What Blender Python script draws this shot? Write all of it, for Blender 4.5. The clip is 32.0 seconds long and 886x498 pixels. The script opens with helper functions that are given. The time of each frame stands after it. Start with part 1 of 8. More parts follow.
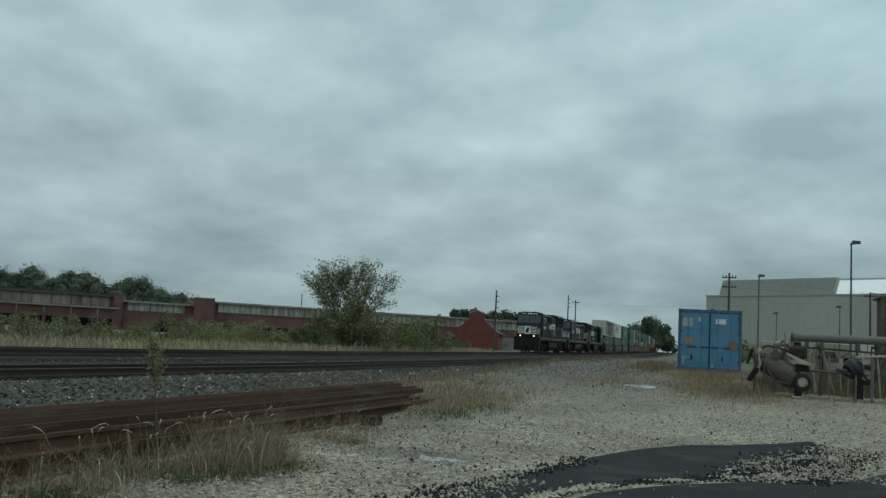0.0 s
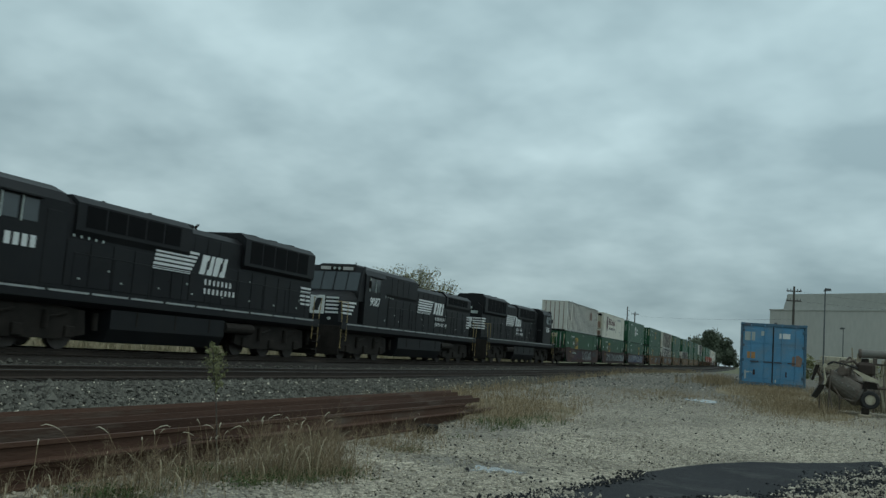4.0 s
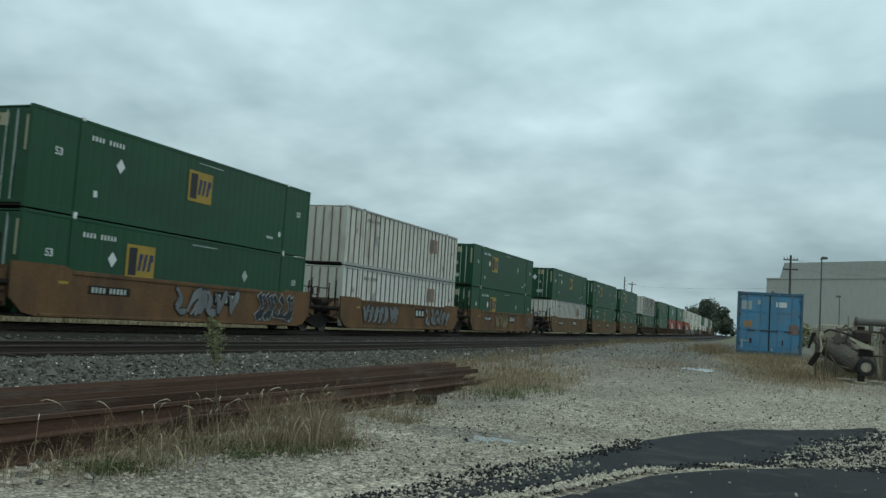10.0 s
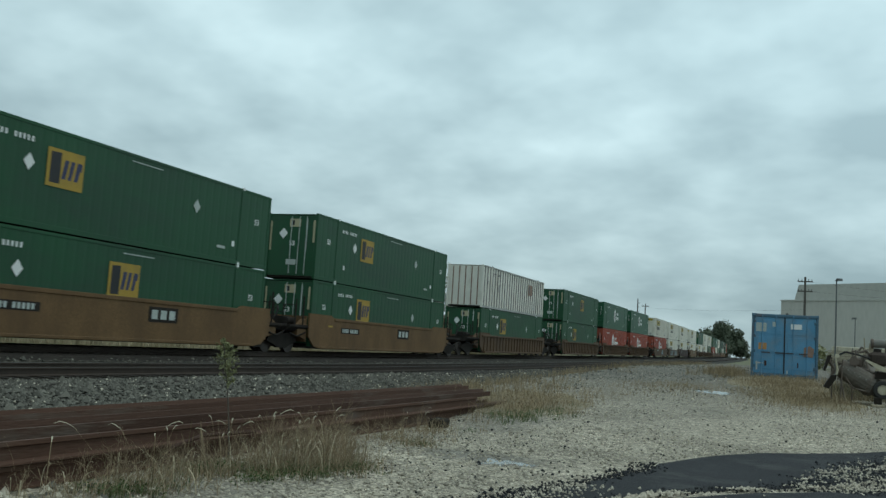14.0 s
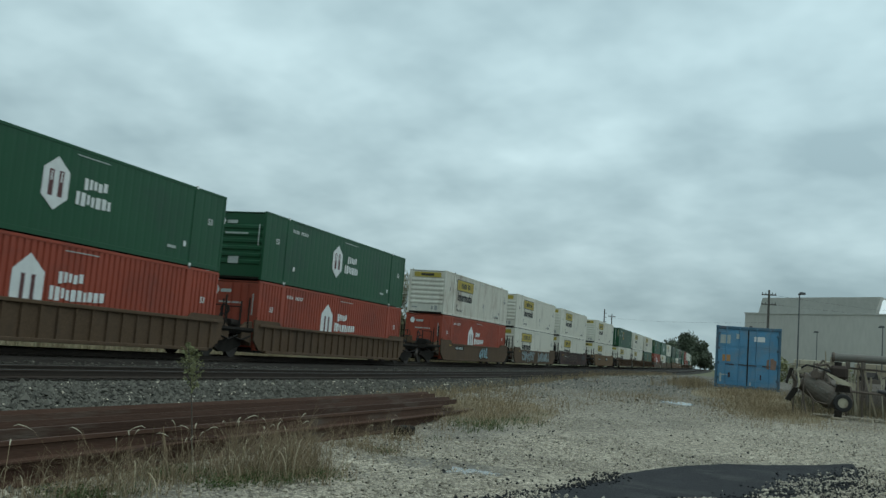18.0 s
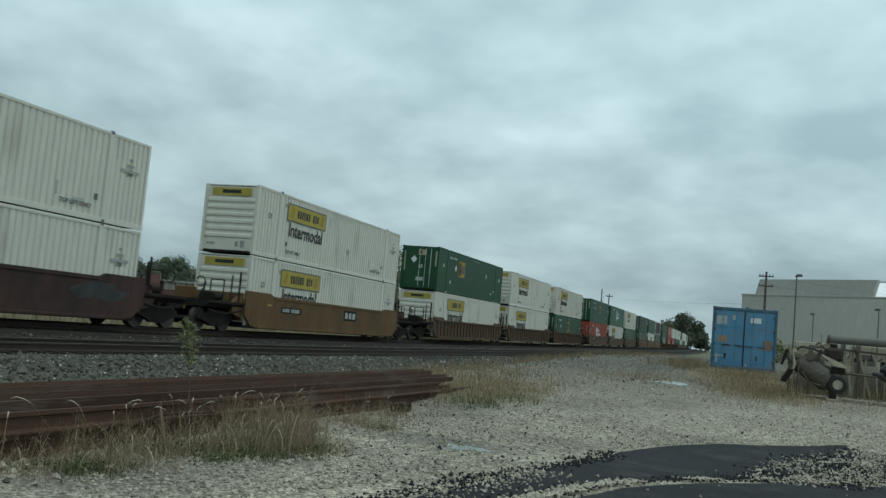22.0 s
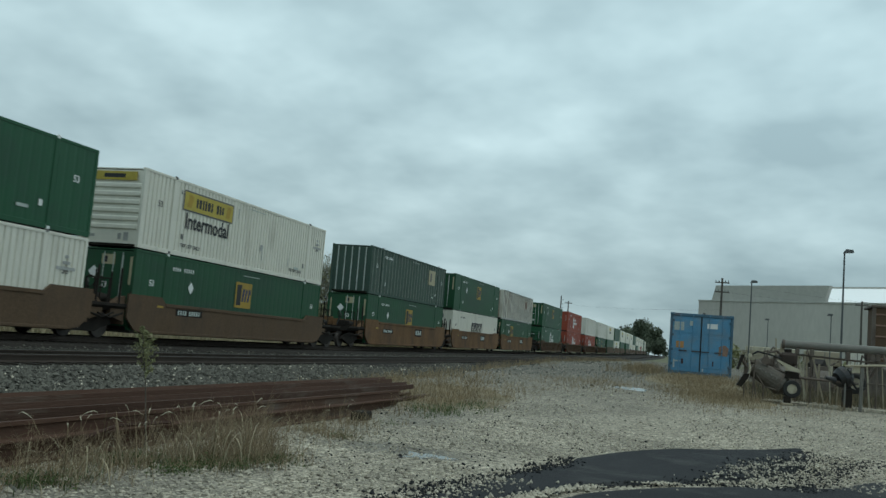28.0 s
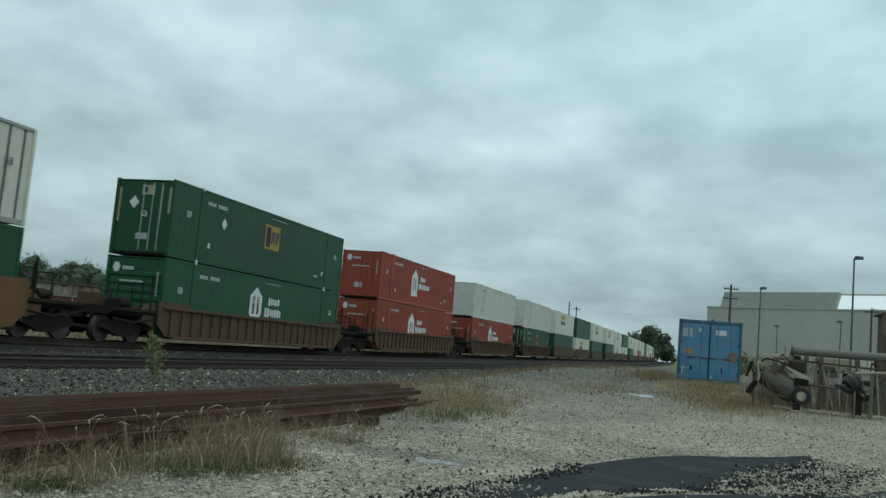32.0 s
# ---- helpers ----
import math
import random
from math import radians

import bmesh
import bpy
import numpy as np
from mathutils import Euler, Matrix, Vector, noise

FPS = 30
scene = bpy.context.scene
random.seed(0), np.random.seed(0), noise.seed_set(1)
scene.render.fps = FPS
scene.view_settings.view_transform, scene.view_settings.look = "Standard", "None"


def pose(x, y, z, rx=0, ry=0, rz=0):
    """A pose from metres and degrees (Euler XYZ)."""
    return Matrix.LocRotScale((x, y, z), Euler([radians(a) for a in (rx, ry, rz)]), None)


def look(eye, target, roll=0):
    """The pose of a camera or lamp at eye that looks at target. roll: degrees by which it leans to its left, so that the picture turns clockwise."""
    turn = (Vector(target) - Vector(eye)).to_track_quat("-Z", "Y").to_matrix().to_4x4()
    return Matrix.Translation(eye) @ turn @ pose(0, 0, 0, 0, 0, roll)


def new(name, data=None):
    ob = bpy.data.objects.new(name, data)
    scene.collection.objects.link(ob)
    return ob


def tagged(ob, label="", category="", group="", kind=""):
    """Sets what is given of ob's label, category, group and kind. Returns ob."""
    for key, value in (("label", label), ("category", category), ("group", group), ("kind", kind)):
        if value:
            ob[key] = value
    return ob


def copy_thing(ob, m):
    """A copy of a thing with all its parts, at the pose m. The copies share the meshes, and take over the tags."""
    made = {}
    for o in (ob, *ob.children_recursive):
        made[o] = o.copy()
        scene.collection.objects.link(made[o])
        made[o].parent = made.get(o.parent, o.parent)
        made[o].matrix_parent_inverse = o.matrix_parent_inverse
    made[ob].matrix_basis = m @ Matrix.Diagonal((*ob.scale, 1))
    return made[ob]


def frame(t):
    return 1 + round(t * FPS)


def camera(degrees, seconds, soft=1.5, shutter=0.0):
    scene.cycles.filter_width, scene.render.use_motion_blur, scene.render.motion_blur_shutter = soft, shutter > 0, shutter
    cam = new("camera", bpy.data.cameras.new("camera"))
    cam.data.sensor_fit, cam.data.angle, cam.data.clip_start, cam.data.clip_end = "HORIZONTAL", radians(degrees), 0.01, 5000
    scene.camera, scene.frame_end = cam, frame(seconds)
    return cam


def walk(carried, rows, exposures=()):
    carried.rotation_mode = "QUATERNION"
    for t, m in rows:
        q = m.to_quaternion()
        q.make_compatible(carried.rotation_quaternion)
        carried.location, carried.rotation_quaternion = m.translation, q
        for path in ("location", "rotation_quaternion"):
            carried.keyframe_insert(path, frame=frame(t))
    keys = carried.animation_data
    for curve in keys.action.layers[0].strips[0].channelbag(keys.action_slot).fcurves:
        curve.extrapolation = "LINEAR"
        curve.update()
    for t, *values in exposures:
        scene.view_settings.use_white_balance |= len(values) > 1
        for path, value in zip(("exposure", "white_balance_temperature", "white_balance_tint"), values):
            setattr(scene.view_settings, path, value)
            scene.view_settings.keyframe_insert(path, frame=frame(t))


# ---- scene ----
cam = camera(51.85, 32.0, soft=1.42, shutter=0.12)
EYE = Vector((0.0, 0.0, 1.1))


def aim(turn, tilt, lean):
    """The camera's pose from degrees: turn from the track's line, tilt upwards, lean to its left."""
    a, b = radians(turn), radians(tilt)
    way = Vector((math.sin(a) * math.cos(b), math.cos(a) * math.cos(b), math.sin(b)))
    return look(EYE, EYE + way, lean)


walk(cam, [
    (0, aim(-16.97, 6.01, 3.15)), (0.5, aim(-16.88, 6.02, 3.12)), (1, aim(-17.45, 6.04, 2.71)),
    (1.5, aim(-18.14, 6.01, 2.87)), (2, aim(-18.64, 6.05, 2.91)), (2.5, aim(-19.43, 6, 3.1)),
    (4.5, aim(-20.95, 6.48, 4.55)), (5, aim(-20.65, 6.47, 5.24)), (5.5, aim(-20.3, 6.08, 4.29)),
    (6, aim(-20.33, 5.98, 4.26)), (6.5, aim(-20.31, 5.83, 3.97)), (7, aim(-20.36, 5.78, 3.45)),
    (7.5, aim(-20.44, 5.78, 3.59)), (8, aim(-20.66, 5.94, 3.55)), (8.5, aim(-20.66, 5.83, 3.66)),
    (9, aim(-20.71, 5.85, 3.85)), (9.5, aim(-20.71, 5.95, 3.41)), (10, aim(-20.36, 4.6, 3.68)),
    (10.5, aim(-20.45, 4.7, 3.37)), (11, aim(-20.61, 4.99, 2.8)), (11.5, aim(-20.51, 5.2, 2.88)),
    (12, aim(-20.68, 5.54, 2.28)), (12.5, aim(-20.93, 5.65, 2.3)), (13, aim(-21.01, 5.92, 2.59)),
    (13.5, aim(-21.3, 5.97, 3.63)), (15.5, aim(-21.16, 5.62, 3.69)), (16, aim(-20.64, 5.63, 2.83)),
    (16.5, aim(-20.4, 5.27, 3.5)), (17, aim(-20.02, 5.41, 3.73)), (17.5, aim(-19.87, 5.22, 3.54)),
    (18, aim(-19.3, 6.54, 4.52)), (18.5, aim(-19.24, 7.14, 4.55)), (19, aim(-19.31, 7.4, 5.77)),
    (19.5, aim(-19.36, 7.09, 3.8)), (20, aim(-18.73, 4.8, 2.55)), (20.5, aim(-18.6, 4.75, 2.94)),
    (21, aim(-18.7, 4.65, 4.16)), (21.5, aim(-18.98, 4.96, 5.03)), (22, aim(-19.07, 5.16, 5.17)),
    (22.5, aim(-19.01, 5.12, 4.73)), (23, aim(-18.45, 4.85, 4.34)), (23.5, aim(-18.34, 4.94, 4.34)),
    (24, aim(-18.03, 5.45, 3.28)), (24.5, aim(-17.48, 5.62, 3.86)), (25, aim(-17.03, 5.71, 3.91)),
    (25.5, aim(-16.98, 5.64, 4.7)), (27.5, aim(-16.56, 5.8, 4.92)), (28, aim(-16.6, 5.85, 4.76)),
    (28.5, aim(-16.61, 5.81, 5.15)), (29, aim(-16.84, 5.9, 4.94)), (29.5, aim(-16.97, 6.03, 4.63)),
    (30, aim(-16.96, 6.1, 5.03)), (30.5, aim(-16.96, 6.11, 4.96)), (31, aim(-17.08, 6.22, 4.85)),
    (31.5, aim(-17.37, 6.22, 5.62)), (32, aim(-17.14, 6.15, 4.99)),
], exposures=[(0, 0.05), (2.5, 0.05), (6, 0.24), (10, 0.36), (13, 0.44), (16, 0.4), (17.5, 0.38), (19, 0.2), (20, 0.3), (21, 0.36), (25, 0.32), (32, 0.34)])

# ---- world, sun ----
world = bpy.data.worlds.new("overcast_sky")
scene.world = world
world.use_nodes = True


def sky_nodes():
    nt = world.node_tree
    nt.nodes.clear()
    N, K = nt.nodes.new, nt.links.new
    out, bg = N("ShaderNodeOutputWorld"), N("ShaderNodeBackground")
    coord, sep = N("ShaderNodeTexCoord"), N("ShaderNodeSeparateXYZ")
    K(coord.outputs["Generated"], sep.inputs[0])
    # clouds lie on a flat layer: the direction divided by its height
    up = N("ShaderNodeMath"); up.operation = "MAXIMUM"; up.inputs[1].default_value = 0.0
    K(sep.outputs["Z"], up.inputs[0])
    add = N("ShaderNodeMath"); add.operation = "ADD"; add.inputs[1].default_value = 0.30
    K(up.outputs[0], add.inputs[0])
    div = N("ShaderNodeVectorMath"); div.operation = "DIVIDE"
    comb = N("ShaderNodeCombineXYZ")
    for i in range(3):
        K(add.outputs[0], comb.inputs[i])
    K(coord.outputs["Generated"], div.inputs[0]); K(comb.outputs[0], div.inputs[1])
    flat = N("ShaderNodeMapping"); flat.inputs["Scale"].default_value = (0.85, 0.85, 0.0)
    flat.inputs["Rotation"].default_value = (0, 0, 0.30)
    flat.inputs["Location"].default_value = (3.1, 1.7, 0.0)
    K(div.outputs[0], flat.inputs[0])
    n1, n2, n4 = N("ShaderNodeTexNoise"), N("ShaderNodeTexNoise"), N("ShaderNodeTexNoise")
    for nn, sc, de, ro, di in ((n1, 2.7, 4.0, 0.50, 0.0), (n2, 0.9, 2.0, 0.5, 0.0), (n4, 7.0, 3.0, 0.5, 0.0)):
        nn.inputs["Scale"].default_value, nn.inputs["Detail"].default_value, nn.inputs["Roughness"].default_value = sc, de, ro
        nn.inputs["Distortion"].default_value = di
        K(flat.outputs[0], nn.inputs["Vector"])
    # broad heaps of cloud, large lighter and darker fields, and a few small wisps
    mix = N("ShaderNodeMath"); mix.operation = "MULTIPLY_ADD"; mix.inputs[1].default_value = 0.50
    half = N("ShaderNodeMath"); half.operation = "MULTIPLY"; half.inputs[1].default_value = 0.33
    wisp = N("ShaderNodeMath"); wisp.operation = "MULTIPLY_ADD"; wisp.inputs[1].default_value = 0.17
    K(n2.outputs["Fac"], half.inputs[0])
    K(n4.outputs["Fac"], wisp.inputs[0]); K(half.outputs[0], wisp.inputs[2])
    K(n1.outputs["Fac"], mix.inputs[0]); K(wisp.outputs[0], mix.inputs[2])
    ramp = N("ShaderNodeValToRGB")
    e = ramp.color_ramp.elements
    e[0].position, e[0].color = 0.385, (0.312, 0.44, 0.475, 1)
    e[1].position, e[1].color = 0.615, (0.575, 0.757, 0.79, 1)
    m = e.new(0.50); m.color = (0.436, 0.592, 0.626, 1)
    K(mix.outputs[0], ramp.inputs[0])
    # a little of the clear sky's light lies under the cloud layer
    sky = N("ShaderNodeTexSky"); sky.sky_type = "NISHITA"; sky.sun_disc = False
    sky.sun_elevation, sky.sun_rotation = radians(75), radians(83)
    dim = N("ShaderNodeMix"); dim.data_type = "RGBA"; dim.blend_type = "MIX"
    dim.inputs["Factor"].default_value = 0.93
    weak = N("ShaderNodeVectorMath"); weak.operation = "SCALE"; weak.inputs["Scale"].default_value = 0.08
    K(sky.outputs[0], weak.inputs[0]); K(weak.outputs[0], dim.inputs["A"]); K(ramp.outputs[0], dim.inputs["B"])
    # the cloud layer is brighter on the side where the sun stands behind it
    dot = N("ShaderNodeVectorMath"); dot.operation = "DOT_PRODUCT"; dot.inputs[1].default_value = (0.70, 0.42, 0.58)
    K(coord.outputs["Generated"], dot.inputs[0])
    side = N("ShaderNodeMapRange")
    side.inputs["From Min"].default_value, side.inputs["From Max"].default_value = -0.1, 0.95
    side.inputs["To Min"].default_value, side.inputs["To Max"].default_value = 0.89, 1.08
    K(dot.outputs["Value"], side.inputs["Value"])
    # cloud seen edge-on towards the horizon is darker
    low = N("ShaderNodeMapRange"); low.interpolation_type = "SMOOTHSTEP"
    low.inputs["From Min"].default_value, low.inputs["From Max"].default_value = -0.05, 0.34
    low.inputs["To Min"].default_value, low.inputs["To Max"].default_value = 0.66, 1.04
    K(sep.outputs["Z"], low.inputs["Value"])
    two = N("ShaderNodeMath"); two.operation = "MULTIPLY"
    K(side.outputs[0], two.inputs[0]); K(low.outputs[0], two.inputs[1])
    lit = N("ShaderNodeVectorMath"); lit.operation = "SCALE"
    K(dim.outputs["Result"], lit.inputs[0]); K(two.outputs[0], lit.inputs["Scale"])
    K(lit.outputs[0], bg.inputs["Color"])
    bg.inputs["Strength"].default_value = 0.97
    K(bg.outputs[0], out.inputs[0])


sky_nodes()
sun = new("sun", bpy.data.lights.new("sun", "SUN"))
sun.data.energy, sun.data.angle, sun.data.color = 0.5, radians(50), (1.0, 0.97, 0.9)
sun.matrix_world = look((16, 2, 60), (0, 0, 0))

# ---- materials ----
def mat(name, color, rough=0.7, metal=0.0, vary=0.25, scale=3.0, bump=0.0, fine=40.0, dirt=None, dirt_amount=0.4, dirt_scale=0.8, island=0.0, stretch=(1, 1, 1), spec=0.5, cells=0.0):
    """A surface of one base colour with variation at two scales, relief, and patches of dirt."""
    m = bpy.data.materials.new(name)
    m.use_nodes = True
    nt = m.node_tree
    N, K = nt.nodes.new, nt.links.new
    b = nt.nodes["Principled BSDF"]
    b.inputs["Roughness"].default_value, b.inputs["Metallic"].default_value = rough, metal
    b.inputs["Specular IOR Level"].default_value = spec
    tc = N("ShaderNodeTexCoord")
    mp = N("ShaderNodeMapping"); mp.inputs["Scale"].default_value = stretch
    K(tc.outputs["Object"], mp.inputs[0])
    n1, n2 = N("ShaderNodeTexNoise"), N("ShaderNodeTexNoise")
    n1.inputs["Scale"].default_value, n1.inputs["Detail"].default_value = scale, 4
    n2.inputs["Scale"].default_value, n2.inputs["Detail"].default_value = fine, 3
    K(mp.outputs[0], n1.inputs["Vector"]); K(mp.outputs[0], n2.inputs["Vector"])
    s = N("ShaderNodeMath"); s.operation = "ADD"
    K(n1.outputs["Fac"], s.inputs[0]); K(n2.outputs["Fac"], s.inputs[1])
    last = s.outputs[0]
    if island:
        g = N("ShaderNodeNewGeometry")
        oi = N("ShaderNodeObjectInfo")
        a = N("ShaderNodeMath"); a.operation = "MULTIPLY_ADD"; a.inputs[1].default_value = island
        K(g.outputs["Random Per Island"], a.inputs[0]); K(last, a.inputs[2])
        a2 = N("ShaderNodeMath"); a2.operation = "MULTIPLY_ADD"; a2.inputs[1].default_value = island * 0.6
        K(oi.outputs["Random"], a2.inputs[0]); K(a.outputs[0], a2.inputs[2])
        last = a2.outputs[0]
    r = N("ShaderNodeMapRange")
    r.inputs["From Min"].default_value, r.inputs["From Max"].default_value = 0.6, 1.4 + 1.2 * island
    r.inputs["To Min"].default_value, r.inputs["To Max"].default_value = 1 - vary, 1 + vary
    K(last, r.inputs["Value"])
    v = N("ShaderNodeVectorMath"); v.operation = "SCALE"; v.inputs[0].default_value = color
    K(r.outputs[0], v.inputs["Scale"])
    colour = v.outputs[0]
    if cells:
        # packed stones: each cell has its own grey, the joints between them are dark
        vo = N("ShaderNodeTexVoronoi"); vo.inputs["Scale"].default_value = cells
        K(mp.outputs[0], vo.inputs["Vector"])
        sp = N("ShaderNodeSeparateColor"); K(vo.outputs["Color"], sp.inputs[0])
        tone = N("ShaderNodeMapRange"); tone.inputs["To Min"].default_value, tone.inputs["To Max"].default_value = 0.35, 1.6
        K(sp.outputs[0], tone.inputs["Value"])
        gap = N("ShaderNodeMapRange")
        gap.inputs["From Min"].default_value, gap.inputs["From Max"].default_value = 0.30, 0.75
        gap.inputs["To Min"].default_value, gap.inputs["To Max"].default_value = 1.15, 0.30
        K(vo.outputs["Distance"], gap.inputs["Value"])
        both = N("ShaderNodeMath"); both.operation = "MULTIPLY"
        K(tone.outputs[0], both.inputs[0]); K(gap.outputs[0], both.inputs[1])
        vs = N("ShaderNodeVectorMath"); vs.operation = "SCALE"
        K(colour, vs.inputs[0]); K(both.outputs[0], vs.inputs["Scale"])
        colour = vs.outputs[0]
    if dirt:
        n3 = N("ShaderNodeTexNoise")
        n3.inputs["Scale"].default_value, n3.inputs["Detail"].default_value, n3.inputs["Roughness"].default_value = dirt_scale, 6, 0.65
        K(mp.outputs[0], n3.inputs["Vector"])
        r2 = N("ShaderNodeMapRange")
        r2.inputs["From Min"].default_value, r2.inputs["From Max"].default_value = 0.62 - 0.35 * dirt_amount, 0.80 - 0.2 * dirt_amount
        K(n3.outputs["Fac"], r2.inputs["Value"])
        mx = N("ShaderNodeMix"); mx.data_type = "RGBA"
        mx.inputs["B"].default_value = (*dirt, 1)
        K(r2.outputs[0], mx.inputs["Factor"]); K(colour, mx.inputs["A"])
        colour = mx.outputs["Result"]
    K(colour, b.inputs["Base Color"])
    if bump:
        bp = N("ShaderNodeBump"); bp.inputs["Strength"].default_value = bump; bp.inputs["Distance"].default_value = 0.02
        K(n2.outputs["Fac"], bp.inputs["Height"]); K(bp.outputs[0], b.inputs["Normal"])
    return m


def gravel_mat(name, pale, grey, stains):
    """Packed limestone chips: pale and grey stones in fine dust, greyer towards the back, with dark damp stains."""
    m = mat(name, pale, 0.95, vary=0.3, scale=0.7, fine=11, bump=0.9, spec=0.2)
    nt = m.node_tree
    N, K = nt.nodes.new, nt.links.new
    b = nt.nodes["Principled BSDF"]
    colour = b.inputs["Base Color"].links[0].from_socket
    tc = N("ShaderNodeTexCoord")
    sep = N("ShaderNodeSeparateXYZ"); K(tc.outputs["Object"], sep.inputs[0])

    def math_node(op, a, c, d=None):
        q = N("ShaderNodeMath"); q.operation = op
        for i, v in enumerate((a, c, d)):
            if v is None:
                continue
            if isinstance(v, (int, float)):
                q.inputs[i].default_value = v
            else:
                K(v, q.inputs[i])
        return q.outputs[0]

    def ease(v, a, c, lo, hi):
        q = N("ShaderNodeMapRange"); q.interpolation_type = "SMOOTHSTEP"
        for key, val in (("From Min", a), ("From Max", c), ("To Min", lo), ("To Max", hi)):
            q.inputs[key].default_value = val
        K(v, q.inputs["Value"])
        return q.outputs[0]
    # two sizes of chip, each with its own tone
    tone = None
    for size, lo, hi in ((58.0, 0.55, 1.5), (21.0, 0.72, 1.28)):
        vo = N("ShaderNodeTexVoronoi"); vo.inputs["Scale"].default_value = size
        K(tc.outputs["Object"], vo.inputs["Vector"])
        sp = N("ShaderNodeSeparateColor"); K(vo.outputs["Color"], sp.inputs[0])
        v = math_node("MULTIPLY", ease(sp.outputs[0], 0.0, 1.0, lo, hi), ease(vo.outputs["Distance"], 0.25, 0.9, 1.05, 0.76))
        tone = v if tone is None else math_node("MULTIPLY", tone, v)
    big = N("ShaderNodeTexNoise"); big.inputs["Scale"].default_value, big.inputs["Detail"].default_value = 0.45, 5
    K(tc.outputs["Object"], big.inputs["Vector"])
    # older, greyer stone towards the back of the lot and beside the line
    back = math_node("ADD", math_node("MULTIPLY_ADD", sep.outputs["X"], -0.9, sep.outputs["Y"]), math_node("MULTIPLY", big.outputs["Fac"], 12.0))
    mx = N("ShaderNodeMix"); mx.data_type = "RGBA"; mx.inputs["B"].default_value = (*grey, 1)
    K(ease(back, 20.0, 42.0, 0.0, 1.0), mx.inputs["Factor"]); K(colour, mx.inputs["A"])
    wet = None
    for cx, cy, rx, ry, amount in stains:
        u = math_node("DIVIDE", math_node("SUBTRACT", sep.outputs["X"], cx), rx)
        w = math_node("DIVIDE", math_node("SUBTRACT", sep.outputs["Y"], cy), ry)
        d = math_node("SQRT", math_node("ADD", math_node("MULTIPLY", u, u), math_node("MULTIPLY", w, w)), None)
        d = math_node("ADD", d, math_node("MULTIPLY", big.outputs["Fac"], 1.2))
        v = ease(d, 1.0, 1.9, amount, 0.0)
        wet = v if wet is None else math_node("MAXIMUM", wet, v)
    field = ease(big.outputs["Fac"], 0.35, 0.65, 0.86, 1.08)
    total = math_node("MULTIPLY", math_node("MULTIPLY", tone, field), math_node("SUBTRACT", 1.0, wet))
    sc = N("ShaderNodeVectorMath"); sc.operation = "SCALE"
    K(mx.outputs["Result"], sc.inputs[0]); K(total, sc.inputs["Scale"])
    K(sc.outputs[0], b.inputs["Base Color"])
    K(math_node("MULTIPLY_ADD", wet, -0.6, 0.95), b.inputs["Roughness"])
    return m


def glow(name, color, strength):
    m = mat(name, color, 0.3)
    b = m.node_tree.nodes["Principled BSDF"]
    b.inputs["Emission Color"].default_value, b.inputs["Emission Strength"].default_value = (*color, 1), strength
    return m


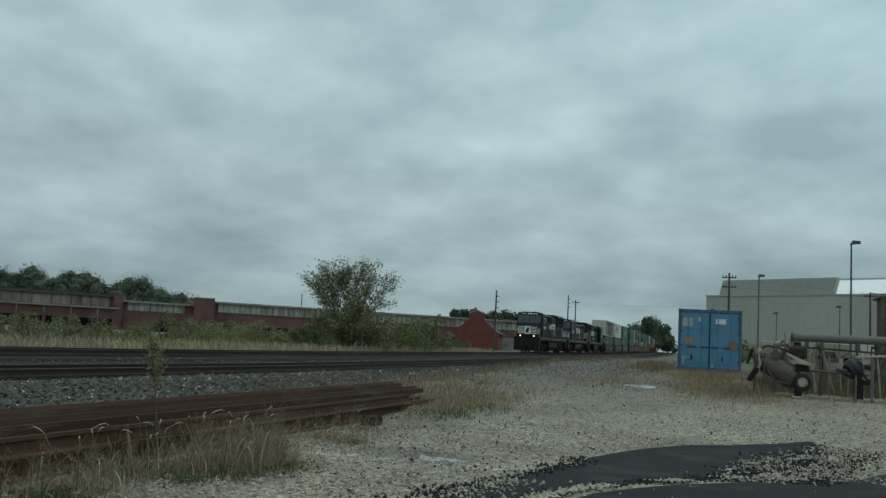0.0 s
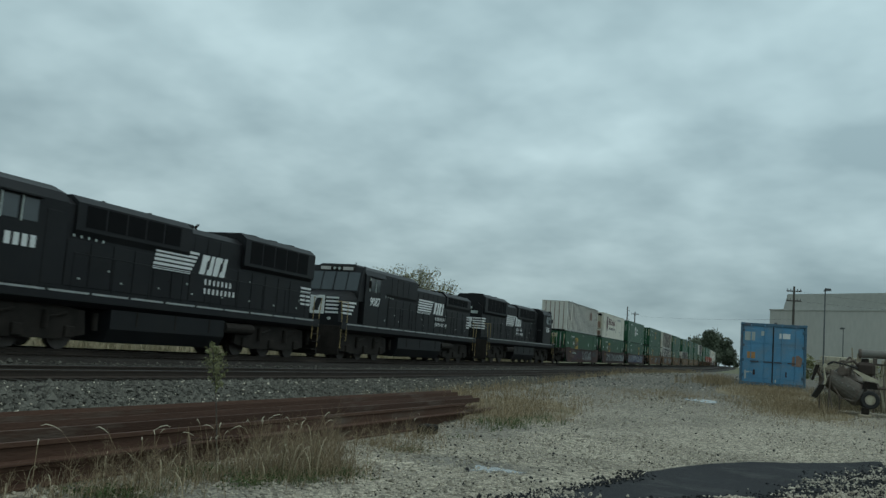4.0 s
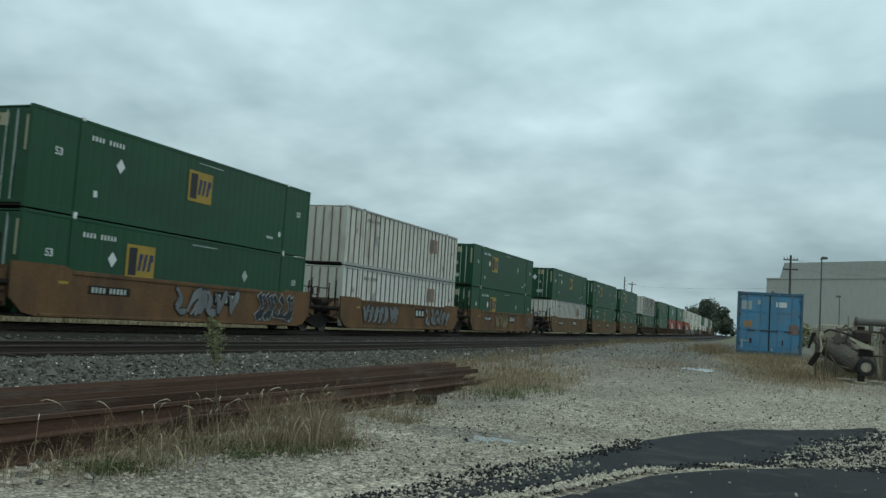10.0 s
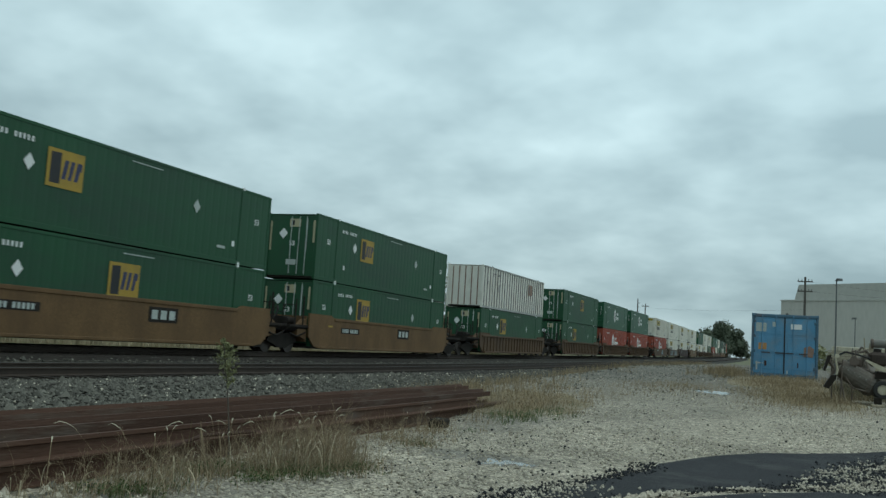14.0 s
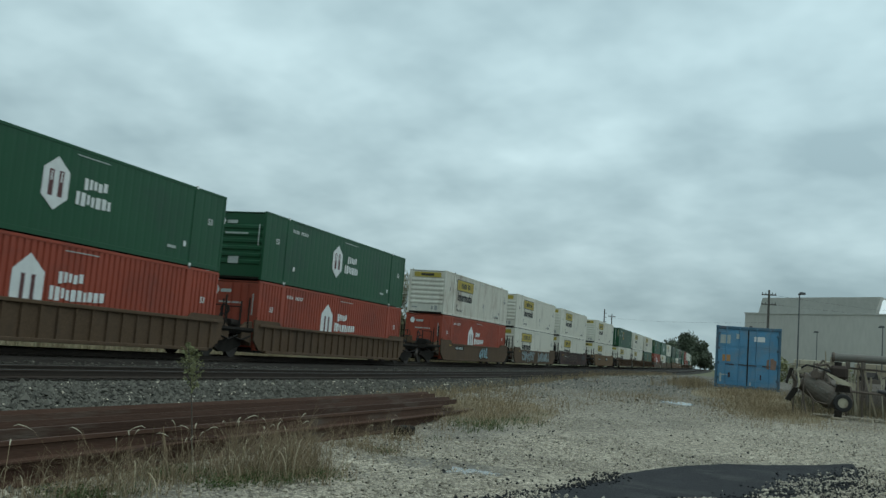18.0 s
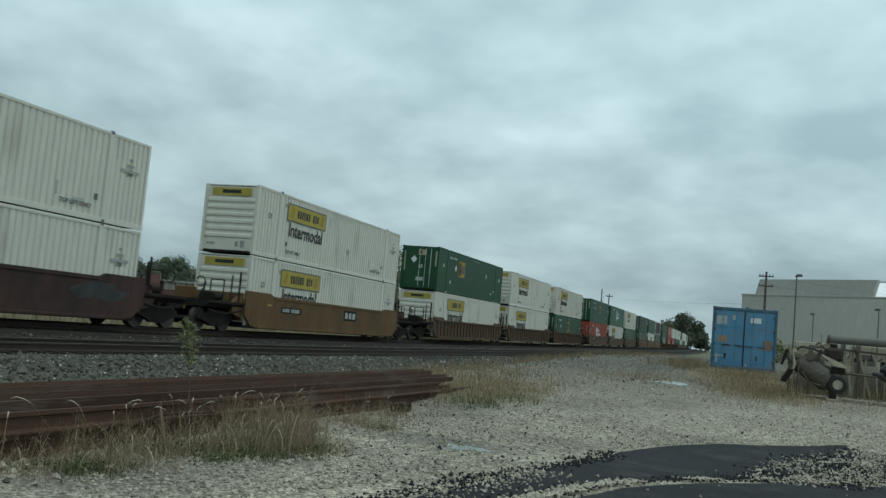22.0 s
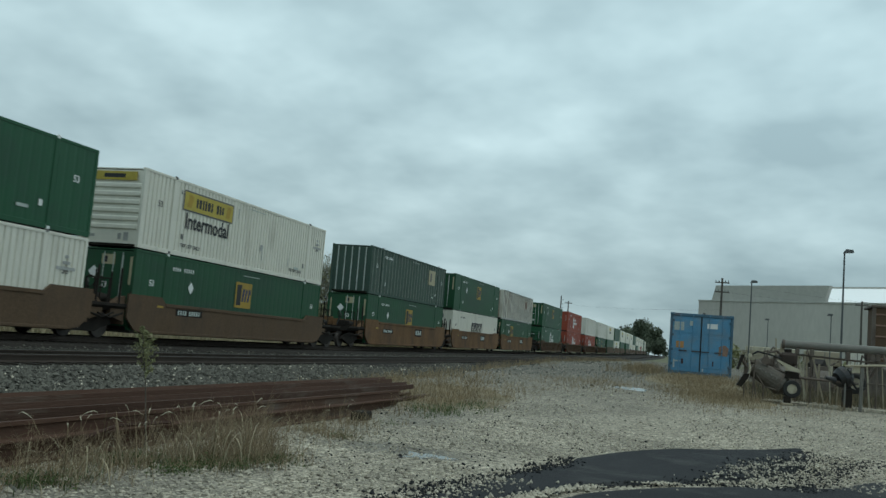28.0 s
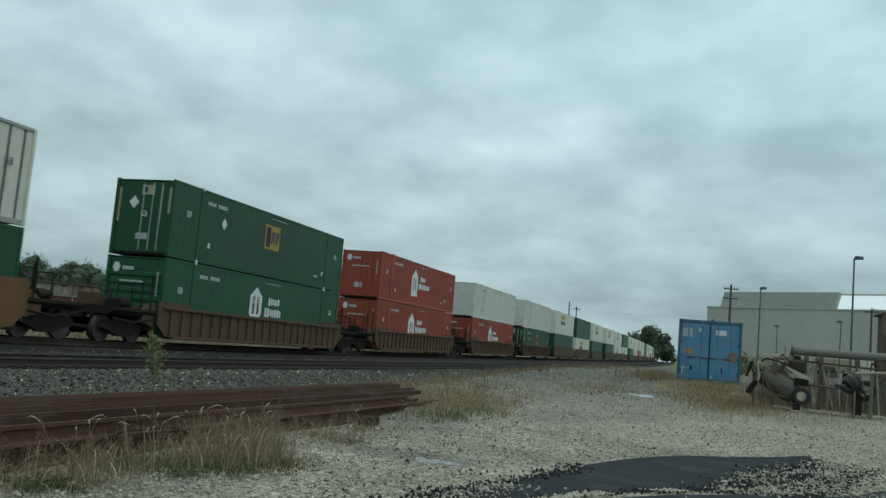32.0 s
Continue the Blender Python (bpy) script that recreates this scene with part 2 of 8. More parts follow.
RUST = (0.16, 0.075, 0.045)
M = dict(
    gravel=gravel_mat("pale_limestone_gravel", (0.325, 0.290, 0.226), (0.15, 0.138, 0.113), ((-3.7, 6.3, 0.8, 2.0, 0.34), (-4.2, 9.5, 0.6, 2.0, 0.2), (-3.0, 8.75, 0.95, 0.5, 0.5), (-3.9, 13.0, 0.8, 1.4, 0.35), (-2.0, 17.5, 1.0, 5.0, 0.16))),
    stone=mat("limestone_chip", (0.335, 0.302, 0.24), 0.9, vary=0.8, island=1.3, spec=0.2, bump=0.3),
    ballast=mat("grey_ballast", (0.086, 0.082, 0.069), 0.95, vary=0.95, island=1.6, spec=0.15, bump=0.4),
    ballast_bed=mat("ballast_bed", (0.05, 0.046, 0.038), 0.95, vary=0.6, scale=2, fine=25, bump=0.9, cells=14, spec=0.15),
    dark_bed=mat("oily_track_bed", (0.025, 0.0215, 0.018), 0.95, spec=0.15, vary=0.5, scale=2, fine=25, bump=0.8),
    asphalt=mat("fresh_asphalt", (0.026, 0.027, 0.029), 0.9, spec=0.15, vary=0.35, scale=0.7, fine=60, bump=0.5, dirt=(0.06, 0.06, 0.058), dirt_amount=0.3, dirt_scale=1.5),
    puddle=mat("puddle_water", (0.13, 0.125, 0.105), 0.14, vary=0.3, bump=0.06, fine=14, scale=8, spec=0.6),
    tie=mat("creosoted_tie", (0.026, 0.021, 0.0165), 0.9, spec=0.15, vary=0.4, scale=3, bump=0.5, stretch=(1, 6, 6)),
    rail_head=mat("polished_rail", (0.06, 0.053, 0.047), 0.55, 0.4, vary=0.2),
    rail_web=mat("rusty_rail_web", (0.042, 0.029, 0.021), 0.8, 0.2, vary=0.3),
    rail_pile=mat("rusted_rail_steel", (0.052, 0.0275, 0.0185), 0.85, 0.0, spec=0.2, vary=0.75, scale=1.6, fine=22, bump=0.4, island=1.3, dirt=(0.13, 0.105, 0.085), dirt_amount=0.22, dirt_scale=1.3, stretch=(3, 0.5, 3)),
    dry=mat("dry_grass_straw", (0.24, 0.184, 0.112), 0.9, spec=0.2, vary=0.75, island=1.1),
    straw=mat("pale_standing_grass", (0.36, 0.31, 0.21), 0.9, spec=0.2, vary=0.4, island=0.9),
    field_straw=mat("dull_field_straw", (0.34, 0.285, 0.19), 0.9, spec=0.2, vary=0.5, island=0.9),
    leaf_tree=mat("grey_green_leaves", (0.215, 0.215, 0.125), 0.8, spec=0.2, vary=0.6, island=1.0),
    machine_dark=mat("oily_brown_casting", (0.045, 0.034, 0.028), 0.8, spec=0.2, vary=0.4, scale=4),
    drybed=mat("dry_grass_mat", (0.20, 0.165, 0.105), 0.95, spec=0.2, vary=0.55, scale=1.5, fine=30, bump=0.8, dirt=(0.24, 0.225, 0.18), dirt_amount=0.4, dirt_scale=1.2),
    stalk=mat("brown_weed_stalks", (0.19, 0.14, 0.09), 0.9, spec=0.2, vary=0.6, island=1.0),
    herb=mat("low_green_herbs", (0.062, 0.088, 0.032), 0.85, spec=0.2, vary=0.6, island=1.0),
    dark_weed=mat("dull_dark_weeds", (0.10, 0.09, 0.058), 0.9, spec=0.2, vary=0.6, island=1.0),
    seed=mat("grass_seed_heads", (0.38, 0.34, 0.25), 0.9, vary=0.25, island=0.6),
    green=mat("green_grass", (0.075, 0.10, 0.035), 0.9, vary=0.4, island=0.8),
    field=mat("weedy_field", (0.13, 0.125, 0.065), 0.95, vary=0.6, scale=0.25, fine=4, bump=0.8, dirt=(0.06, 0.075, 0.03), dirt_amount=0.6, dirt_scale=0.12),
    weed=mat("weed_leaves", (0.175, 0.175, 0.09), 0.85, spec=0.2, vary=0.55, island=0.9),
    leaf=mat("tree_leaves", (0.13, 0.15, 0.066), 0.8, spec=0.2, vary=0.55, island=0.9),
    leaf_far=mat("distant_foliage", (0.085, 0.102, 0.07), 0.9, spec=0.2, vary=0.5, island=0.9),
    leaf_thin=mat("yellowing_leaves", (0.20, 0.205, 0.105), 0.8, spec=0.2, vary=0.45, island=0.8),
    bark=mat("bark", (0.09, 0.075, 0.06), 0.95, vary=0.4, scale=6, bump=0.6),
    brick=mat("old_red_brick", (0.165, 0.078, 0.07), 0.9, vary=0.35, scale=0.4, fine=8, bump=0.3, dirt=(0.09, 0.053, 0.05), dirt_amount=0.5, dirt_scale=0.3),
    brick_red=mat("painted_red_brick", (0.19, 0.052, 0.042), 0.9, vary=0.3, scale=0.6, fine=8, bump=0.3, dirt=(0.12, 0.045, 0.04), dirt_amount=0.4, dirt_scale=0.5),
    glass_old=mat("grimy_window_glass", (0.45, 0.455, 0.41), 0.4, vary=0.35, scale=0.5, dirt=(0.15, 0.085, 0.045), dirt_amount=0.5, dirt_scale=0.5, island=0.9, stretch=(1, 1, 0.3)),
    glass_brown=mat("rust_stained_window_glass", (0.34, 0.31, 0.25), 0.5, vary=0.45, scale=0.5, dirt=(0.13, 0.075, 0.045), dirt_amount=0.75, dirt_scale=0.45, island=0.9, stretch=(1, 1, 0.3)),
    roof_dark=mat("tar_roof", (0.07, 0.068, 0.062), 0.9, vary=0.3),
    eave=mat("weathered_white_eave", (0.29, 0.27, 0.25), 0.8, vary=0.35, dirt=(0.14, 0.11, 0.095), dirt_amount=0.4),
    concrete_panel=mat("grey_cladding", (0.46, 0.44, 0.40), 0.85, spec=0.2, vary=0.12, scale=0.08, fine=2, stretch=(1, 1, 0.3)),
    cladding_dark=mat("grey_upper_cladding", (0.43, 0.42, 0.385), 0.85, spec=0.2, vary=0.12, scale=0.1, fine=2),
    white_far=mat("white_metal_roof", (0.9, 0.9, 0.89), 0.6, vary=0.05),
    blue=mat("faded_blue_paint", (0.098, 0.262, 0.41), 0.6, spec=0.3, vary=0.25, scale=1.0, dirt=(0.17, 0.25, 0.31), dirt_amount=0.45, dirt_scale=1.6),
    blue_dark=mat("blue_frame_paint", (0.055, 0.13, 0.19), 0.6, vary=0.25, dirt=RUST, dirt_amount=0.3),
    white=mat("white_paint", (0.66, 0.635, 0.55), 0.6, spec=0.3, vary=0.10, dirt=(0.40, 0.37, 0.31), dirt_amount=0.2, dirt_scale=0.7, stretch=(1, 1, 0.25)),
    white_dirty=mat("rust_streaked_white_paint", (0.62, 0.595, 0.515), 0.65, spec=0.3, vary=0.15, dirt=(0.30, 0.215, 0.15), dirt_amount=0.3, dirt_scale=0.9, stretch=(1, 1, 0.3)),
    silver=mat("dull_white_aluminium", (0.65, 0.63, 0.56), 0.55, 0.0, vary=0.14, scale=0.9, dirt=(0.42, 0.37, 0.29), dirt_amount=0.32, dirt_scale=0.9, stretch=(1, 1, 0.4)),
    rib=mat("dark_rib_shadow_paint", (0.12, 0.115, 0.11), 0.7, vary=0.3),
    rib_rust=mat("rusty_rib", (0.24, 0.15, 0.11), 0.8, vary=0.35),
    green_c=mat("container_green", (0.0155, 0.071, 0.031), 0.5, spec=0.25, vary=0.16, scale=0.5, dirt=(0.022, 0.052, 0.032), dirt_amount=0.4, dirt_scale=0.4, stretch=(1, 0.4, 1)),
    green_hub=mat("bright_container_green", (0.0145, 0.078, 0.035), 0.45, spec=0.25, vary=0.14, scale=0.5, dirt=(0.022, 0.055, 0.036), dirt_amount=0.3, dirt_scale=0.4),
    green_grey=mat("faded_grey_green", (0.045, 0.078, 0.06), 0.6, spec=0.25, vary=0.15, scale=0.5, dirt=(0.06, 0.072, 0.06), dirt_amount=0.3),
    red_c=mat("container_red", (0.32, 0.066, 0.038), 0.55, spec=0.25, vary=0.16, scale=0.6, dirt=(0.19, 0.055, 0.04), dirt_amount=0.35, dirt_scale=0.4),
    yellow=mat("sign_yellow", (0.43, 0.335, 0.06), 0.55, spec=0.25, vary=0.15, dirt=(0.33, 0.25, 0.06), dirt_amount=0.3),
    emp_yellow=mat("ochre_sign", (0.36, 0.235, 0.04), 0.55, spec=0.25, vary=0.15, dirt=(0.22, 0.16, 0.05), dirt_amount=0.3),
    emp_faded=mat("faded_ochre_sign", (0.40, 0.35, 0.22), 0.6, vary=0.15, dirt=(0.2, 0.2, 0.12), dirt_amount=0.4),
    ink=mat("black_ink", (0.012, 0.012, 0.014), 0.6),
    ink_blue=mat("dark_blue_ink", (0.02, 0.026, 0.075), 0.6),
    maroon=mat("maroon_lettering", (0.10, 0.03, 0.03), 0.6),
    mark=mat("white_lettering", (0.70, 0.71, 0.69), 0.6, vary=0.12),
    mark_dim=mat("worn_white_lettering", (0.40, 0.44, 0.41), 0.7, vary=0.3),
    car_maroon=mat("weathered_maroon_car", (0.07, 0.038, 0.032), 0.75, spec=0.2, vary=0.5, scale=0.8, dirt=(0.032, 0.025, 0.023), dirt_amount=0.6, dirt_scale=1.1, stretch=(1, 0.9, 0.4)),
    car_orange=mat("weathered_orange_brown_car", (0.15, 0.081, 0.037), 0.75, spec=0.2, vary=0.5, scale=0.8, dirt=(0.075, 0.046, 0.031), dirt_amount=0.5, dirt_scale=0.9, stretch=(1, 0.9, 0.4)),
    car_tan=mat("dirty_ochre_car", (0.142, 0.083, 0.038), 0.7, spec=0.2, vary=0.45, scale=0.8, dirt=(0.10, 0.058, 0.029), dirt_amount=0.5, dirt_scale=0.9, stretch=(1, 0.9, 0.4)),
    car_brown=mat("brown_ribbed_car", (0.112, 0.071, 0.043), 0.8, spec=0.2, vary=0.45, scale=0.8, dirt=(0.062, 0.043, 0.031), dirt_amount=0.45, stretch=(1, 0.9, 0.4)),
    under=mat("grimy_running_gear", (0.026, 0.0215, 0.018), 0.85, 0.0, spec=0.15, vary=0.5, scale=2),
    steel=mat("worn_wheel_steel", (0.075, 0.062, 0.054), 0.6, 0.4, vary=0.4),
    loco=mat("locomotive_black", (0.0135, 0.0138, 0.015), 0.5, spec=0.16, vary=0.4, scale=0.7, dirt=(0.017, 0.0165, 0.016), dirt_amount=0.4, dirt_scale=0.5),
    # lighter than the body black, with the sky's reflection put into the colour
    loco_trim=mat("weathered_cab_roof", (0.032, 0.034, 0.034), 0.6, spec=0.2, vary=0.3),
    lamp_dim=glow("dim_headlight", (1.0, 0.9, 0.7), 0.5),
    sill_white=mat("grimy_white_stripe", (0.32, 0.33, 0.32), 0.7, vary=0.35, scale=2),
    rib_green=mat("pale_green_rib", (0.24, 0.27, 0.235), 0.7, spec=0.2, vary=0.3),
    rib_soft=mat("faded_grey_lettering", (0.33, 0.33, 0.31), 0.7, vary=0.3),
    crest=mat("crest_ink", (0.055, 0.03, 0.03), 0.6, vary=0.4, scale=6),
    # grille black, and also the painted shade of the factory's loading bays
    grille_bay_black=mat("radiator_grille_black", (0.0062, 0.0062, 0.0068), 0.8, spec=0.1, vary=0.3),
    window=mat("dark_cab_glass", (0.05, 0.06, 0.065), 0.08, vary=0.1),
    rail_gold=mat("dull_yellow_handrail", (0.30, 0.22, 0.09), 0.6, vary=0.2),
    lamp=glow("headlight_glow", (1.0, 0.85, 0.6), 2.6),
    number_glow=glow("number_board", (0.35, 0.35, 0.33), 0.06),
    pole=mat("weathered_pole_wood", (0.085, 0.075, 0.065), 0.9, vary=0.3),
    galv=mat("galvanised_pole", (0.10, 0.105, 0.105), 0.6, 0.3, vary=0.2),
    machine=mat("grey_weathered_machine", (0.12, 0.106, 0.088), 0.8, 0.1, vary=0.5, scale=3, dirt=(0.085, 0.065, 0.05), dirt_amount=0.5, dirt_scale=3.5),
    machine_rust=mat("rusted_frame_steel", (0.11, 0.085, 0.068), 0.85, vary=0.4, scale=3, dirt=(0.16, 0.14, 0.115), dirt_amount=0.4),
    pipe=mat("grey_pipe", (0.15, 0.143, 0.125), 0.7, vary=0.25, dirt=RUST, dirt_amount=0.2),
    rubber=mat("black_rubber", (0.022, 0.021, 0.02), 0.85, vary=0.3),
    black_drum=mat("black_plastic_drum", (0.012, 0.012, 0.013), 0.45, vary=0.2),
    timber=mat("pale_timber", (0.33, 0.28, 0.20), 0.85, vary=0.3, stretch=(1, 1, 4)),
    cream=mat("cream_paint", (0.42, 0.38, 0.28), 0.7, vary=0.25, dirt=(0.2, 0.14, 0.09), dirt_amount=0.3, dirt_scale=2),
    orange_sticker=mat("faded_orange_sticker", (0.42, 0.22, 0.08), 0.7, vary=0.2),
    graf_white=mat("silver_white_spray", (0.30, 0.315, 0.32), 0.65, spec=0.2, vary=0.35, scale=1.5),
    graf_grey=mat("silver_grey_spray", (0.16, 0.165, 0.165), 0.6, spec=0.3, vary=0.5, scale=1.6),
    graf_pale=mat("pale_spray", (0.24, 0.265, 0.26), 0.65, spec=0.2, vary=0.4, scale=1.5),
    graf_faded=mat("faded_tan_spray", (0.21, 0.165, 0.095), 0.65, spec=0.2, vary=0.35, scale=1.2),
    graf_faint=mat("faint_spray", (0.088, 0.062, 0.05), 0.7, spec=0.2, vary=0.4),
    spray_purple=mat("faded_purple_spray", (0.058, 0.036, 0.045), 0.7, spec=0.2, vary=0.5, scale=1.5),
    spray_slate=mat("faded_slate_spray", (0.052, 0.050, 0.05), 0.7, spec=0.2, vary=0.5, scale=1.5),
    graf_blue=mat("blue_spray", (0.022, 0.035, 0.095), 0.65, spec=0.2, vary=0.4, scale=1.5),
    graf_black=mat("black_spray", (0.012, 0.012, 0.015), 0.65, vary=0.3),
    graf_cyan=mat("pale_cyan_spray", (0.20, 0.30, 0.33), 0.65, vary=0.3),
)

# ---- building helpers ----
def part(name, bm, material, parent, label="", smooth=False):
    """Links a bmesh as one mesh object under a thing or a part."""
    me = bpy.data.meshes.new(name)
    bm.to_mesh(me)
    bm.free()
    me.materials.append(material)
    if smooth:
        for f in me.polygons:
            f.use_smooth = True
    ob = new(name, me)
    ob.parent = parent
    return tagged(ob, label) if label else ob


def share(ob, parent, m=None):
    """Another part on the same mesh."""
    o = new(ob.name.split(".")[0], ob.data)
    o.parent = parent
    o.matrix_basis = m or Matrix()
    return o


def thing(name, label, category, group="", kind="", m=None):
    ob = new(name)
    ob.empty_display_size = 0.2
    if m:
        ob.matrix_basis = m
    return tagged(ob, label, category, group, kind)


def box(bm, x0, x1, y0, y1, z0, z1, bevel=0.0):
    vs = [bm.verts.new((x, y, z)) for z in (z0, z1) for y in (y0, y1) for x in (x0, x1)]
    fs = [bm.faces.new([vs[i] for i in q]) for q in ((0, 2, 3, 1), (4, 5, 7, 6), (0, 1, 5, 4), (2, 6, 7, 3), (0, 4, 6, 2), (1, 3, 7, 5))]
    if bevel:
        es = list({e for f in fs for e in f.edges})
        bmesh.ops.bevel(bm, geom=es, offset=bevel, segments=1, affect="EDGES")
    return bm


def prism(bm, pts, a, b, axis):
    """A solid with the outline pts, drawn in the two other axes, from a to b along axis."""
    def at(p, h):
        return {"x": (h, p[0], p[1]), "y": (p[0], h, p[1]), "z": (p[0], p[1], h)}[axis]
    lo = [bm.verts.new(at(p, a)) for p in pts]
    hi = [bm.verts.new(at(p, b)) for p in pts]
    n = len(pts)
    fs = [bm.faces.new(lo[::-1]), bm.faces.new(hi)]
    for i in range(n):
        fs.append(bm.faces.new((lo[i], lo[(i + 1) % n], hi[(i + 1) % n], hi[i])))
    bmesh.ops.recalc_face_normals(bm, faces=fs)
    return bm


def tube(bm, p, q, r0, r1=None, n=8):
    """A round bar from p to q."""
    p, q = Vector(p), Vector(q)
    r1 = r0 if r1 is None else r1
    turn = (q - p).to_track_quat("Z", "Y").to_matrix()
    rings = []
    for c, r in ((p, r0), (q, r1)):
        rings.append([bm.verts.new(c + turn @ Vector((r * math.cos(2 * math.pi * i / n), r * math.sin(2 * math.pi * i / n), 0))) for i in range(n)])
    for i in range(n):
        bm.faces.new((rings[0][i], rings[0][(i + 1) % n], rings[1][(i + 1) % n], rings[1][i]))
    bm.faces.new(rings[0][::-1]); bm.faces.new(rings[1])
    return bm


def bars(bm, pts, r, n=6):
    for a, b in zip(pts, pts[1:]):
        tube(bm, a, b, r, n=n)
    return bm


B = bmesh.new
SIDE = Matrix(((0, 0, 1, 0), (1, 0, 0, 0), (0, 1, 0, 0), (0, 0, 0, 1)))  # writing on a face that looks along +x
SIDE2 = Matrix(((0, 0, -1, 0), (-1, 0, 0, 0), (0, 1, 0, 0), (0, 0, 0, 1)))  # on a face that looks along -x
FRONT = Matrix(((1, 0, 0, 0), (0, 0, -1, 0), (0, 1, 0, 0), (0, 0, 0, 1)))  # writing on a face that looks along -y


def words(name, body, size, material, parent, face, at, squeeze=1.0, align="CENTER", label=""):
    """Raised lettering in the built-in font, as a mesh."""
    cu = bpy.data.curves.new(name, "FONT")
    cu.body, cu.size, cu.align_x, cu.align_y, cu.extrude, cu.resolution_u = body, size, align, "CENTER", 0.003, 2
    cu.offset = size * 0.018
    tmp = bpy.data.objects.new(name, cu)
    me = bpy.data.meshes.new_from_object(tmp)
    bpy.data.objects.remove(tmp)
    me.transform(Matrix.Translation(at) @ face @ Matrix.Diagonal((squeeze, 1, 1, 1)))
    me.materials.clear()
    me.materials.append(material)
    ob = new(name, me)
    ob.parent = parent
    return tagged(ob, label) if label else ob


def plate(bm, face, at, w, h, t=0.006):
    """A thin flat plate w by h on a face."""
    m = Matrix.Translation(at) @ face
    vs = [bm.verts.new(m @ Vector((sx * w / 2, sy * h / 2, sz))) for sz in (0, t) for sx, sy in ((-1, -1), (1, -1), (1, 1), (-1, 1))]
    for q in ((4, 5, 6, 7), (0, 1, 5, 4), (1, 2, 6, 5), (2, 3, 7, 6), (3, 0, 4, 7)):
        bm.faces.new([vs[i] for i in q])
    return bm


def shape(bm, face, at, pts, t=0.006):
    """A thin flat plate of any outline on a face."""
    m = Matrix.Translation(at) @ face
    lo = [bm.verts.new(m @ Vector((p[0], p[1], 0))) for p in pts]
    hi = [bm.verts.new(m @ Vector((p[0], p[1], t))) for p in pts]
    fs = [bm.faces.new(hi)]
    n = len(pts)
    for i in range(n):
        fs.append(bm.faces.new((lo[i], lo[(i + 1) % n], hi[(i + 1) % n], hi[i])))
    bmesh.ops.triangulate(bm, faces=fs[:1])
    return bm


# ---- the lie of the land ----
TRACK_X, NEAR_X, NEAR_DZ = -20.92, -15.0, -0.20


def bend(y):
    d = min(max(y - 60.0, 0.0), 640.0)
    return 6.12e-5 * d * d + max(0.0, y - 700.0) * 0.078


def rail_z(y):
    return 0.30 + 0.0075 * min(max(y - 38.0, 0.0), 600.0)


def on_track(s, off=TRACK_X):
    """The pose on the track, s metres along it."""
    a, b = s - 1.0, s + 1.0
    turn = math.degrees(math.atan2(bend(b) - bend(a), b - a))
    tilt = math.degrees(math.atan2(rail_z(b) - rail_z(a), b - a))
    return pose(off - bend(s), s, rail_z(s) + (NEAR_DZ if off == NEAR_X else 0.0), tilt, 0, turn)


def smooth(a, b, v):
    """0 at a, 1 at b, eased between; b may be below a."""
    v = min(max((v - a) / (b - a), 0.0), 1.0)
    return v * v * (3 - 2 * v)


def lot_z(y):
    return min(max(y - 12.0, 0.0) * 0.0255, 0.714) + max(0.0, y - 40.0) * 0.004


def ground_z(x, y):
    """Height of the ground sheet: the gravel lot, the ballast bank under both tracks, the field behind."""
    y2 = max(y, -40.0)
    x2 = x + bend(y2)
    base = rail_z(y2) - 0.65 + 0.25 * smooth(60, 140, y2)
    lot = lot_z(y2)
    w = smooth(-9.6, -6.2, x2)
    low = base * (1 - w) + lot * w
    if x2 < -23:
        low = rail_z(y2) - 0.42
    if y2 > 300:
        low = base * (1 - w) + (base + 0.2) * w
    bank = rail_z(y2) - 0.22 + NEAR_DZ * smooth(-18.6, -16.8, x2)
    k = smooth(-10.9, -12.9, x2) * (1 - smooth(-23.2, -25.5, x2))
    return low * (1 - k) + bank * k

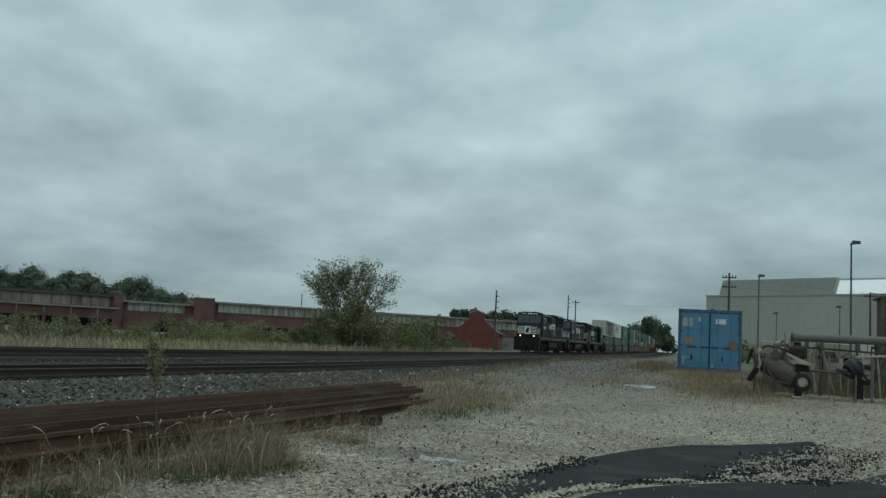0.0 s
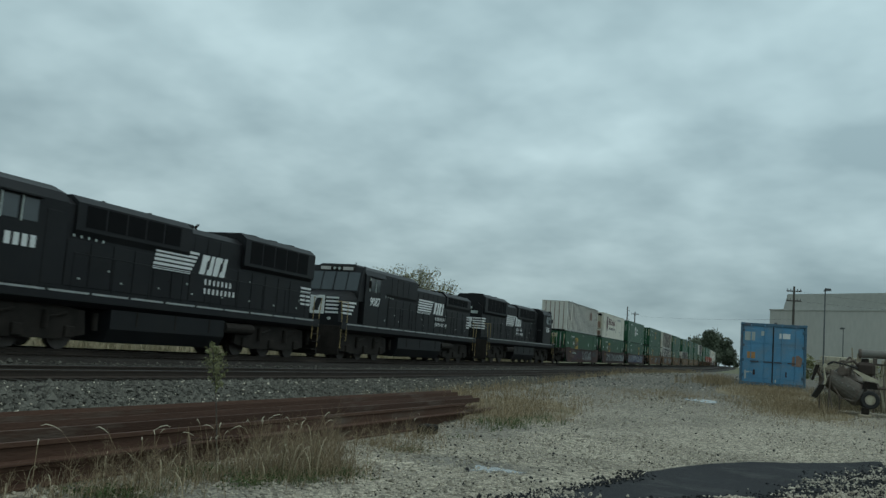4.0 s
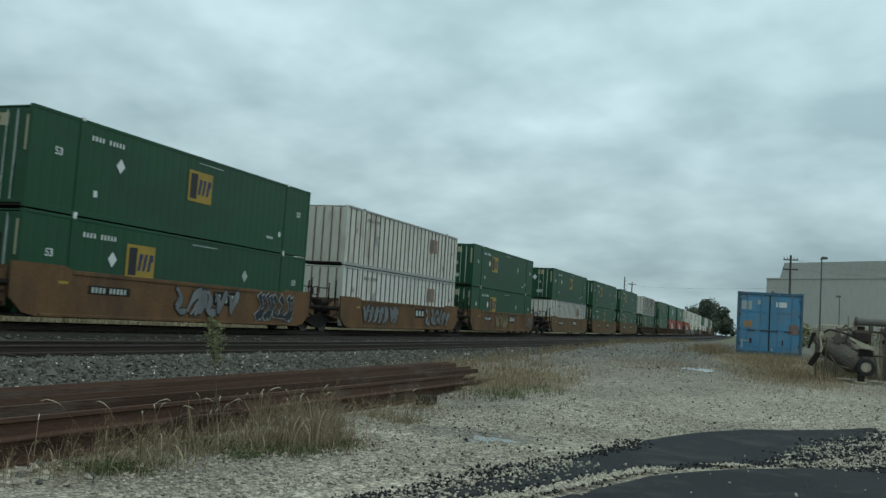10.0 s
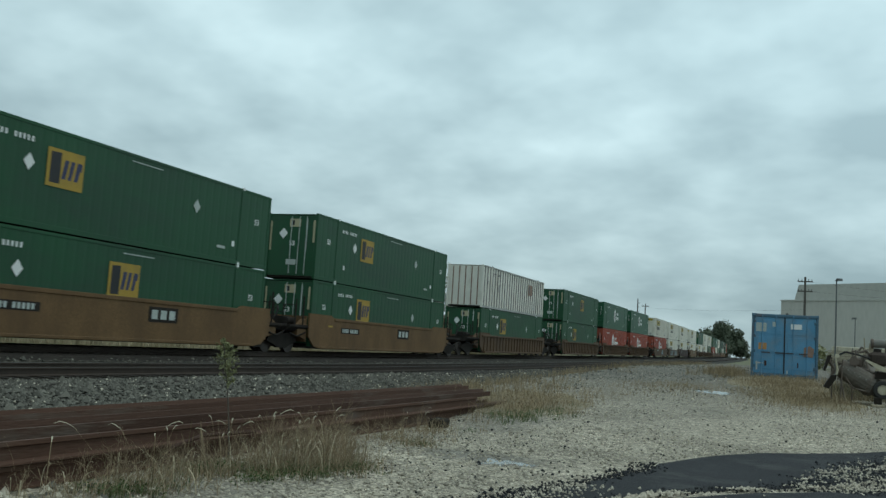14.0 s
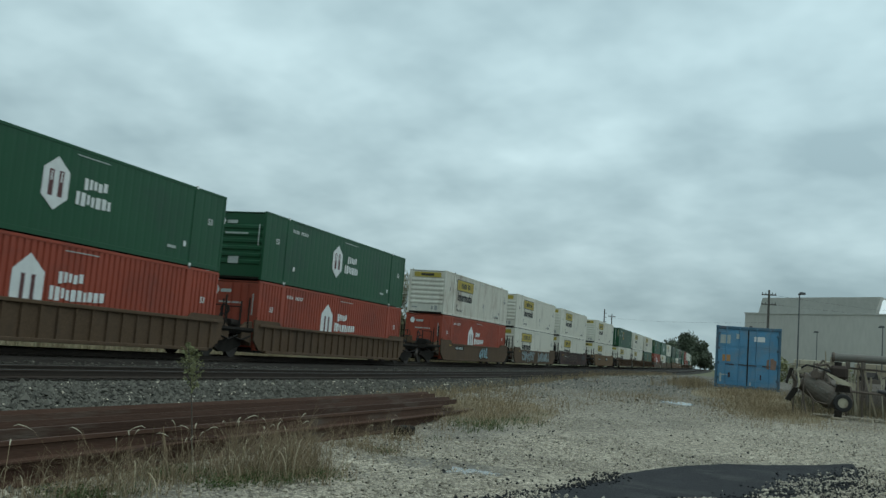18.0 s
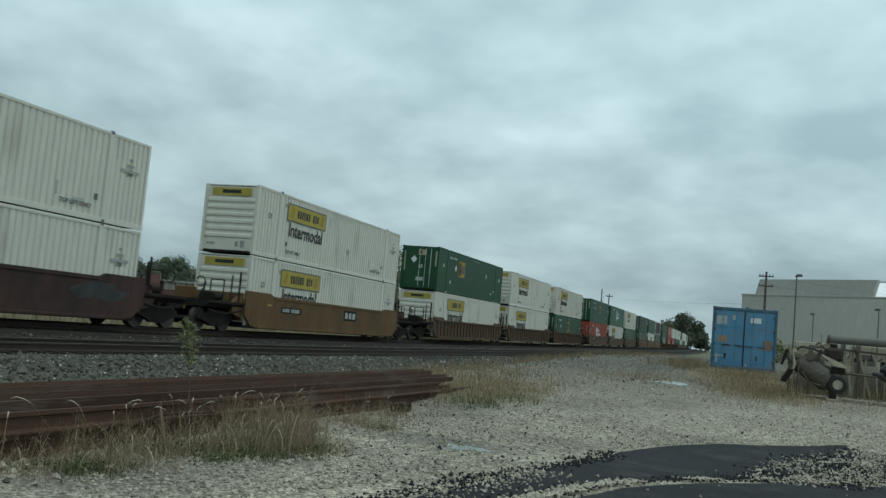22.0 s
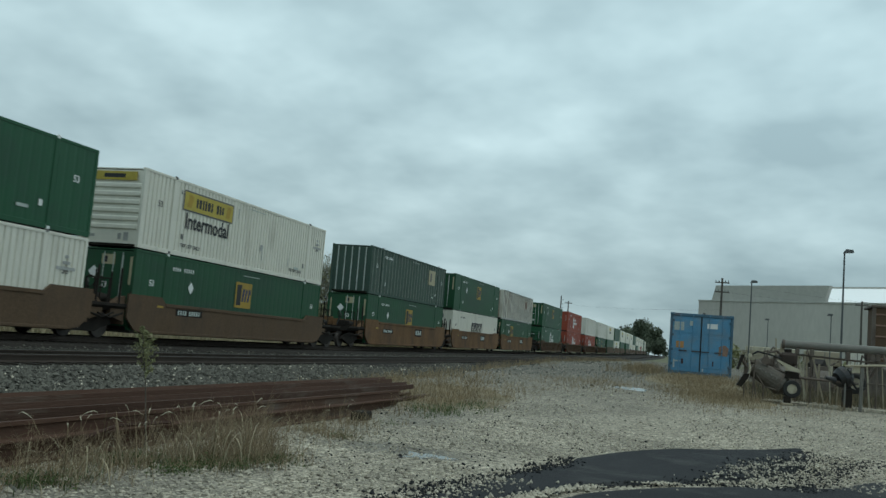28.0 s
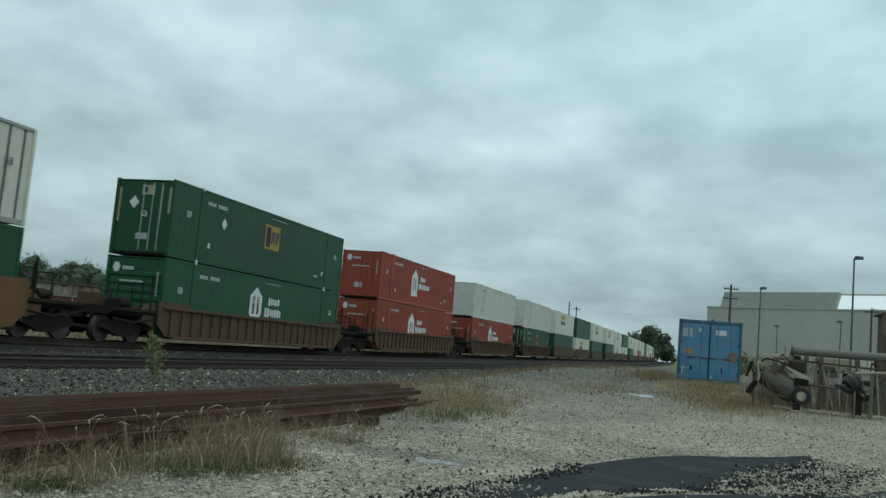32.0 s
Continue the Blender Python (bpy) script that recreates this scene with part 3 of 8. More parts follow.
# ---- ground and tracks ----
def ground_sheet():
    xs = sorted({*[-1500, -900, -500, -300, -200, -140, -100, -80, -60, -50, -40, -34, -30, -27], *[-26 + 0.5 * i for i in range(60)], *[4, 5, 6, 8, 10, 13, 17, 22, 30, 40, 60, 100, 180, 300, 600, 1500]})
    ys = sorted({*[-600, -200, -80, -30, -12, -5], *[0.5 * i for i in range(0, 60)], *[30 + 2 * i for i in range(0, 30)], *[90, 95, 100, 110, 120, 140, 160, 180, 210, 240, 280, 320, 360, 400, 450, 500, 560, 620, 700, 800, 900, 1100, 1400, 2500]})
    zones = dict(ground=[], gravel_lot=[], ballast_bank=[])
    verts = []
    index = {}
    for j, y in enumerate(ys):
        for i, x in enumerate(xs):
            px = x - bend(max(y, 0))
            index[i, j] = len(verts)
            n = noise.noise((px * 0.5, y * 0.5, 0)) * 0.035 if -9 < x < 12 and y < 60 else 0
            verts.append((px, y, ground_z(px, y) + n))
    for j in range(len(ys) - 1):
        for i in range(len(xs) - 1):
            f = (index[i, j], index[i + 1, j], index[i + 1, j + 1], index[i, j + 1])
            cx, cy = (xs[i] + xs[i + 1]) / 2, (ys[j] + ys[j + 1]) / 2
            if -24.6 < cx < -9.9:
                zones["ballast_bank"].append(f)
            elif -9.9 < cx < 60 and -20 < cy < 95:
                zones["gravel_lot"].append(f)
            else:
                zones["ground"].append(f)
    for name, mt, label in (("ground", "field", "weedy dry field and rough ground to the horizon"),
                            ("gravel_lot", "gravel", "pale crushed limestone lot with damp patches"),
                            ("ballast_bank", "ballast_bed", "grey stone ballast bank under both tracks")):
        me = bpy.data.meshes.new(name)
        me.from_pydata(verts, [], zones[name])
        me.validate()
        me.materials.append(M[mt])
        for f in me.polygons:
            f.use_smooth = True
        ob = tagged(new(name, me), label, "ground", kind="structure")
        bm = B(); bm.from_mesh(me)
        bmesh.ops.delete(bm, geom=[v for v in bm.verts if not v.link_faces], context="VERTS")
        bm.to_mesh(me); bm.free()


ground_sheet()

RAIL = [(-0.07, 0), (0.07, 0), (0.07, 0.015), (0.012, 0.035), (0.012, 0.125), (0.036, 0.135), (0.036, 0.17), (-0.036, 0.17), (-0.036, 0.135), (-0.012, 0.125), (-0.012, 0.035), (-0.07, 0.015)]


def sweep(bm, outline, xoff, y0, y1, dz, off):
    """An outline run along the track's line."""
    ys = [y0]
    while ys[-1] < y1:
        ys.append(min(y1, ys[-1] + (20 if ys[-1] < 200 else 40)))
    rings = []
    for y in ys:
        rings.append([bm.verts.new((off - bend(y) + xoff + u, y, rail_z(y) + dz + v + (NEAR_DZ if off == NEAR_X else 0.0))) for u, v in outline])
    n = len(outline)
    for a, b in zip(rings, rings[1:]):
        for i in range(n):
            bm.faces.new((a[i], a[(i + 1) % n], b[(i + 1) % n], b[i]))
    return bm


def track(off, label):
    t = thing("railway_track", label, "railway track", kind="structure")
    for side in (-0.7525, 0.7525):
        bm = sweep(B(), RAIL, side, -30, 1300, -0.17, off)
        bmesh.ops.recalc_face_normals(bm, faces=bm.faces[:])
        r = part("rail", bm, M["rail_web"], t)
        bm = sweep(B(), [(-0.034, 0), (0.034, 0), (0.030, 0.004), (-0.030, 0.004)], side, -30, 1300, 0.0, off)
        part("rail_head", bm, M["rail_head"], r, "polished bright running surface")
    bm = box(B(), -1.3, 1.3, -0.115, 0.115, -0.34, -0.165, 0.012)
    tie = part("tie", bm, M["tie"], t)
    tie.matrix_basis = on_track(2.0, off)
    for i in range(1, 150):
        share(tie, t, on_track(2.0 + 0.52 * i, off))
    bm = B()
    for i in range(150, 900):
        y = 2.0 + 0.52 * i
        box(bm, off - bend(y) - 1.3, off - bend(y) + 1.3, y - 0.115, y + 0.115, rail_z(y) - 0.34 + (NEAR_DZ if off == NEAR_X else 0.0), rail_z(y) - 0.168 + (NEAR_DZ if off == NEAR_X else 0.0))
    tagged(part("far_ties", bm, M["tie"], t), kind="stuff")
    a, b = (2.5, 2.95) if off == TRACK_X else (2.95, 2.5)
    bm = sweep(B(), [(-a, -0.30), (b, -0.30), (b - 0.2, -0.195), (0.2 - a, -0.195)], 0, -30, 1300, 0, off)
    part("track_bed", bm, M["dark_bed"], t, "oily dark bed between the ties")
    return t


track(TRACK_X, "main railway track with polished rails on dark ties")
track(NEAR_X, "empty nearer railway track on dark oily ties")
# ---- containers ----
CL, CW, CH, CP = 16.15, 2.59, 2.9, 1.98


def corrugated(bm, x, y0, y1, z0, z1, pitch, depth, sign):
    """A folded steel sheet that faces +x or -x."""
    n = max(1, round((y1 - y0) / pitch))
    p = (y1 - y0) / n
    ys, ds = [], []
    for i in range(n):
        for u, d in ((0.0, 0), (0.62, 0), (0.70, 1), (0.92, 1)):
            ys.append(y0 + (i + u) * p); ds.append(d)
    ys.append(y1); ds.append(0)
    lo = [bm.verts.new((x - sign * depth * d, y, z0)) for y, d in zip(ys, ds)]
    hi = [bm.verts.new((x - sign * depth * d, y, z1)) for y, d in zip(ys, ds)]
    for i in range(len(ys) - 1):
        q = (lo[i], lo[i + 1], hi[i + 1], hi[i])
        bm.faces.new(q if sign > 0 else q[::-1])
    return bm


def container(kind, paint, dirty=False, sign_y=8.0):
    """A 53-foot container, its front end at y = 0, its floor at z = 0."""
    names = dict(emp="dark green", hub="green", hubred="red", jbh="white", ribbed="white", swift="white", reefer="white", greyribbed="grey-green", plainwhite="white")
    labels = dict(
        emp="dark green steel freight container with ochre sign plates",
        hub="green steel freight container with white hexagon emblem",
        hubred="red steel freight container with white house-shaped emblem",
        jbh="white corrugated freight container with yellow sign plate",
        ribbed="white freight container with exposed dark vertical ribs",
        swift="white corrugated freight container with bold dark sign",
        reefer="smooth white refrigerated container with cooling unit in front",
        greyribbed="faded grey-green freight container with exposed pale ribs",
        plainwhite="plain white corrugated freight container")
    t = thing("freight_container", labels[kind] + (", rust-streaked" if dirty else ""), "container", "containers on the train")
    p = M[paint]
    h = CW / 2
    ribbed = kind in ("ribbed", "greyribbed")
    smooth_side = kind == "reefer"
    pitch, depth = (0.42, 0.005) if kind in ("emp", "hub") else (0.26, 0.045)
    for sign in (1, -1):
        bm = B()
        if ribbed or smooth_side:
            x = sign * (h - 0.045)
            box(bm, min(x, x - sign * 0.03), max(x, x - sign * 0.03), 0.85 if smooth_side else 0.06, CL - 0.06, 0.16, CH - 0.10)
        else:
            for a, b in ((0.1, CP - 0.12), (CP + 0.12, CL - CP - 0.12), (CL - CP + 0.12, CL - 0.1)):
                corrugated(bm, sign * (h - 0.015), a, b, 0.16, CH - 0.10, pitch, depth, sign)
        side = part("side_panel", bm, p, t)
        if ribbed and sign > 0:
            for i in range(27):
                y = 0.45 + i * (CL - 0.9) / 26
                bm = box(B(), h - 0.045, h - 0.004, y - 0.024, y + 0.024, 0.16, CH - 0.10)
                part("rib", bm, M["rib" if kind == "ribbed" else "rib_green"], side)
        for z0, z1, nm in ((0.0, 0.16, "bottom_rail"), (CH - 0.10, CH, "top_rail")):
            bm = box(B(), min(sign * (h - 0.07), sign * h), max(sign * (h - 0.07), sign * h), 0.12, CL - 0.12, z0, z1, 0.008)
            part(nm, bm, M["rib_soft"] if kind == "ribbed" else p, t)
        for y in (CP, CL - CP):
            bm = box(B(), min(sign * (h - 0.08), sign * (h + 0.004)), max(sign * (h - 0.08), sign * (h + 0.004)), y - 0.10, y + 0.10, 0.0, CH, 0.01)
            post = part("lifting_post", bm, p, t)
            if sign > 0:
                cm = M["mark" if kind in ("emp", "hub") else "rib"]
                part("corner_casting", box(B(), h - 0.06, h + 0.018, y - 0.07, y + 0.07, CH - 0.06, CH + 0.05, 0.012), cm, post)
                part("corner_casting", box(B(), h - 0.06, h + 0.010, y - 0.08, y + 0.08, -0.01, 0.10, 0.012), cm, post)
    for sx in (-1, 1):
        for y in (0.06, CL - 0.06):
            part("corner_post", box(B(), min(sx * (h - 0.13), sx * h), max(sx * (h - 0.13), sx * h), y - 0.06, y + 0.06, 0.0, CH, 0.01), p, t)
    bm = box(B(), -h + 0.06, h - 0.06, 0.1, CL - 0.1, CH - 0.06, CH - 0.02)
    part("roof", bm, p, t)
    bm = box(B(), -h + 0.06, h - 0.06, 0.1, CL - 0.1, 0.03, 0.13)
    part("floor_frame", bm, M["under"], t)
    # rear doors
    for sx in (-1, 1):
        bm = box(B(), min(sx * 0.02, sx * (h - 0.13)), max(sx * 0.02, sx * (h - 0.13)), CL - 0.09, CL - 0.03, 0.12, CH - 0.1, 0.01)
        d = part("door", bm, p, t)
        for k in (0.35, 0.95):
            part("lock_rod", tube(B(), (sx * k, CL - 0.01, 0.15), (sx * k, CL - 0.01, CH - 0.12), 0.02, n=6), M["steel"], d)
    # front end
    bm = B()
    if kind in ("jbh", "hub") :
        box(bm, -h + 0.13, h - 0.13, 0.07, 0.10, 0.12, CH - 0.1)
        fe = part("front_wall", bm, p, t)
        for i in range(6):
            z = 0.62 + i * 0.30
            bm = prism(B(), [(0.07, z), (0.02, z + 0.05), (0.02, z + 0.16), (0.07, z + 0.21)], -h + 0.16, h - 0.16, "x")
            part("horizontal_fold", bm, p, fe)
    elif kind == "reefer":
        box(bm, -h + 0.13, h - 0.13, 0.85, 0.90, 0.12, CH - 0.1)
        fe = part("front_wall", bm, p, t)
        unit = part("cooling_unit", box(B(), -1.0, 1.0, 0.22, 0.85, 0.95, 2.5, 0.10), M["cream"], t, "cream cooling unit behind the open frame")
        part("unit_top", box(B(), -1.0, 1.0, 0.25, 0.85, 2.5, CH - 0.15, 0.06), M["grille_bay_black"], t, "dark top of the cooling unit")
        part("unit_panel", box(B(), 0.45, 0.95, 0.20, 0.24, 1.1, 1.8, 0.02), M["rib_rust"], unit, "rust-brown service panel")
        part("unit_grille", box(B(), -0.85, 0.3, 0.20, 0.24, 1.55, 2.2, 0.02), M["white_dirty"], unit)
        part("fuel_tank", box(B(), -0.9, 0.9, 0.2, 0.8, 0.2, 0.75, 0.05), M["rib_rust"], t, "brown tank under the cooling unit")
        for sx in (-1, 1):
            part("brace", bars(B(), [(sx * (h - 0.05), 0.06, CH - 0.1), (sx * (h - 0.05), 0.8, 1.6), (sx * (h - 0.05), 0.06, 0.3)], 0.035), M["white_dirty"], t, "diagonal frame brace")
        part("frame_beam", box(B(), -h + 0.1, h - 0.1, 0.0, 0.12, CH - 0.14, CH, 0.01), p, t)
        part("frame_beam", box(B(), -h + 0.1, h - 0.1, 0.0, 0.12, 0.8, 0.9, 0.01), p, t)
    else:
        corr = B()
        box(corr, -h + 0.13, h - 0.13, 0.06, 0.10, 0.12, CH - 0.1)
        fe = part("front_wall", corr, p, t)
        if ribbed:
            for i in range(5):
                x = -0.9 + i * 0.45
                part("rib", box(B(), x - 0.03, x + 0.03, 0.02, 0.06, 0.14, CH - 0.12), M["rib_rust" if kind == "ribbed" else "mark_dim"], fe)
        else:
            for x in (-0.05, 0.35, 0.72):
                part("lock_rod", tube(B(), (x, 0.035, 0.2), (x, 0.035, CH - 0.15), 0.02, n=6), M["mark_dim"] if kind == "emp" else p, fe)
    sx = h + 0.001
    if kind == "emp":
        s = part("sign_plate", plate(B(), SIDE, (sx, sign_y, 1.80), 1.42, 1.1), M["emp_yellow"], t, "ochre sign plate")
        part("sign_bar", shape(B(), SIDE, (sx + 0.007, sign_y - 0.42, 1.8), [(-0.17, -0.44), (0.22, -0.44), (0.22, -0.28), (0.0, -0.28), (0.0, 0.28), (0.22, 0.30), (0.22, 0.46), (-0.17, 0.44)], 0.003), M["ink"], s, "black notched sign block")
        part("sign_bar", plate(B(), SIDE, (sx + 0.007, sign_y - 0.36, 1.82), 0.24, 0.13, 0.003), M["ink"], s)
        for dy, w in ((-0.02, 0.17), (0.22, 0.15), (0.47, 0.16)):
            part("sign_bar", shape(B(), SIDE, (sx + 0.007, sign_y + dy, 1.82), [(-w / 2 - 0.04, -0.30), (w / 2 - 0.06, -0.30), (w / 2 + 0.05, 0.26), (-w / 2 + 0.05, 0.26)], 0.003), M["ink_blue"], s, "dark blue sign block")
        part("sign_bar", plate(B(), SIDE, (sx + 0.007, sign_y + 0.56, 1.96), 0.14, 0.22, 0.003), M["ink_blue"], s)
        for y in ((3.75, 3.75 + 7.6) if sign_y < 6 else (3.75,)):
            part("warning_diamond", shape(B(), SIDE, (sx, y, 1.78), [(0, -0.24), (0.2, 0), (0, 0.24), (-0.2, 0)]), M["mark" if y < 5 else "mark_dim"], t, "white diamond placard")
        q = part("sign_plate", plate(B(), FRONT, (0.12, 0.055, 2.48), 0.55, 0.36), M["emp_faded"], t, "faded ochre plate on the end")
        part("sign_bar", plate(B(), FRONT, (0.0, 0.049, 2.48), 0.16, 0.22, 0.003), M["ink"], q)
        part("warning_diamond", shape(B(), FRONT, (-0.45, 0.055, 2.0), [(0, -0.24), (0.22, 0), (0, 0.24), (-0.22, 0)]), M["mark"], t)
        words("size_mark", "53", 0.30, M["mark"], t, FRONT, (0.02, 0.055, 1.55))
        part("data_plate", plate(B(), FRONT, (0.02, 0.055, 0.72), 0.5, 0.24), M["mark_dim"], t, "pale data plate")
        part("reflective_strip", plate(B(), FRONT, (0.72, 0.055, 1.9), 0.07, 1.5), M["mark_dim"], t)
        part("reflective_strip", plate(B(), FRONT, (1.1, 0.055, 2.1), 0.12, 1.0), M["emp_faded"], t, "faded ochre strip")
        part("reflective_strip", plate(B(), FRONT, (-1.1, 0.055, 1.9), 0.09, 1.3), M["emp_faded"], t)
    if kind in ("hub", "hubred"):
        hy, hz = (7.1, 1.62) if kind == "hub" else (6.5, 1.62)
        if kind == "hub":
            pts = [(0.62 * math.sin(math.pi / 3 * i), 0.80 * math.cos(math.pi / 3 * i)) for i in range(6)]
            e = part("emblem", shape(B(), SIDE, (sx, hy, hz), pts[::-1]), M["mark"], t, "white hexagon emblem")
            for dy in (-0.2, 0.2):
                part("emblem_bar", plate(B(), SIDE, (sx + 0.007, hy + dy, hz), 0.19, 0.78, 0.003), M["maroon"], e)
                part("emblem_bar", plate(B(), SIDE, (sx + 0.011, hy + dy, hz + 0.2), 0.05, 0.3, 0.003), M["mark"], e)
        else:
            e = part("emblem", shape(B(), SIDE, (sx, hy, hz - 0.15), [(-0.62, -0.85), (0.62, -0.85), (0.62, 0.45), (0.0, 0.95), (-0.62, 0.45)]), M["mark"], t, "white house-shaped emblem")
            for dy in (-0.2, 0.2):
                part("emblem_bar", plate(B(), SIDE, (sx + 0.007, hy + dy, hz - 0.2), 0.15, 0.8, 0.003), M["maroon"], e)
        rng = random.Random(7)
        for row, w in ((0.24, 0.95), (-0.26, 1.6 if kind == "hub" else 2.2)):
            y = hy + 0.9 + (0.3 if row > 0 else 0)
            end = y + w
            bm = B()
            while y < end:
                ww = rng.uniform(0.12, 0.24)
                plate(bm, SIDE, (sx, y + ww / 2, hz + row + rng.uniform(-0.03, 0.03)), ww, rng.uniform(0.26, 0.42))
                y += ww + 0.07
            tagged(part("name_marking", bm, M["mark"], t), kind="stuff")
        fy = 0.055 if kind == "hubred" else 0.015
        part("emblem", shape(B(), FRONT, (-0.85, fy, 2.45), [(0.17 * math.cos(i), 0.2 * math.sin(i)) for i in [math.pi / 3 * j for j in range(6)]]), M["mark"], t)
        part("name_bar", plate(B(), FRONT, (-0.35, fy, 2.43), 0.5, 0.14), M["mark_dim"], t)
        part("name_bar", plate(B(), FRONT, (-0.1, fy, 1.95), 1.1, 0.07), M["mark_dim"], t)
        part("data_plate", plate(B(), FRONT, (-0.15, fy, 0.8), 0.5, 0.3), M["mark_dim"], t)
        part("reflective_strip", plate(B(), FRONT, (0.98, fy, 1.9), 0.05, 0.9), M["mark_dim"], t)
    if kind == "jbh":
        s = part("sign_plate", plate(B(), SIDE, (sx, 4.5, 2.18), 3.7, 0.68), M["yellow"], t, "yellow sign plate")
        part("sign_frame", plate(B(), SIDE, (sx - 0.003, 4.5, 2.18), 3.82, 0.80), M["rib"], t)
        rng = random.Random(3)
        y = 3.5
        bm = B()
        while y < 5.6:
            ww = rng.uniform(0.11, 0.22)
            plate(bm, SIDE, (sx + 0.007, y + ww / 2, 2.18), ww, rng.uniform(0.30, 0.40), 0.003)
            y += ww + (0.07 if rng.random() < 0.8 else 0.3)
        tagged(part("name_marking", bm, M["ink"], t), kind="stuff")
        for dy in (-1.45, 1.5):
            part("sign_bar", shape(B(), SIDE, (sx + 0.007, 4.5 + dy, 2.18), [(-0.2, -0.22), (0.1, -0.26), (0.22, 0.2), (-0.08, 0.26)], 0.003), M["emp_yellow"], s)
        words("side_word", "Intermodal", 0.86, M["ink"], t, SIDE, (sx + 0.004, 4.5, 1.38), squeeze=0.88)
        words("side_word", "TOP LIFT ONLY", 0.2, M["rib"], t, SIDE, (sx + 0.004, CL - CP - 1.3, 0.42))
        words("side_word", "TOP LIFT ONLY", 0.2, M["rib"], t, SIDE, (sx + 0.004, CP + 1.4, 0.42))
        for z, w in ((2.2, 0.16), (2.0, 0.36), (1.82, 0.9)):
            part("data_plate", plate(B(), SIDE, (sx, CL - 0.95, z), w, 0.1, 0.004), M["rib_soft"], t)
        part("data_plate", shape(B(), SIDE, (sx, 9.2, 1.1), [(0.16 * math.cos(a), 0.16 * math.sin(a)) for a in [math.pi / 5 * j for j in range(10)]]), M["rib_soft"], t)
        for y in (6.9, 9.3, 12.0):
            part("side_mark", plate(B(), SIDE, (sx, y, 0.75 if y > 7 else 2.3), 0.06, 0.42, 0.004), M["rib_soft"], t)
        q = part("sign_plate", plate(B(), FRONT, (0, 0.015, 2.58), 1.9, 0.32), M["yellow"], t, "yellow plate on the end")
        part("name_bar", plate(B(), FRONT, (0, 0.008, 2.58), 0.9, 0.15, 0.004), M["ink"], q)
        for x, w, h2 in ((0.72, 0.2, 0.3), (0.45, 0.14, 0.22), (-0.8, 0.4, 0.1)):
            part("data_plate", plate(B(), FRONT, (x, 0.05, 0.38), w, h2), M["rib_soft"], t)
    if kind == "swift":
        for y, w in ((6.5, 0.62), (7.45, 0.9), (8.2, 0.3), (8.75, 0.5), (9.5, 0.62)):
            part("name_bar", shape(B(), SIDE, (sx, y, 1.66), [(-w / 2 - 0.1, -0.46), (w / 2 - 0.16, -0.46), (w / 2 - 0.06, -0.1), (w / 2 + 0.02, 0.1), (w / 2 + 0.12, 0.46), (-w / 2 + 0.12, 0.46), (-w / 2 + 0.02, 0.06)]), M["ink"], t, "dark slanted sign block")
            if w > 0.4:
                part("name_slit", shape(B(), SIDE, (sx + 0.007, y, 1.66), [(-w * 0.14, -0.30), (w * 0.08, -0.30), (w * 0.22, 0.12), (0.0, 0.12)], 0.003), M["white"], t)
        part("name_bar", plate(B(), FRONT, (0.0, 0.055, 2.4), 1.0, 0.26), M["ink_blue"], t)
    if kind == "reefer":
        e = part("emblem", shape(B(), SIDE, (sx - 0.04, 3.15, 1.62), [(-0.5, -0.35), (-0.3, -0.62), (0, -0.85), (0.3, -0.62), (0.5, -0.35), (0.56, 0.45), (0.3, 0.5), (0.22, 0.8), (0.0, 1.0), (-0.22, 0.8), (-0.3, 0.5), (-0.56, 0.45)]), M["crest"], t, "dark maroon crest emblem")
        for z, w in ((0.42, 0.3), (0.05, 0.52), (-0.25, 0.5), (-0.5, 0.34)):
            part("emblem_bar", plate(B(), SIDE, (sx - 0.034, 3.15, 1.62 + z), w, 0.12, 0.003), M["rib_rust"], e)
        rng = random.Random(9)
        y = 4.15
        for i, (ww, hh) in enumerate(((0.62, 0.8), (0.08, 0.1), (0.6, 0.76), (0.08, 0.1), (0.52, 0.76), (0.4, 0.5), (0.4, 0.62), (0.2, 0.74), (0.4, 0.5), (0.4, 0.5), (0.38, 0.76))):
            if hh > 0.2:
                bm = B()
                shape(bm, SIDE, (sx - 0.04, y + ww / 2, 1.60 + hh / 2), [(-ww / 2, -hh / 2 + 0.06), (-ww / 4, -hh / 2), (ww / 2 - 0.03, -hh / 2 + 0.03), (ww / 2, hh / 2 - 0.08), (ww / 4, hh / 2), (-ww / 2 + 0.03, hh / 2 - 0.03)])
                q = part("name_bar", bm, M["maroon"], t, "maroon name block")
                part("name_slit", plate(B(), SIDE, (sx - 0.034, y + ww / 2 + 0.02, 1.60 + hh / 2), 0.07, hh * 0.55, 0.003), M["white"], q)
            else:
                part("name_bar", plate(B(), SIDE, (sx - 0.04, y + 0.04, 1.64), 0.08, 0.1), M["maroon"], t)
            y += ww + 0.06
        words("side_word", "GLOBAL TRANSPORTATION", 0.36, M["rib"], t, SIDE, (sx - 0.035, 6.6, 1.14), squeeze=0.95, label="dark lettering under the name")
        bm = B()
        for i in range(9):
            plate(bm, SIDE, (sx - 0.04, 10.75 + 0.32 * i, 2.42), 0.24, 0.26)
        tagged(part("name_marking", bm, M["rib_soft"], t), kind="stuff")
        words("side_word", "TOP LIFT ONLY", 0.17, M["rib_soft"], t, SIDE, (sx - 0.035, CP + 0.75, 0.3))
        part("data_plate", plate(B(), SIDE, (sx - 0.04, 12.6, 0.95), 1.3, 0.12), M["rib_soft"], t)
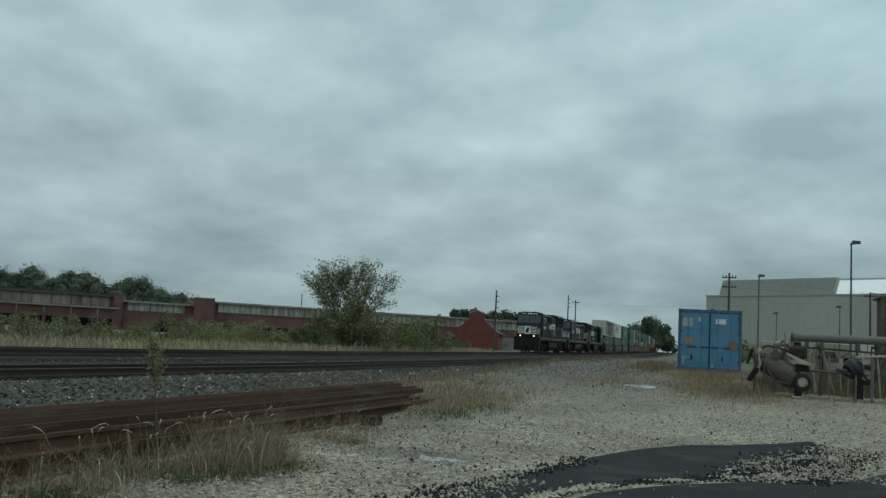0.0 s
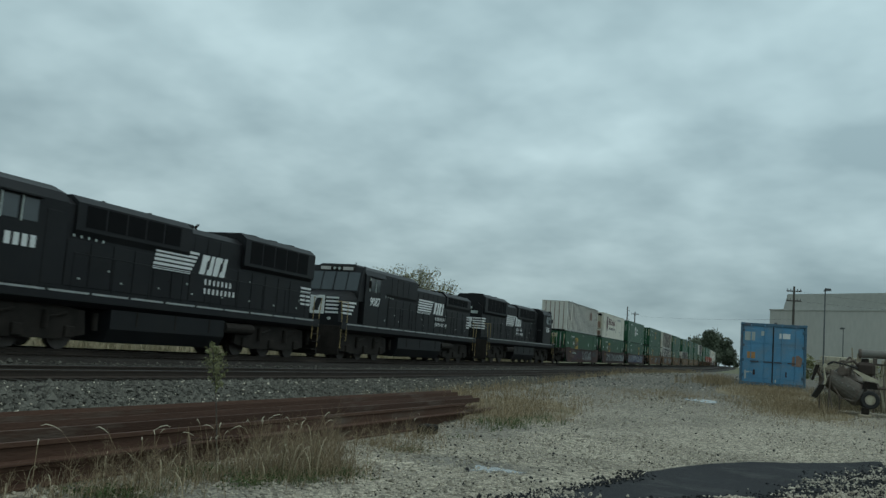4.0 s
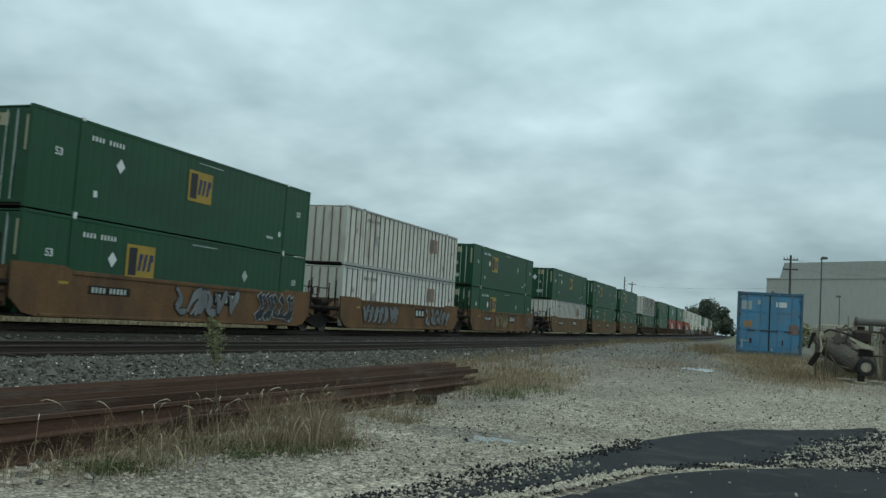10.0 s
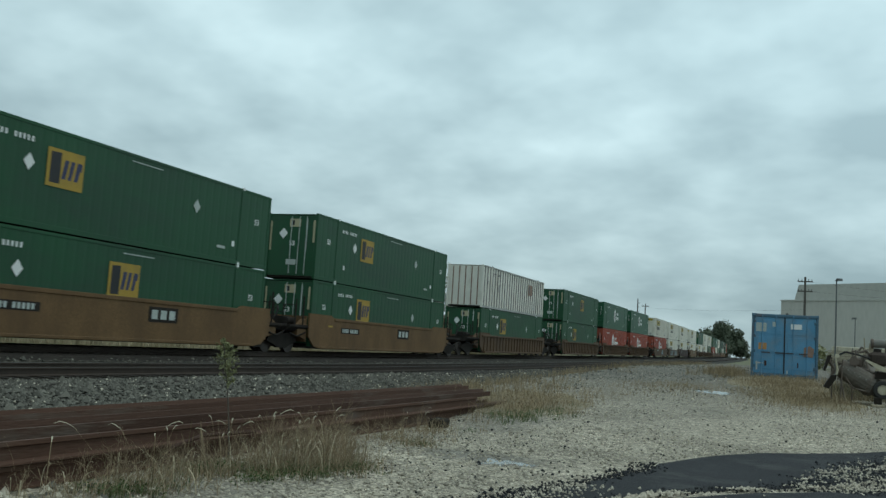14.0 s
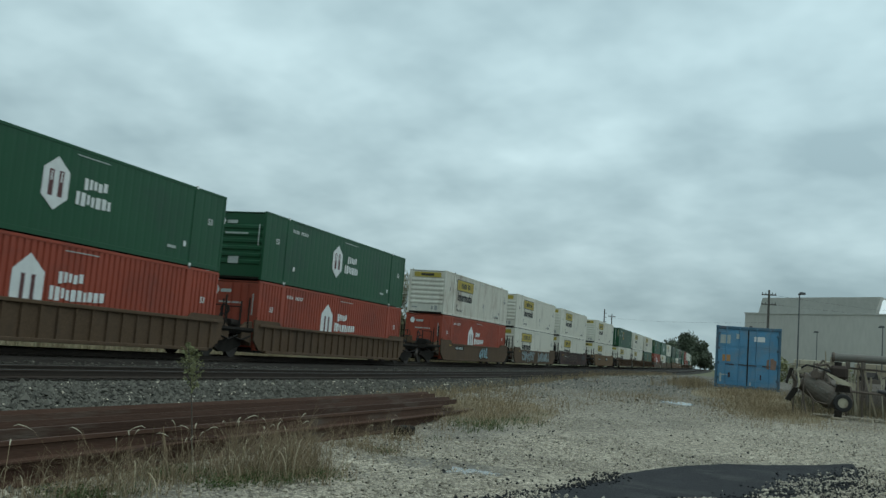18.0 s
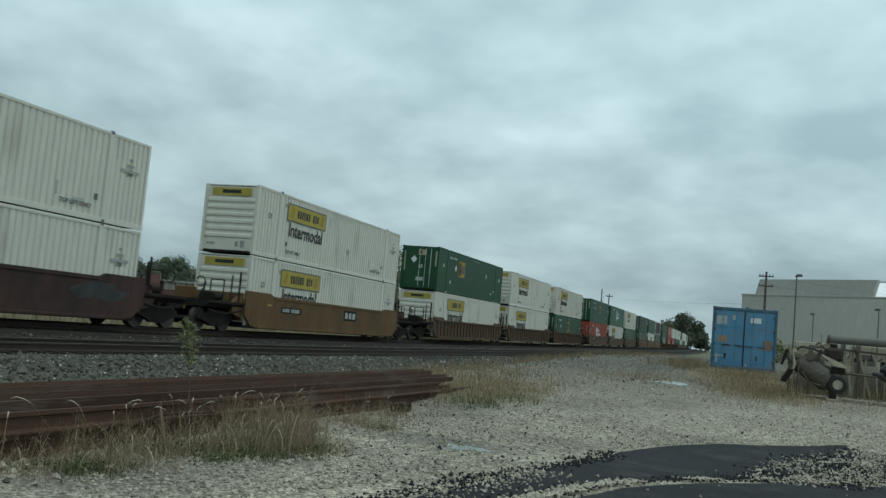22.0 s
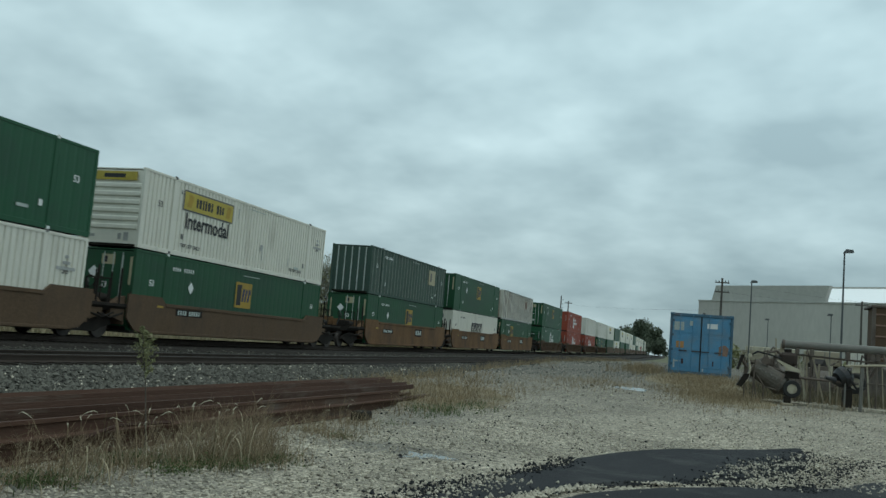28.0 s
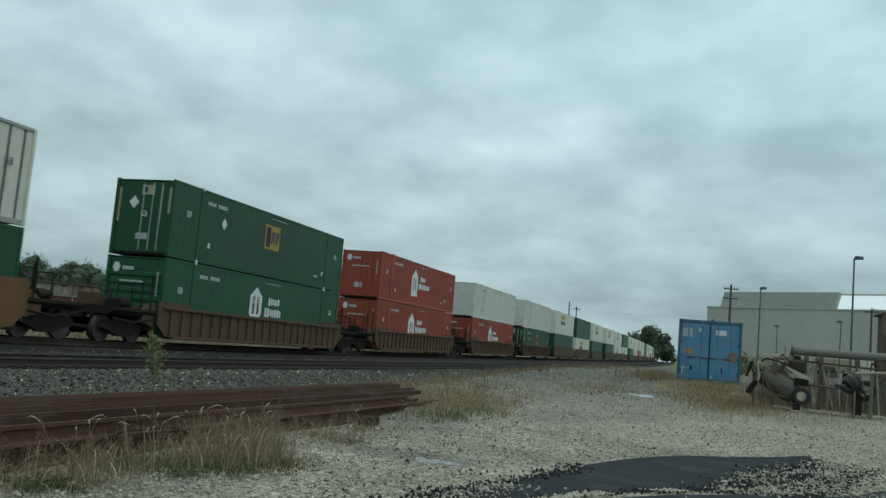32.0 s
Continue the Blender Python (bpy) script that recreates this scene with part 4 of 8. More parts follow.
        part("data_plate", shape(B(), SIDE, (sx - 0.04, 9.6, 0.9), [(0.14 * math.cos(a), 0.18 * math.sin(a)) for a in [math.pi / 3 * j for j in range(6)]]), M["rib_soft"], t)
    if kind in ("ribbed", "greyribbed"):
        q = part("sign_plate", plate(B(), SIDE, (sx, 11.9 if kind == "ribbed" else 12.6, 1.95), 1.55 if kind == "greyribbed" else 1.15, 1.05 if kind == "greyribbed" else 0.8), M["emp_faded" if kind == "greyribbed" else "rib_rust"], t, "faded sign plate")
        part("sign_bar", plate(B(), SIDE, (sx + 0.007, (11.9 if kind == "ribbed" else 12.6) - 0.25, 1.95), 0.35, 0.6, 0.003), M["rib"], q)
    if kind == "ribbed":
        part("warning_diamond", shape(B(), SIDE, (sx, 3.7, 1.5), [(0, -0.3), (0.24, 0), (0, 0.3), (-0.24, 0)]), M["rib_soft"], t, "grey diamond placard")
        part("data_plate", plate(B(), SIDE, (sx, 8.6, 2.35), 0.3, 0.2, 0.004), M["rib_soft"], t)
    # rows of small unreadable marks
    rng = random.Random(kind)
    mk = M["mark"] if paint in ("green_c", "green_hub", "red_c", "green_grey") else M["rib"]
    y = CP + 0.45
    bm = B()
    for i in range(9):
        plate(bm, SIDE, (sx, y, 2.42), 0.07, 0.15, 0.004)
        y += 0.15 if i != 3 else 0.32
    tagged(part("number_marking", bm, mk, t), kind="stuff")
    part("number_bar", plate(B(), SIDE, (sx, 8.6, 2.66), 1.5, 0.03, 0.004), M["mark_dim"], t)
    part("number_bar", plate(B(), SIDE, (sx, CL - CP - 1.2, 0.55), 0.5, 0.1, 0.004), M["mark_dim"], t)
    for y in (1.1, CL - 0.95):
        words("size_mark", "53", 0.32, mk, t, SIDE, (sx, y, 1.75))
    for y in (CP + 0.75, CL - CP - 0.45):
        part("data_plate", plate(B(), SIDE, (sx, y, 0.75), 0.16, 0.2, 0.004), mk, t)
    return t


PAINT = dict(emp="green_c", hub="green_hub", hubred="red_c", jbh="white", ribbed="silver", swift="white", reefer="white", greyribbed="green_grey", plainwhite="silver")
MADE = {}


SIGN_AT = {"emp": 8.0, "emp_front": 5.1, "emp_rear": 11.5}  # where the sign plate sits along the side


def get_container(kind, dirty=False):
    key = kind, dirty
    if key not in MADE:
        base = kind.split("_")[0]
        MADE[key] = container(base, "white_dirty" if dirty else PAINT[base], dirty, SIGN_AT.get(kind, 8.0))
        return MADE[key]
    return copy_thing(MADE[key], Matrix())


# ---- well cars ----
def wheel(bm, x, y, z, r, w):
    for a, b, rr in ((x - w / 2, x + w / 2, r), (x - w * 0.62, x - w * 0.45, r + 0.03)):
        tube(bm, (a, y, z), (b, y, z), rr, n=18)
    return bm


def bogie(parent, y, r=0.46, base=1.78):
    """A two-axle truck: side frames, springs, wheels."""
    bm = B()
    for sx in (-1, 1):
        x = sx * 0.98
        prism(bm, [(y - base / 2 - 0.3, r + 0.02), (y - base / 2 + 0.2, r - 0.1), (y - 0.35, r - 0.25), (y + 0.35, r - 0.25), (y + base / 2 - 0.2, r - 0.1), (y + base / 2 + 0.3, r + 0.02), (y + base / 2 + 0.2, r + 0.22), (y + 0.4, r + 0.36), (y - 0.4, r + 0.36), (y - base / 2 - 0.2, r + 0.22)], x - 0.08, x + 0.08, "x")
    box(bm, -0.95, 0.95, y - 0.2, y + 0.2, r - 0.05, r + 0.3, 0.03)
    b = part("truck_frame", bm, M["under"], parent, "grimy cast truck frame")
    for sy in (-1, 1):
        bm = tube(B(), (-0.8, y + sy * base / 2, r), (0.8, y + sy * base / 2, r), 0.09)
        for sx in (-1, 1):
            wheel(bm, sx * 0.75, y + sy * base / 2, r, r, 0.13)
        part("wheelset", bm, M["steel"], b, "worn steel wheels on an axle")
    bm = B()
    for dy in (-0.2, 0, 0.2):
        for sx in (-1, 1):
            tube(bm, (sx * 0.98, y + dy, r - 0.22), (sx * 0.98, y + dy, r + 0.08), 0.07, n=8)
    tagged(part("spring_nest", bm, M["under"], b), kind="stuff")


def graffiti(parent, seed, y0, y1, z0, z1, fill, edge, x):
    """Sprayed shapes that cannot be read: bent tapering strokes, each with an outline."""
    rng = random.Random(seed)
    outer, inner = B(), B()
    pitch = 0.64
    y = y0 + 0.2
    h = z1 - z0
    while y < y1 - 0.1:
        form = rng.randrange(5)
        u = rng.uniform(-0.12, 0.12)
        curves = {0: [((-0.3, 0.0), (0.3, 0.35), (-0.15, 1.0)), ((-0.05, 0.05), (0.45, 0.4), (0.12, 0.95))],
                  1: [((-0.25, 0.95), (0.25, 0.6), (-0.2, 0.25)), ((-0.2, 0.25), (0.0, 0.0), (0.35, 0.15))],
                  2: [((-0.3, 0.1), (0.0, 0.75), (0.35, 0.9)), ((-0.1, 0.0), (0.2, 0.3), (0.4, 0.45))],
                  3: [((-0.2, 0.3), (0.1, 1.1), (0.3, 0.55)), ((-0.3, 0.05), (0.1, 0.2), (0.15, 0.7))],
                  4: [((-0.28, 0.85), (0.05, 0.75), (0.0, 0.1)), ((0.0, 0.1), (0.2, 0.5), (0.4, 1.0))]}[form]
        for a, b, c in curves:
            wide = rng.uniform(0.75, 1.25)
            pts = [((1 - k) ** 2 * a[0] + 2 * k * (1 - k) * b[0] + k * k * c[0], ((1 - k) ** 2 * a[1] + 2 * k * (1 - k) * b[1] + k * k * c[1])) for k in [q / 6 for q in range(7)]]
            pts = [(y + u + p[0] * 1.05, z0 + h * (0.08 + 0.84 * p[1]) + 0.1 * u) for p in pts]
            lift = rng.uniform(0, 0.003)
            for bm, r, dx in ((outer, 0.175, 0.0), (inner, 0.13, 0.004)):
                rows = []
                for i, (py, pz) in enumerate(pts):
                    q0, q1 = pts[max(i - 1, 0)], pts[min(i + 1, 6)]
                    l = math.hypot(q1[0] - q0[0], q1[1] - q0[1]) or 1
                    ny, nz = -(q1[1] - q0[1]) / l, (q1[0] - q0[0]) / l
                    rr = r * wide * (0.75 + 0.35 * math.sin(i * 0.9 + seed))
                    ext = (-0.05 if i == 0 else 0.05 if i == 6 else 0) * (1 if bm is outer else 0)
                    cy, cz = py + (q1[0] - q0[0]) / l * ext, pz + (q1[1] - q0[1]) / l * ext
                    rows.append([bm.verts.new((x + dx + lift, cy + s * ny * rr, min(max(cz + s * nz * rr, z0 - 0.06), z1 + 0.06))) for s in (1, -1)])
                for p, q in zip(rows, rows[1:]):
                    bm.faces.new((p[0], p[1], q[1], q[0]))
        y += pitch * rng.uniform(0.85, 1.1)
    for bm in (outer, inner):
        bmesh.ops.recalc_face_normals(bm, faces=bm.faces[:])
    tagged(part("sprayed_outline", outer, M[edge], parent, "spray-paint outline"), kind="stuff")
    tagged(part("sprayed_fill", inner, M[fill], parent, "spray-paint shapes"), kind="stuff")


def well_car(kind, first, last, graf=None, plate_marks=True):
    """One unit of a well car; y = 0 is where its container begins, z = 0 the rail."""
    paint = dict(maroon="car_maroon", orange="car_orange", tan="car_tan", ribbed="car_brown", smooth="car_brown")[kind]
    p = M[paint]
    names = dict(maroon="weathered maroon well car with spray-painted sides", orange="weathered orange-brown steel well car", tan="dirty ochre steel well car", ribbed="brown well car with ribbed sides", smooth="dark brown smooth-sided well car")
    t = thing("well_car", names[kind], "rail car", "well cars of the train")
    y0, y1 = -0.35, CL + 0.35
    zt, zb = dict(ribbed=(1.36, 0.24), smooth=(1.38, 0.24), maroon=(1.56, 0.24)).get(kind, (1.62, 0.24))
    raised = 0.22 if kind in ("ribbed", "smooth") else 0.12
    for sx in (1, -1):
        xo, xi = sx * 1.44, sx * 1.36
        pts = [(y0, 0.75), (y0 + 0.5, zb + 0.1), (y0 + 1.1, zb), (y1 - 1.1, zb), (y1 - 0.5, zb + 0.1), (y1, 0.75), (y1, zt + raised), (y1 - 2.0, zt + raised), (y1 - 2.3, zt), (y0 + 2.3, zt), (y0 + 2.0, zt + raised), (y0, zt + raised)]
        bm = prism(B(), pts, min(xi, xo), max(xi, xo), "x")
        side = part("side_sill", bm, p, t)
        if kind == "ribbed":
            n = 22
            for i in range(n):
                y = y0 + 0.8 + i * (y1 - y0 - 1.6) / (n - 1)
                bm = box(B(), min(xo, xo + sx * 0.07), max(xo, xo + sx * 0.07), y - 0.05, y + 0.05, zb + 0.1, zt - 0.06)
                if sx > 0:
                    part("side_rib", bm, p, side)
                else:
                    bm.free()
            if sx > 0:
                part("top_chord", box(B(), xo - 0.06, xo + 0.10, y0 + 0.3, y1 - 0.3, zt - 0.06, zt + 0.06, 0.015), p, side)
                part("bottom_chord", box(B(), xo - 0.06, xo + 0.10, y0 + 0.9, y1 - 0.9, zb - 0.02, zb + 0.1, 0.015), p, side)
        else:
            if sx > 0:
                part("top_chord", box(B(), xo - 0.07, xo + 0.03, y0 + 2.3, y1 - 2.3, zt - 0.12, zt + 0.01, 0.012), p, side)
                part("bottom_chord", box(B(), xo - 0.07, xo + 0.03, y0 + 1.1, y1 - 1.1, zb, zb + 0.1, 0.012), p, side)
    part("well_floor", box(B(), -1.36, 1.36, 0.0, CL, 0.22, 0.31), M["under"], t)
    for a, b in ((-1.9 if not first else -2.9, y0), (y1, CL + 1.8 if not last else CL + 2.9)):
        lo, hi = min(a, b), max(a, b)
        e = part("end_platform", prism(B(), [(-1.2, 0.95), (1.2, 0.95), (1.4, 1.12), (1.4, 1.22), (-1.4, 1.22), (-1.4, 1.12)], lo, hi, "y"), M["under"], t, "grimy end platform over the truck")
        mid = (lo + hi) / 2
        bm = B()
        for dx in (1.15, 0.55):
            bars(bm, [(dx, mid, 1.2), (dx, mid, 2.05)], 0.03)
        bars(bm, [(1.15, mid, 2.05), (0.55, mid, 2.05)], 0.025)
        part("brake_stand", bm, M["under"], e)
        side_y = lo + 0.25 if b == y0 else hi - 0.25
        part("brake_wheel", bars(B(), [(0.75 + 0.2 * math.cos(q), side_y, 1.9 + 0.2 * math.sin(q)) for q in [math.pi / 5 * i for i in range(11)]], 0.02, n=4), M["under"], e, "grimy hand brake wheel")
        part("equipment_box", box(B(), 0.2, 0.75, mid - 0.25, mid + 0.3, 1.22, 1.55, 0.03), M["under"], e)
        part("equipment_box", box(B(), -0.9, -0.2, mid - 0.3, mid + 0.2, 1.22, 1.7, 0.03), p, e)
        out = -1 if b == y0 else 1
        near = y0 if b == y0 else y1
        part("hand_post", bars(bars(B(), [(1.3, near + out * 0.35, 1.2), (1.3, near + out * 0.35, 2.45)], 0.045), [(1.05, near + out * 0.55, 1.2), (1.05, near + out * 0.55, 2.3)], 0.035), M["under"], e, "upright grimy hand post")
        part("slack_bracket", prism(B(), [(near, 0.6), (near + out * 0.75, 0.78), (near + out * 0.75, 1.16), (near + out * 0.3, 1.45), (near, 1.5)], 1.12, 1.30, "x"), p, e)
        part("brake_cylinder", tube(B(), (0.9, mid - 0.35, 1.38), (0.9, mid + 0.25, 1.38), 0.14, n=12), M["under"], e)
        part("hose_loop", bars(B(), [(0.3, mid - 0.5, 1.25), (0.45, mid - 0.2, 1.85), (0.2, mid + 0.1, 2.0), (0.0, mid + 0.4, 1.3)], 0.03), M["rubber"], e)
        part("air_pipe", bars(B(), [(1.32, lo + 0.1, 0.85), (1.32, mid, 0.72), (1.32, hi - 0.1, 0.9)], 0.035), M["under"], e)
        lad = part("ladder", bars(B(), [(1.42, (b if b == y0 else a) + (0.1 if b == y0 else -0.1), 0.6), (1.42, (b if b == y0 else a) + (0.1 if b == y0 else -0.1), 1.7)], 0.02), M["under"], t)
        for sz in range(4):
            part("rung", tube(B(), (1.42, (b if b == y0 else a) + (0.12 if b == y0 else -0.52), 0.75 + 0.26 * sz), (1.42, (b if b == y0 else a) + (0.52 if b == y0 else -0.12), 0.75 + 0.26 * sz), 0.02, n=5), M["under"], lad)
        part("sloped_bulkhead", prism(B(), [(-1.3, 0.5), (1.3, 0.5), (1.3, zt), (-1.3, zt)], (b if b == y0 else a) - 0.04, (b if b == y0 else a) + 0.04, "y"), p, t)
    bogie(t, -1.85 if not first else -1.75)
    if last:
        bogie(t, CL + 1.75)
        part("coupler", box(B(), -0.15, 0.15, CL + 2.7, CL + 3.75, 0.75, 1.0, 0.03), M["under"], t)
    if first:
        part("coupler", box(B(), -0.15, 0.15, -3.75, -2.7, 0.75, 1.0, 0.03), M["under"], t)
    x = 1.44 + (0.032 if kind != "ribbed" else 0.072)
    if kind != "ribbed":
        bm = plate(B(), SIDE, (1.442, 3.6, 1.1), 1.9, 0.26)
        d = part("stencil_patch", bm, M["under"], t, "dark stencil patch")
        yy = 2.75
        bm = B()
        for i in range(9):
            plate(bm, SIDE, (1.45, yy + 0.09, 1.1), 0.10, 0.17, 0.003)
            yy += 0.165 if i != 3 else 0.3
        tagged(part("number_marking", bm, M["mark_dim"], d), kind="stuff")
        part("reflector", plate(B(), SIDE, (1.442, 1.6, 1.25), 0.4, 0.08), M["emp_yellow"], t, "yellow reflector strip")
    if kind in ("orange", "tan"):
        q = part("sign_plate", plate(B(), SIDE, (1.442, 9.9, 1.15), 1.5, 0.5), M["under"], t, "black sign plate")
        for i in range(3):
            part("sign_bar", plate(B(), SIDE, (1.45, 9.45 + i * 0.45, 1.15), 0.3, 0.3, 0.003), M["mark_dim"], q)
    if kind == "maroon":
        # old overpainted fields of faded spray
        rng = random.Random(23)
        for i in range(9):
            cy, cz = rng.uniform(1.2, CL - 1.0), rng.uniform(0.75, 1.1)
            pts = []
            for j in range(14):
                q = 2 * math.pi * j / 14
                k = rng.uniform(0.55, 1.15)
                pts.append((1.5 * k * math.cos(q), 0.36 * k * (1 if math.sin(q) > 0 else -1) * abs(math.sin(q)) ** 0.5))
            part("sprayed_patch", shape(B(), SIDE, (1.4415 + 0.0006 * i, cy, cz), pts, 0.002), M[("spray_slate", "graf_faint", "spray_purple")[i % 3]], t, "faded patch of old spray paint")
    if graf:
        for seed, a, b, fill, edge in graf:
            graffiti(t, seed, a, b, 0.42, zt - 0.08, fill, edge, 1.475)
    return t


def far_container(kind):
    """A container that stays far off: its walls, posts and sign."""
    p = M[PAINT[kind]]
    t = thing("freight_container", dict(jbh="white freight container with yellow sign plate", emp="dark green steel freight container", hubred="red steel freight container far down the train").get(kind, "plain white steel freight container"), "container", "containers on the train")
    h = CW / 2
    for sx in (-1, 1):
        part("side_panel", box(B(), min(sx * h, sx * (h - 0.06)), max(sx * h, sx * (h - 0.06)), 0, CL, 0, CH), p, t)
    part("front_wall", box(B(), -h + 0.06, h - 0.06, 0, 0.06, 0, CH), p, t)
    part("rear_wall", box(B(), -h + 0.06, h - 0.06, CL - 0.06, CL, 0, CH), p, t)
    part("roof", box(B(), -h + 0.06, h - 0.06, 0.06, CL - 0.06, CH - 0.06, CH - 0.01), p, t)
    if kind == "jbh":
        part("sign_plate", plate(B(), SIDE, (h, 6.0, 2.2), 3.6, 0.55), M["yellow"], t)
        part("sign_bar", plate(B(), SIDE, (h, 6.0, 1.5), 3.4, 0.5), M["rib"], t)
    return t


def far_car():
    t = thing("well_car", "dark brown well car far down the line", "rail car", "well cars of the train")
    for sx in (-1, 1):
        part("side_sill", box(B(), min(sx * 1.36, sx * 1.44), max(sx * 1.36, sx * 1.44), -0.3, CL + 0.3, 0.4, 1.6), M["car_brown"], t)
    part("well_floor", box(B(), -1.36, 1.36, 0, CL, 0.22, 0.31), M["under"], t)
    part("end_platform", box(B(), -1.3, 1.3, -1.9, -0.3, 0.95, 1.2), M["under"], t)
    for y in (-2.7, -0.95):
        bm = tube(B(), (-0.8, y, 0.46), (0.8, y, 0.46), 0.09)
        for sx in (-1, 1):
            wheel(bm, sx * 0.75, y, 0.46, 0.46, 0.13)
        part("wheelset", bm, M["steel"], t)
    return t


def get_far(kind):
    key = "far", kind
    if key not in MADE:
        MADE[key] = far_car() if kind == "car" else far_container(kind)
        return MADE[key]
    return copy_thing(MADE[key], Matrix())


CARS = {}


def get_car(*key):
    if key not in CARS:
        CARS[key] = well_car(*key)
        return CARS[key]
    return copy_thing(CARS[key], Matrix())


# ---- locomotives ----
def both(bm_of, name, material, parent, label=""):
    """The same part on both sides."""
    for sx in (-1, 1):
        part(name, bm_of(sx), material, parent, label)


def slab(sx, x0, x1, y0, y1, z0, z1, bevel=0.0):
    """A box on the side sx, from x0 to x1 outwards."""
    return box(B(), min(sx * x0, sx * x1), max(sx * x0, sx * x1), y0, y1, z0, z1, bevel)


def loft(bm, sections):
    """A solid through outlines (y, points) that all have as many points."""
    rings = [[bm.verts.new((x, y, z)) for x, z in pts] for y, pts in sections]
    n = len(rings[0])
    fs = [bm.faces.new(rings[0][::-1]), bm.faces.new(rings[-1])]
    for a, b in zip(rings, rings[1:]):
        for i in range(n):
            fs.append(bm.faces.new((a[i], a[(i + 1) % n], b[(i + 1) % n], b[i])))
    bmesh.ops.recalc_face_normals(bm, faces=fs)
    return bm


def locomotive(style, number, lights):
    """A six-axle diesel, its front coupler at y = 0 and its cab towards it."""
    L = 22.6
    t = thing("diesel_locomotive", "black six-axle diesel locomotive with white stripes" + (", headlights lit" if lights else ", " + number + " on the cab"), "locomotive", "locomotives")
    body = M["loco"]
    ge = style == "ge"
    part("underframe", prism(B(), [(-1.5, 1.45), (-1.3, 1.30), (1.3, 1.30), (1.5, 1.45), (1.5, 1.78), (-1.5, 1.78)], 1.1, L - 1.1, "y"), body, t)
    for i in range(11):
        y = 1.7 + i * 1.76
        both(lambda sx: slab(sx, 1.5, 1.506, y, y + 1.62, 1.675, 1.735), "sill_stripe", M["sill_white"], t, "white sill stripe")
    # cab: wide body with chamfered roof edges
    c0, c1 = (3.4, 5.9) if ge else (2.7, 5.6)
    part("cab", prism(B(), [(-1.52, 1.78), (1.52, 1.78), (1.52, 4.25), (1.36, 4.52), (0.9, 4.72), (-0.9, 4.72), (-1.36, 4.52), (-1.52, 4.25)], c0, c1, "y"), body, t)
    part("cab_front", prism(B(), [(c0, 2.9), (c0, 4.66), (c0 - 0.16, 4.60), (c0 - 0.28, 4.36), (c0 - 0.60, 3.3), (c0 - 0.60, 2.9)], -1.44, 1.44, "x"), body, t)
    # roof cap whose paler grey stands for reflected sky
    part("roof_visor", prism(B(), [(-1.3, 4.53), (1.3, 4.53), (0.9, 4.735), (-0.9, 4.735)], c0 - 0.16, c1 - 0.1, "y"), M["loco_trim"], t, "weathered cab roof, lightened to grey for the sky's sheen")
    n0 = 1.35
    def across(w, a, b, c):
        return [(-w, 1.78), (w, 1.78), (w, a), (w - 0.2, b), (w - 0.5, c), (0.5 - w, c), (0.2 - w, b), (-w, a)]
    part("nose", loft(B(), [(n0, across(1.18, 2.68, 2.94, 3.02)), (n0 + 0.25, across(1.22, 2.78, 3.04, 3.10)), (c0 - 0.50, across(1.44, 3.0, 3.27, 3.36))]), body, t)
    for a, b in ((-1.34, -0.72), (-0.66, -0.04), (0.04, 0.66), (0.72, 1.34)):
        part("windscreen", prism(B(), [(c0 - 0.300, 4.32), (c0 - 0.308, 4.32), (c0 - 0.588, 3.40), (c0 - 0.580, 3.40)], a, b, "x"), M["window"], t, "dark raked windscreen pane")
    for sx in (-1, 1):
        for y in (c0 + 0.5, c0 + 1.22):
            w = part("side_window", slab(sx, 1.52, 1.532, y, y + 0.56, 3.5, 4.12), M["window"], t, "dark side window")
            part("window_frame", slab(sx, 1.52, 1.545, y - 0.05, y, 3.46, 4.16), M["mark_dim"], w)
        part("window_awning", slab(sx, 1.5, 1.66, c0 + 0.45, c0 + 1.9, 4.18, 4.22), body, t)
        part("cab_door", slab(sx, 1.52, 1.535, c1 - 0.78, c1 - 0.16, 1.85, 3.95, 0.008), body, t)
        part("mirror", slab(sx, 1.6, 1.72, c0 + 0.2, c0 + 0.24, 3.6, 3.95), M["under"], t)
    nb = part("number_board", box(B(), -0.95, 0.95, c0 - 0.30, c0 - 0.2, 4.38, 4.62, 0.02), M["under"], t)
    for x in (-0.62, 0.62):
        part("number_panel", plate(B(), FRONT, (x, c0 - 0.302, 4.5), 0.56, 0.16), M["number_glow"], nb, "pale number panel")
    for x in (-0.13, 0.13):
        part("headlight", tube(B(), (x, c0 - 0.32, 4.5), (x, c0 - 0.28, 4.5), 0.07, n=12), M["lamp_dim" if lights else "mark_dim"], nb, "twin roof headlight")
    for sx in (-1, 1):
        part("ditch_light", tube(B(), (sx * 0.8, 1.05, 1.92), (sx * 0.8, 1.16, 1.92), 0.07, n=12), M["lamp" if lights else "mark_dim"], t, "round ditch light")
    # nose stripes and emblem patch
    em = part("emblem_patch", plate(B(), FRONT, (0, n0 - 0.002, 2.58), 0.78, 0.9), M["mark"], t, "white emblem patch on the nose")
    part("emblem_bar", shape(B(), FRONT, (0.0, n0 - 0.010, 2.58), [(-0.25, -0.3), (0.05, -0.3), (0.25, 0.3), (-0.05, 0.3)], 0.003), M["ink"], em)
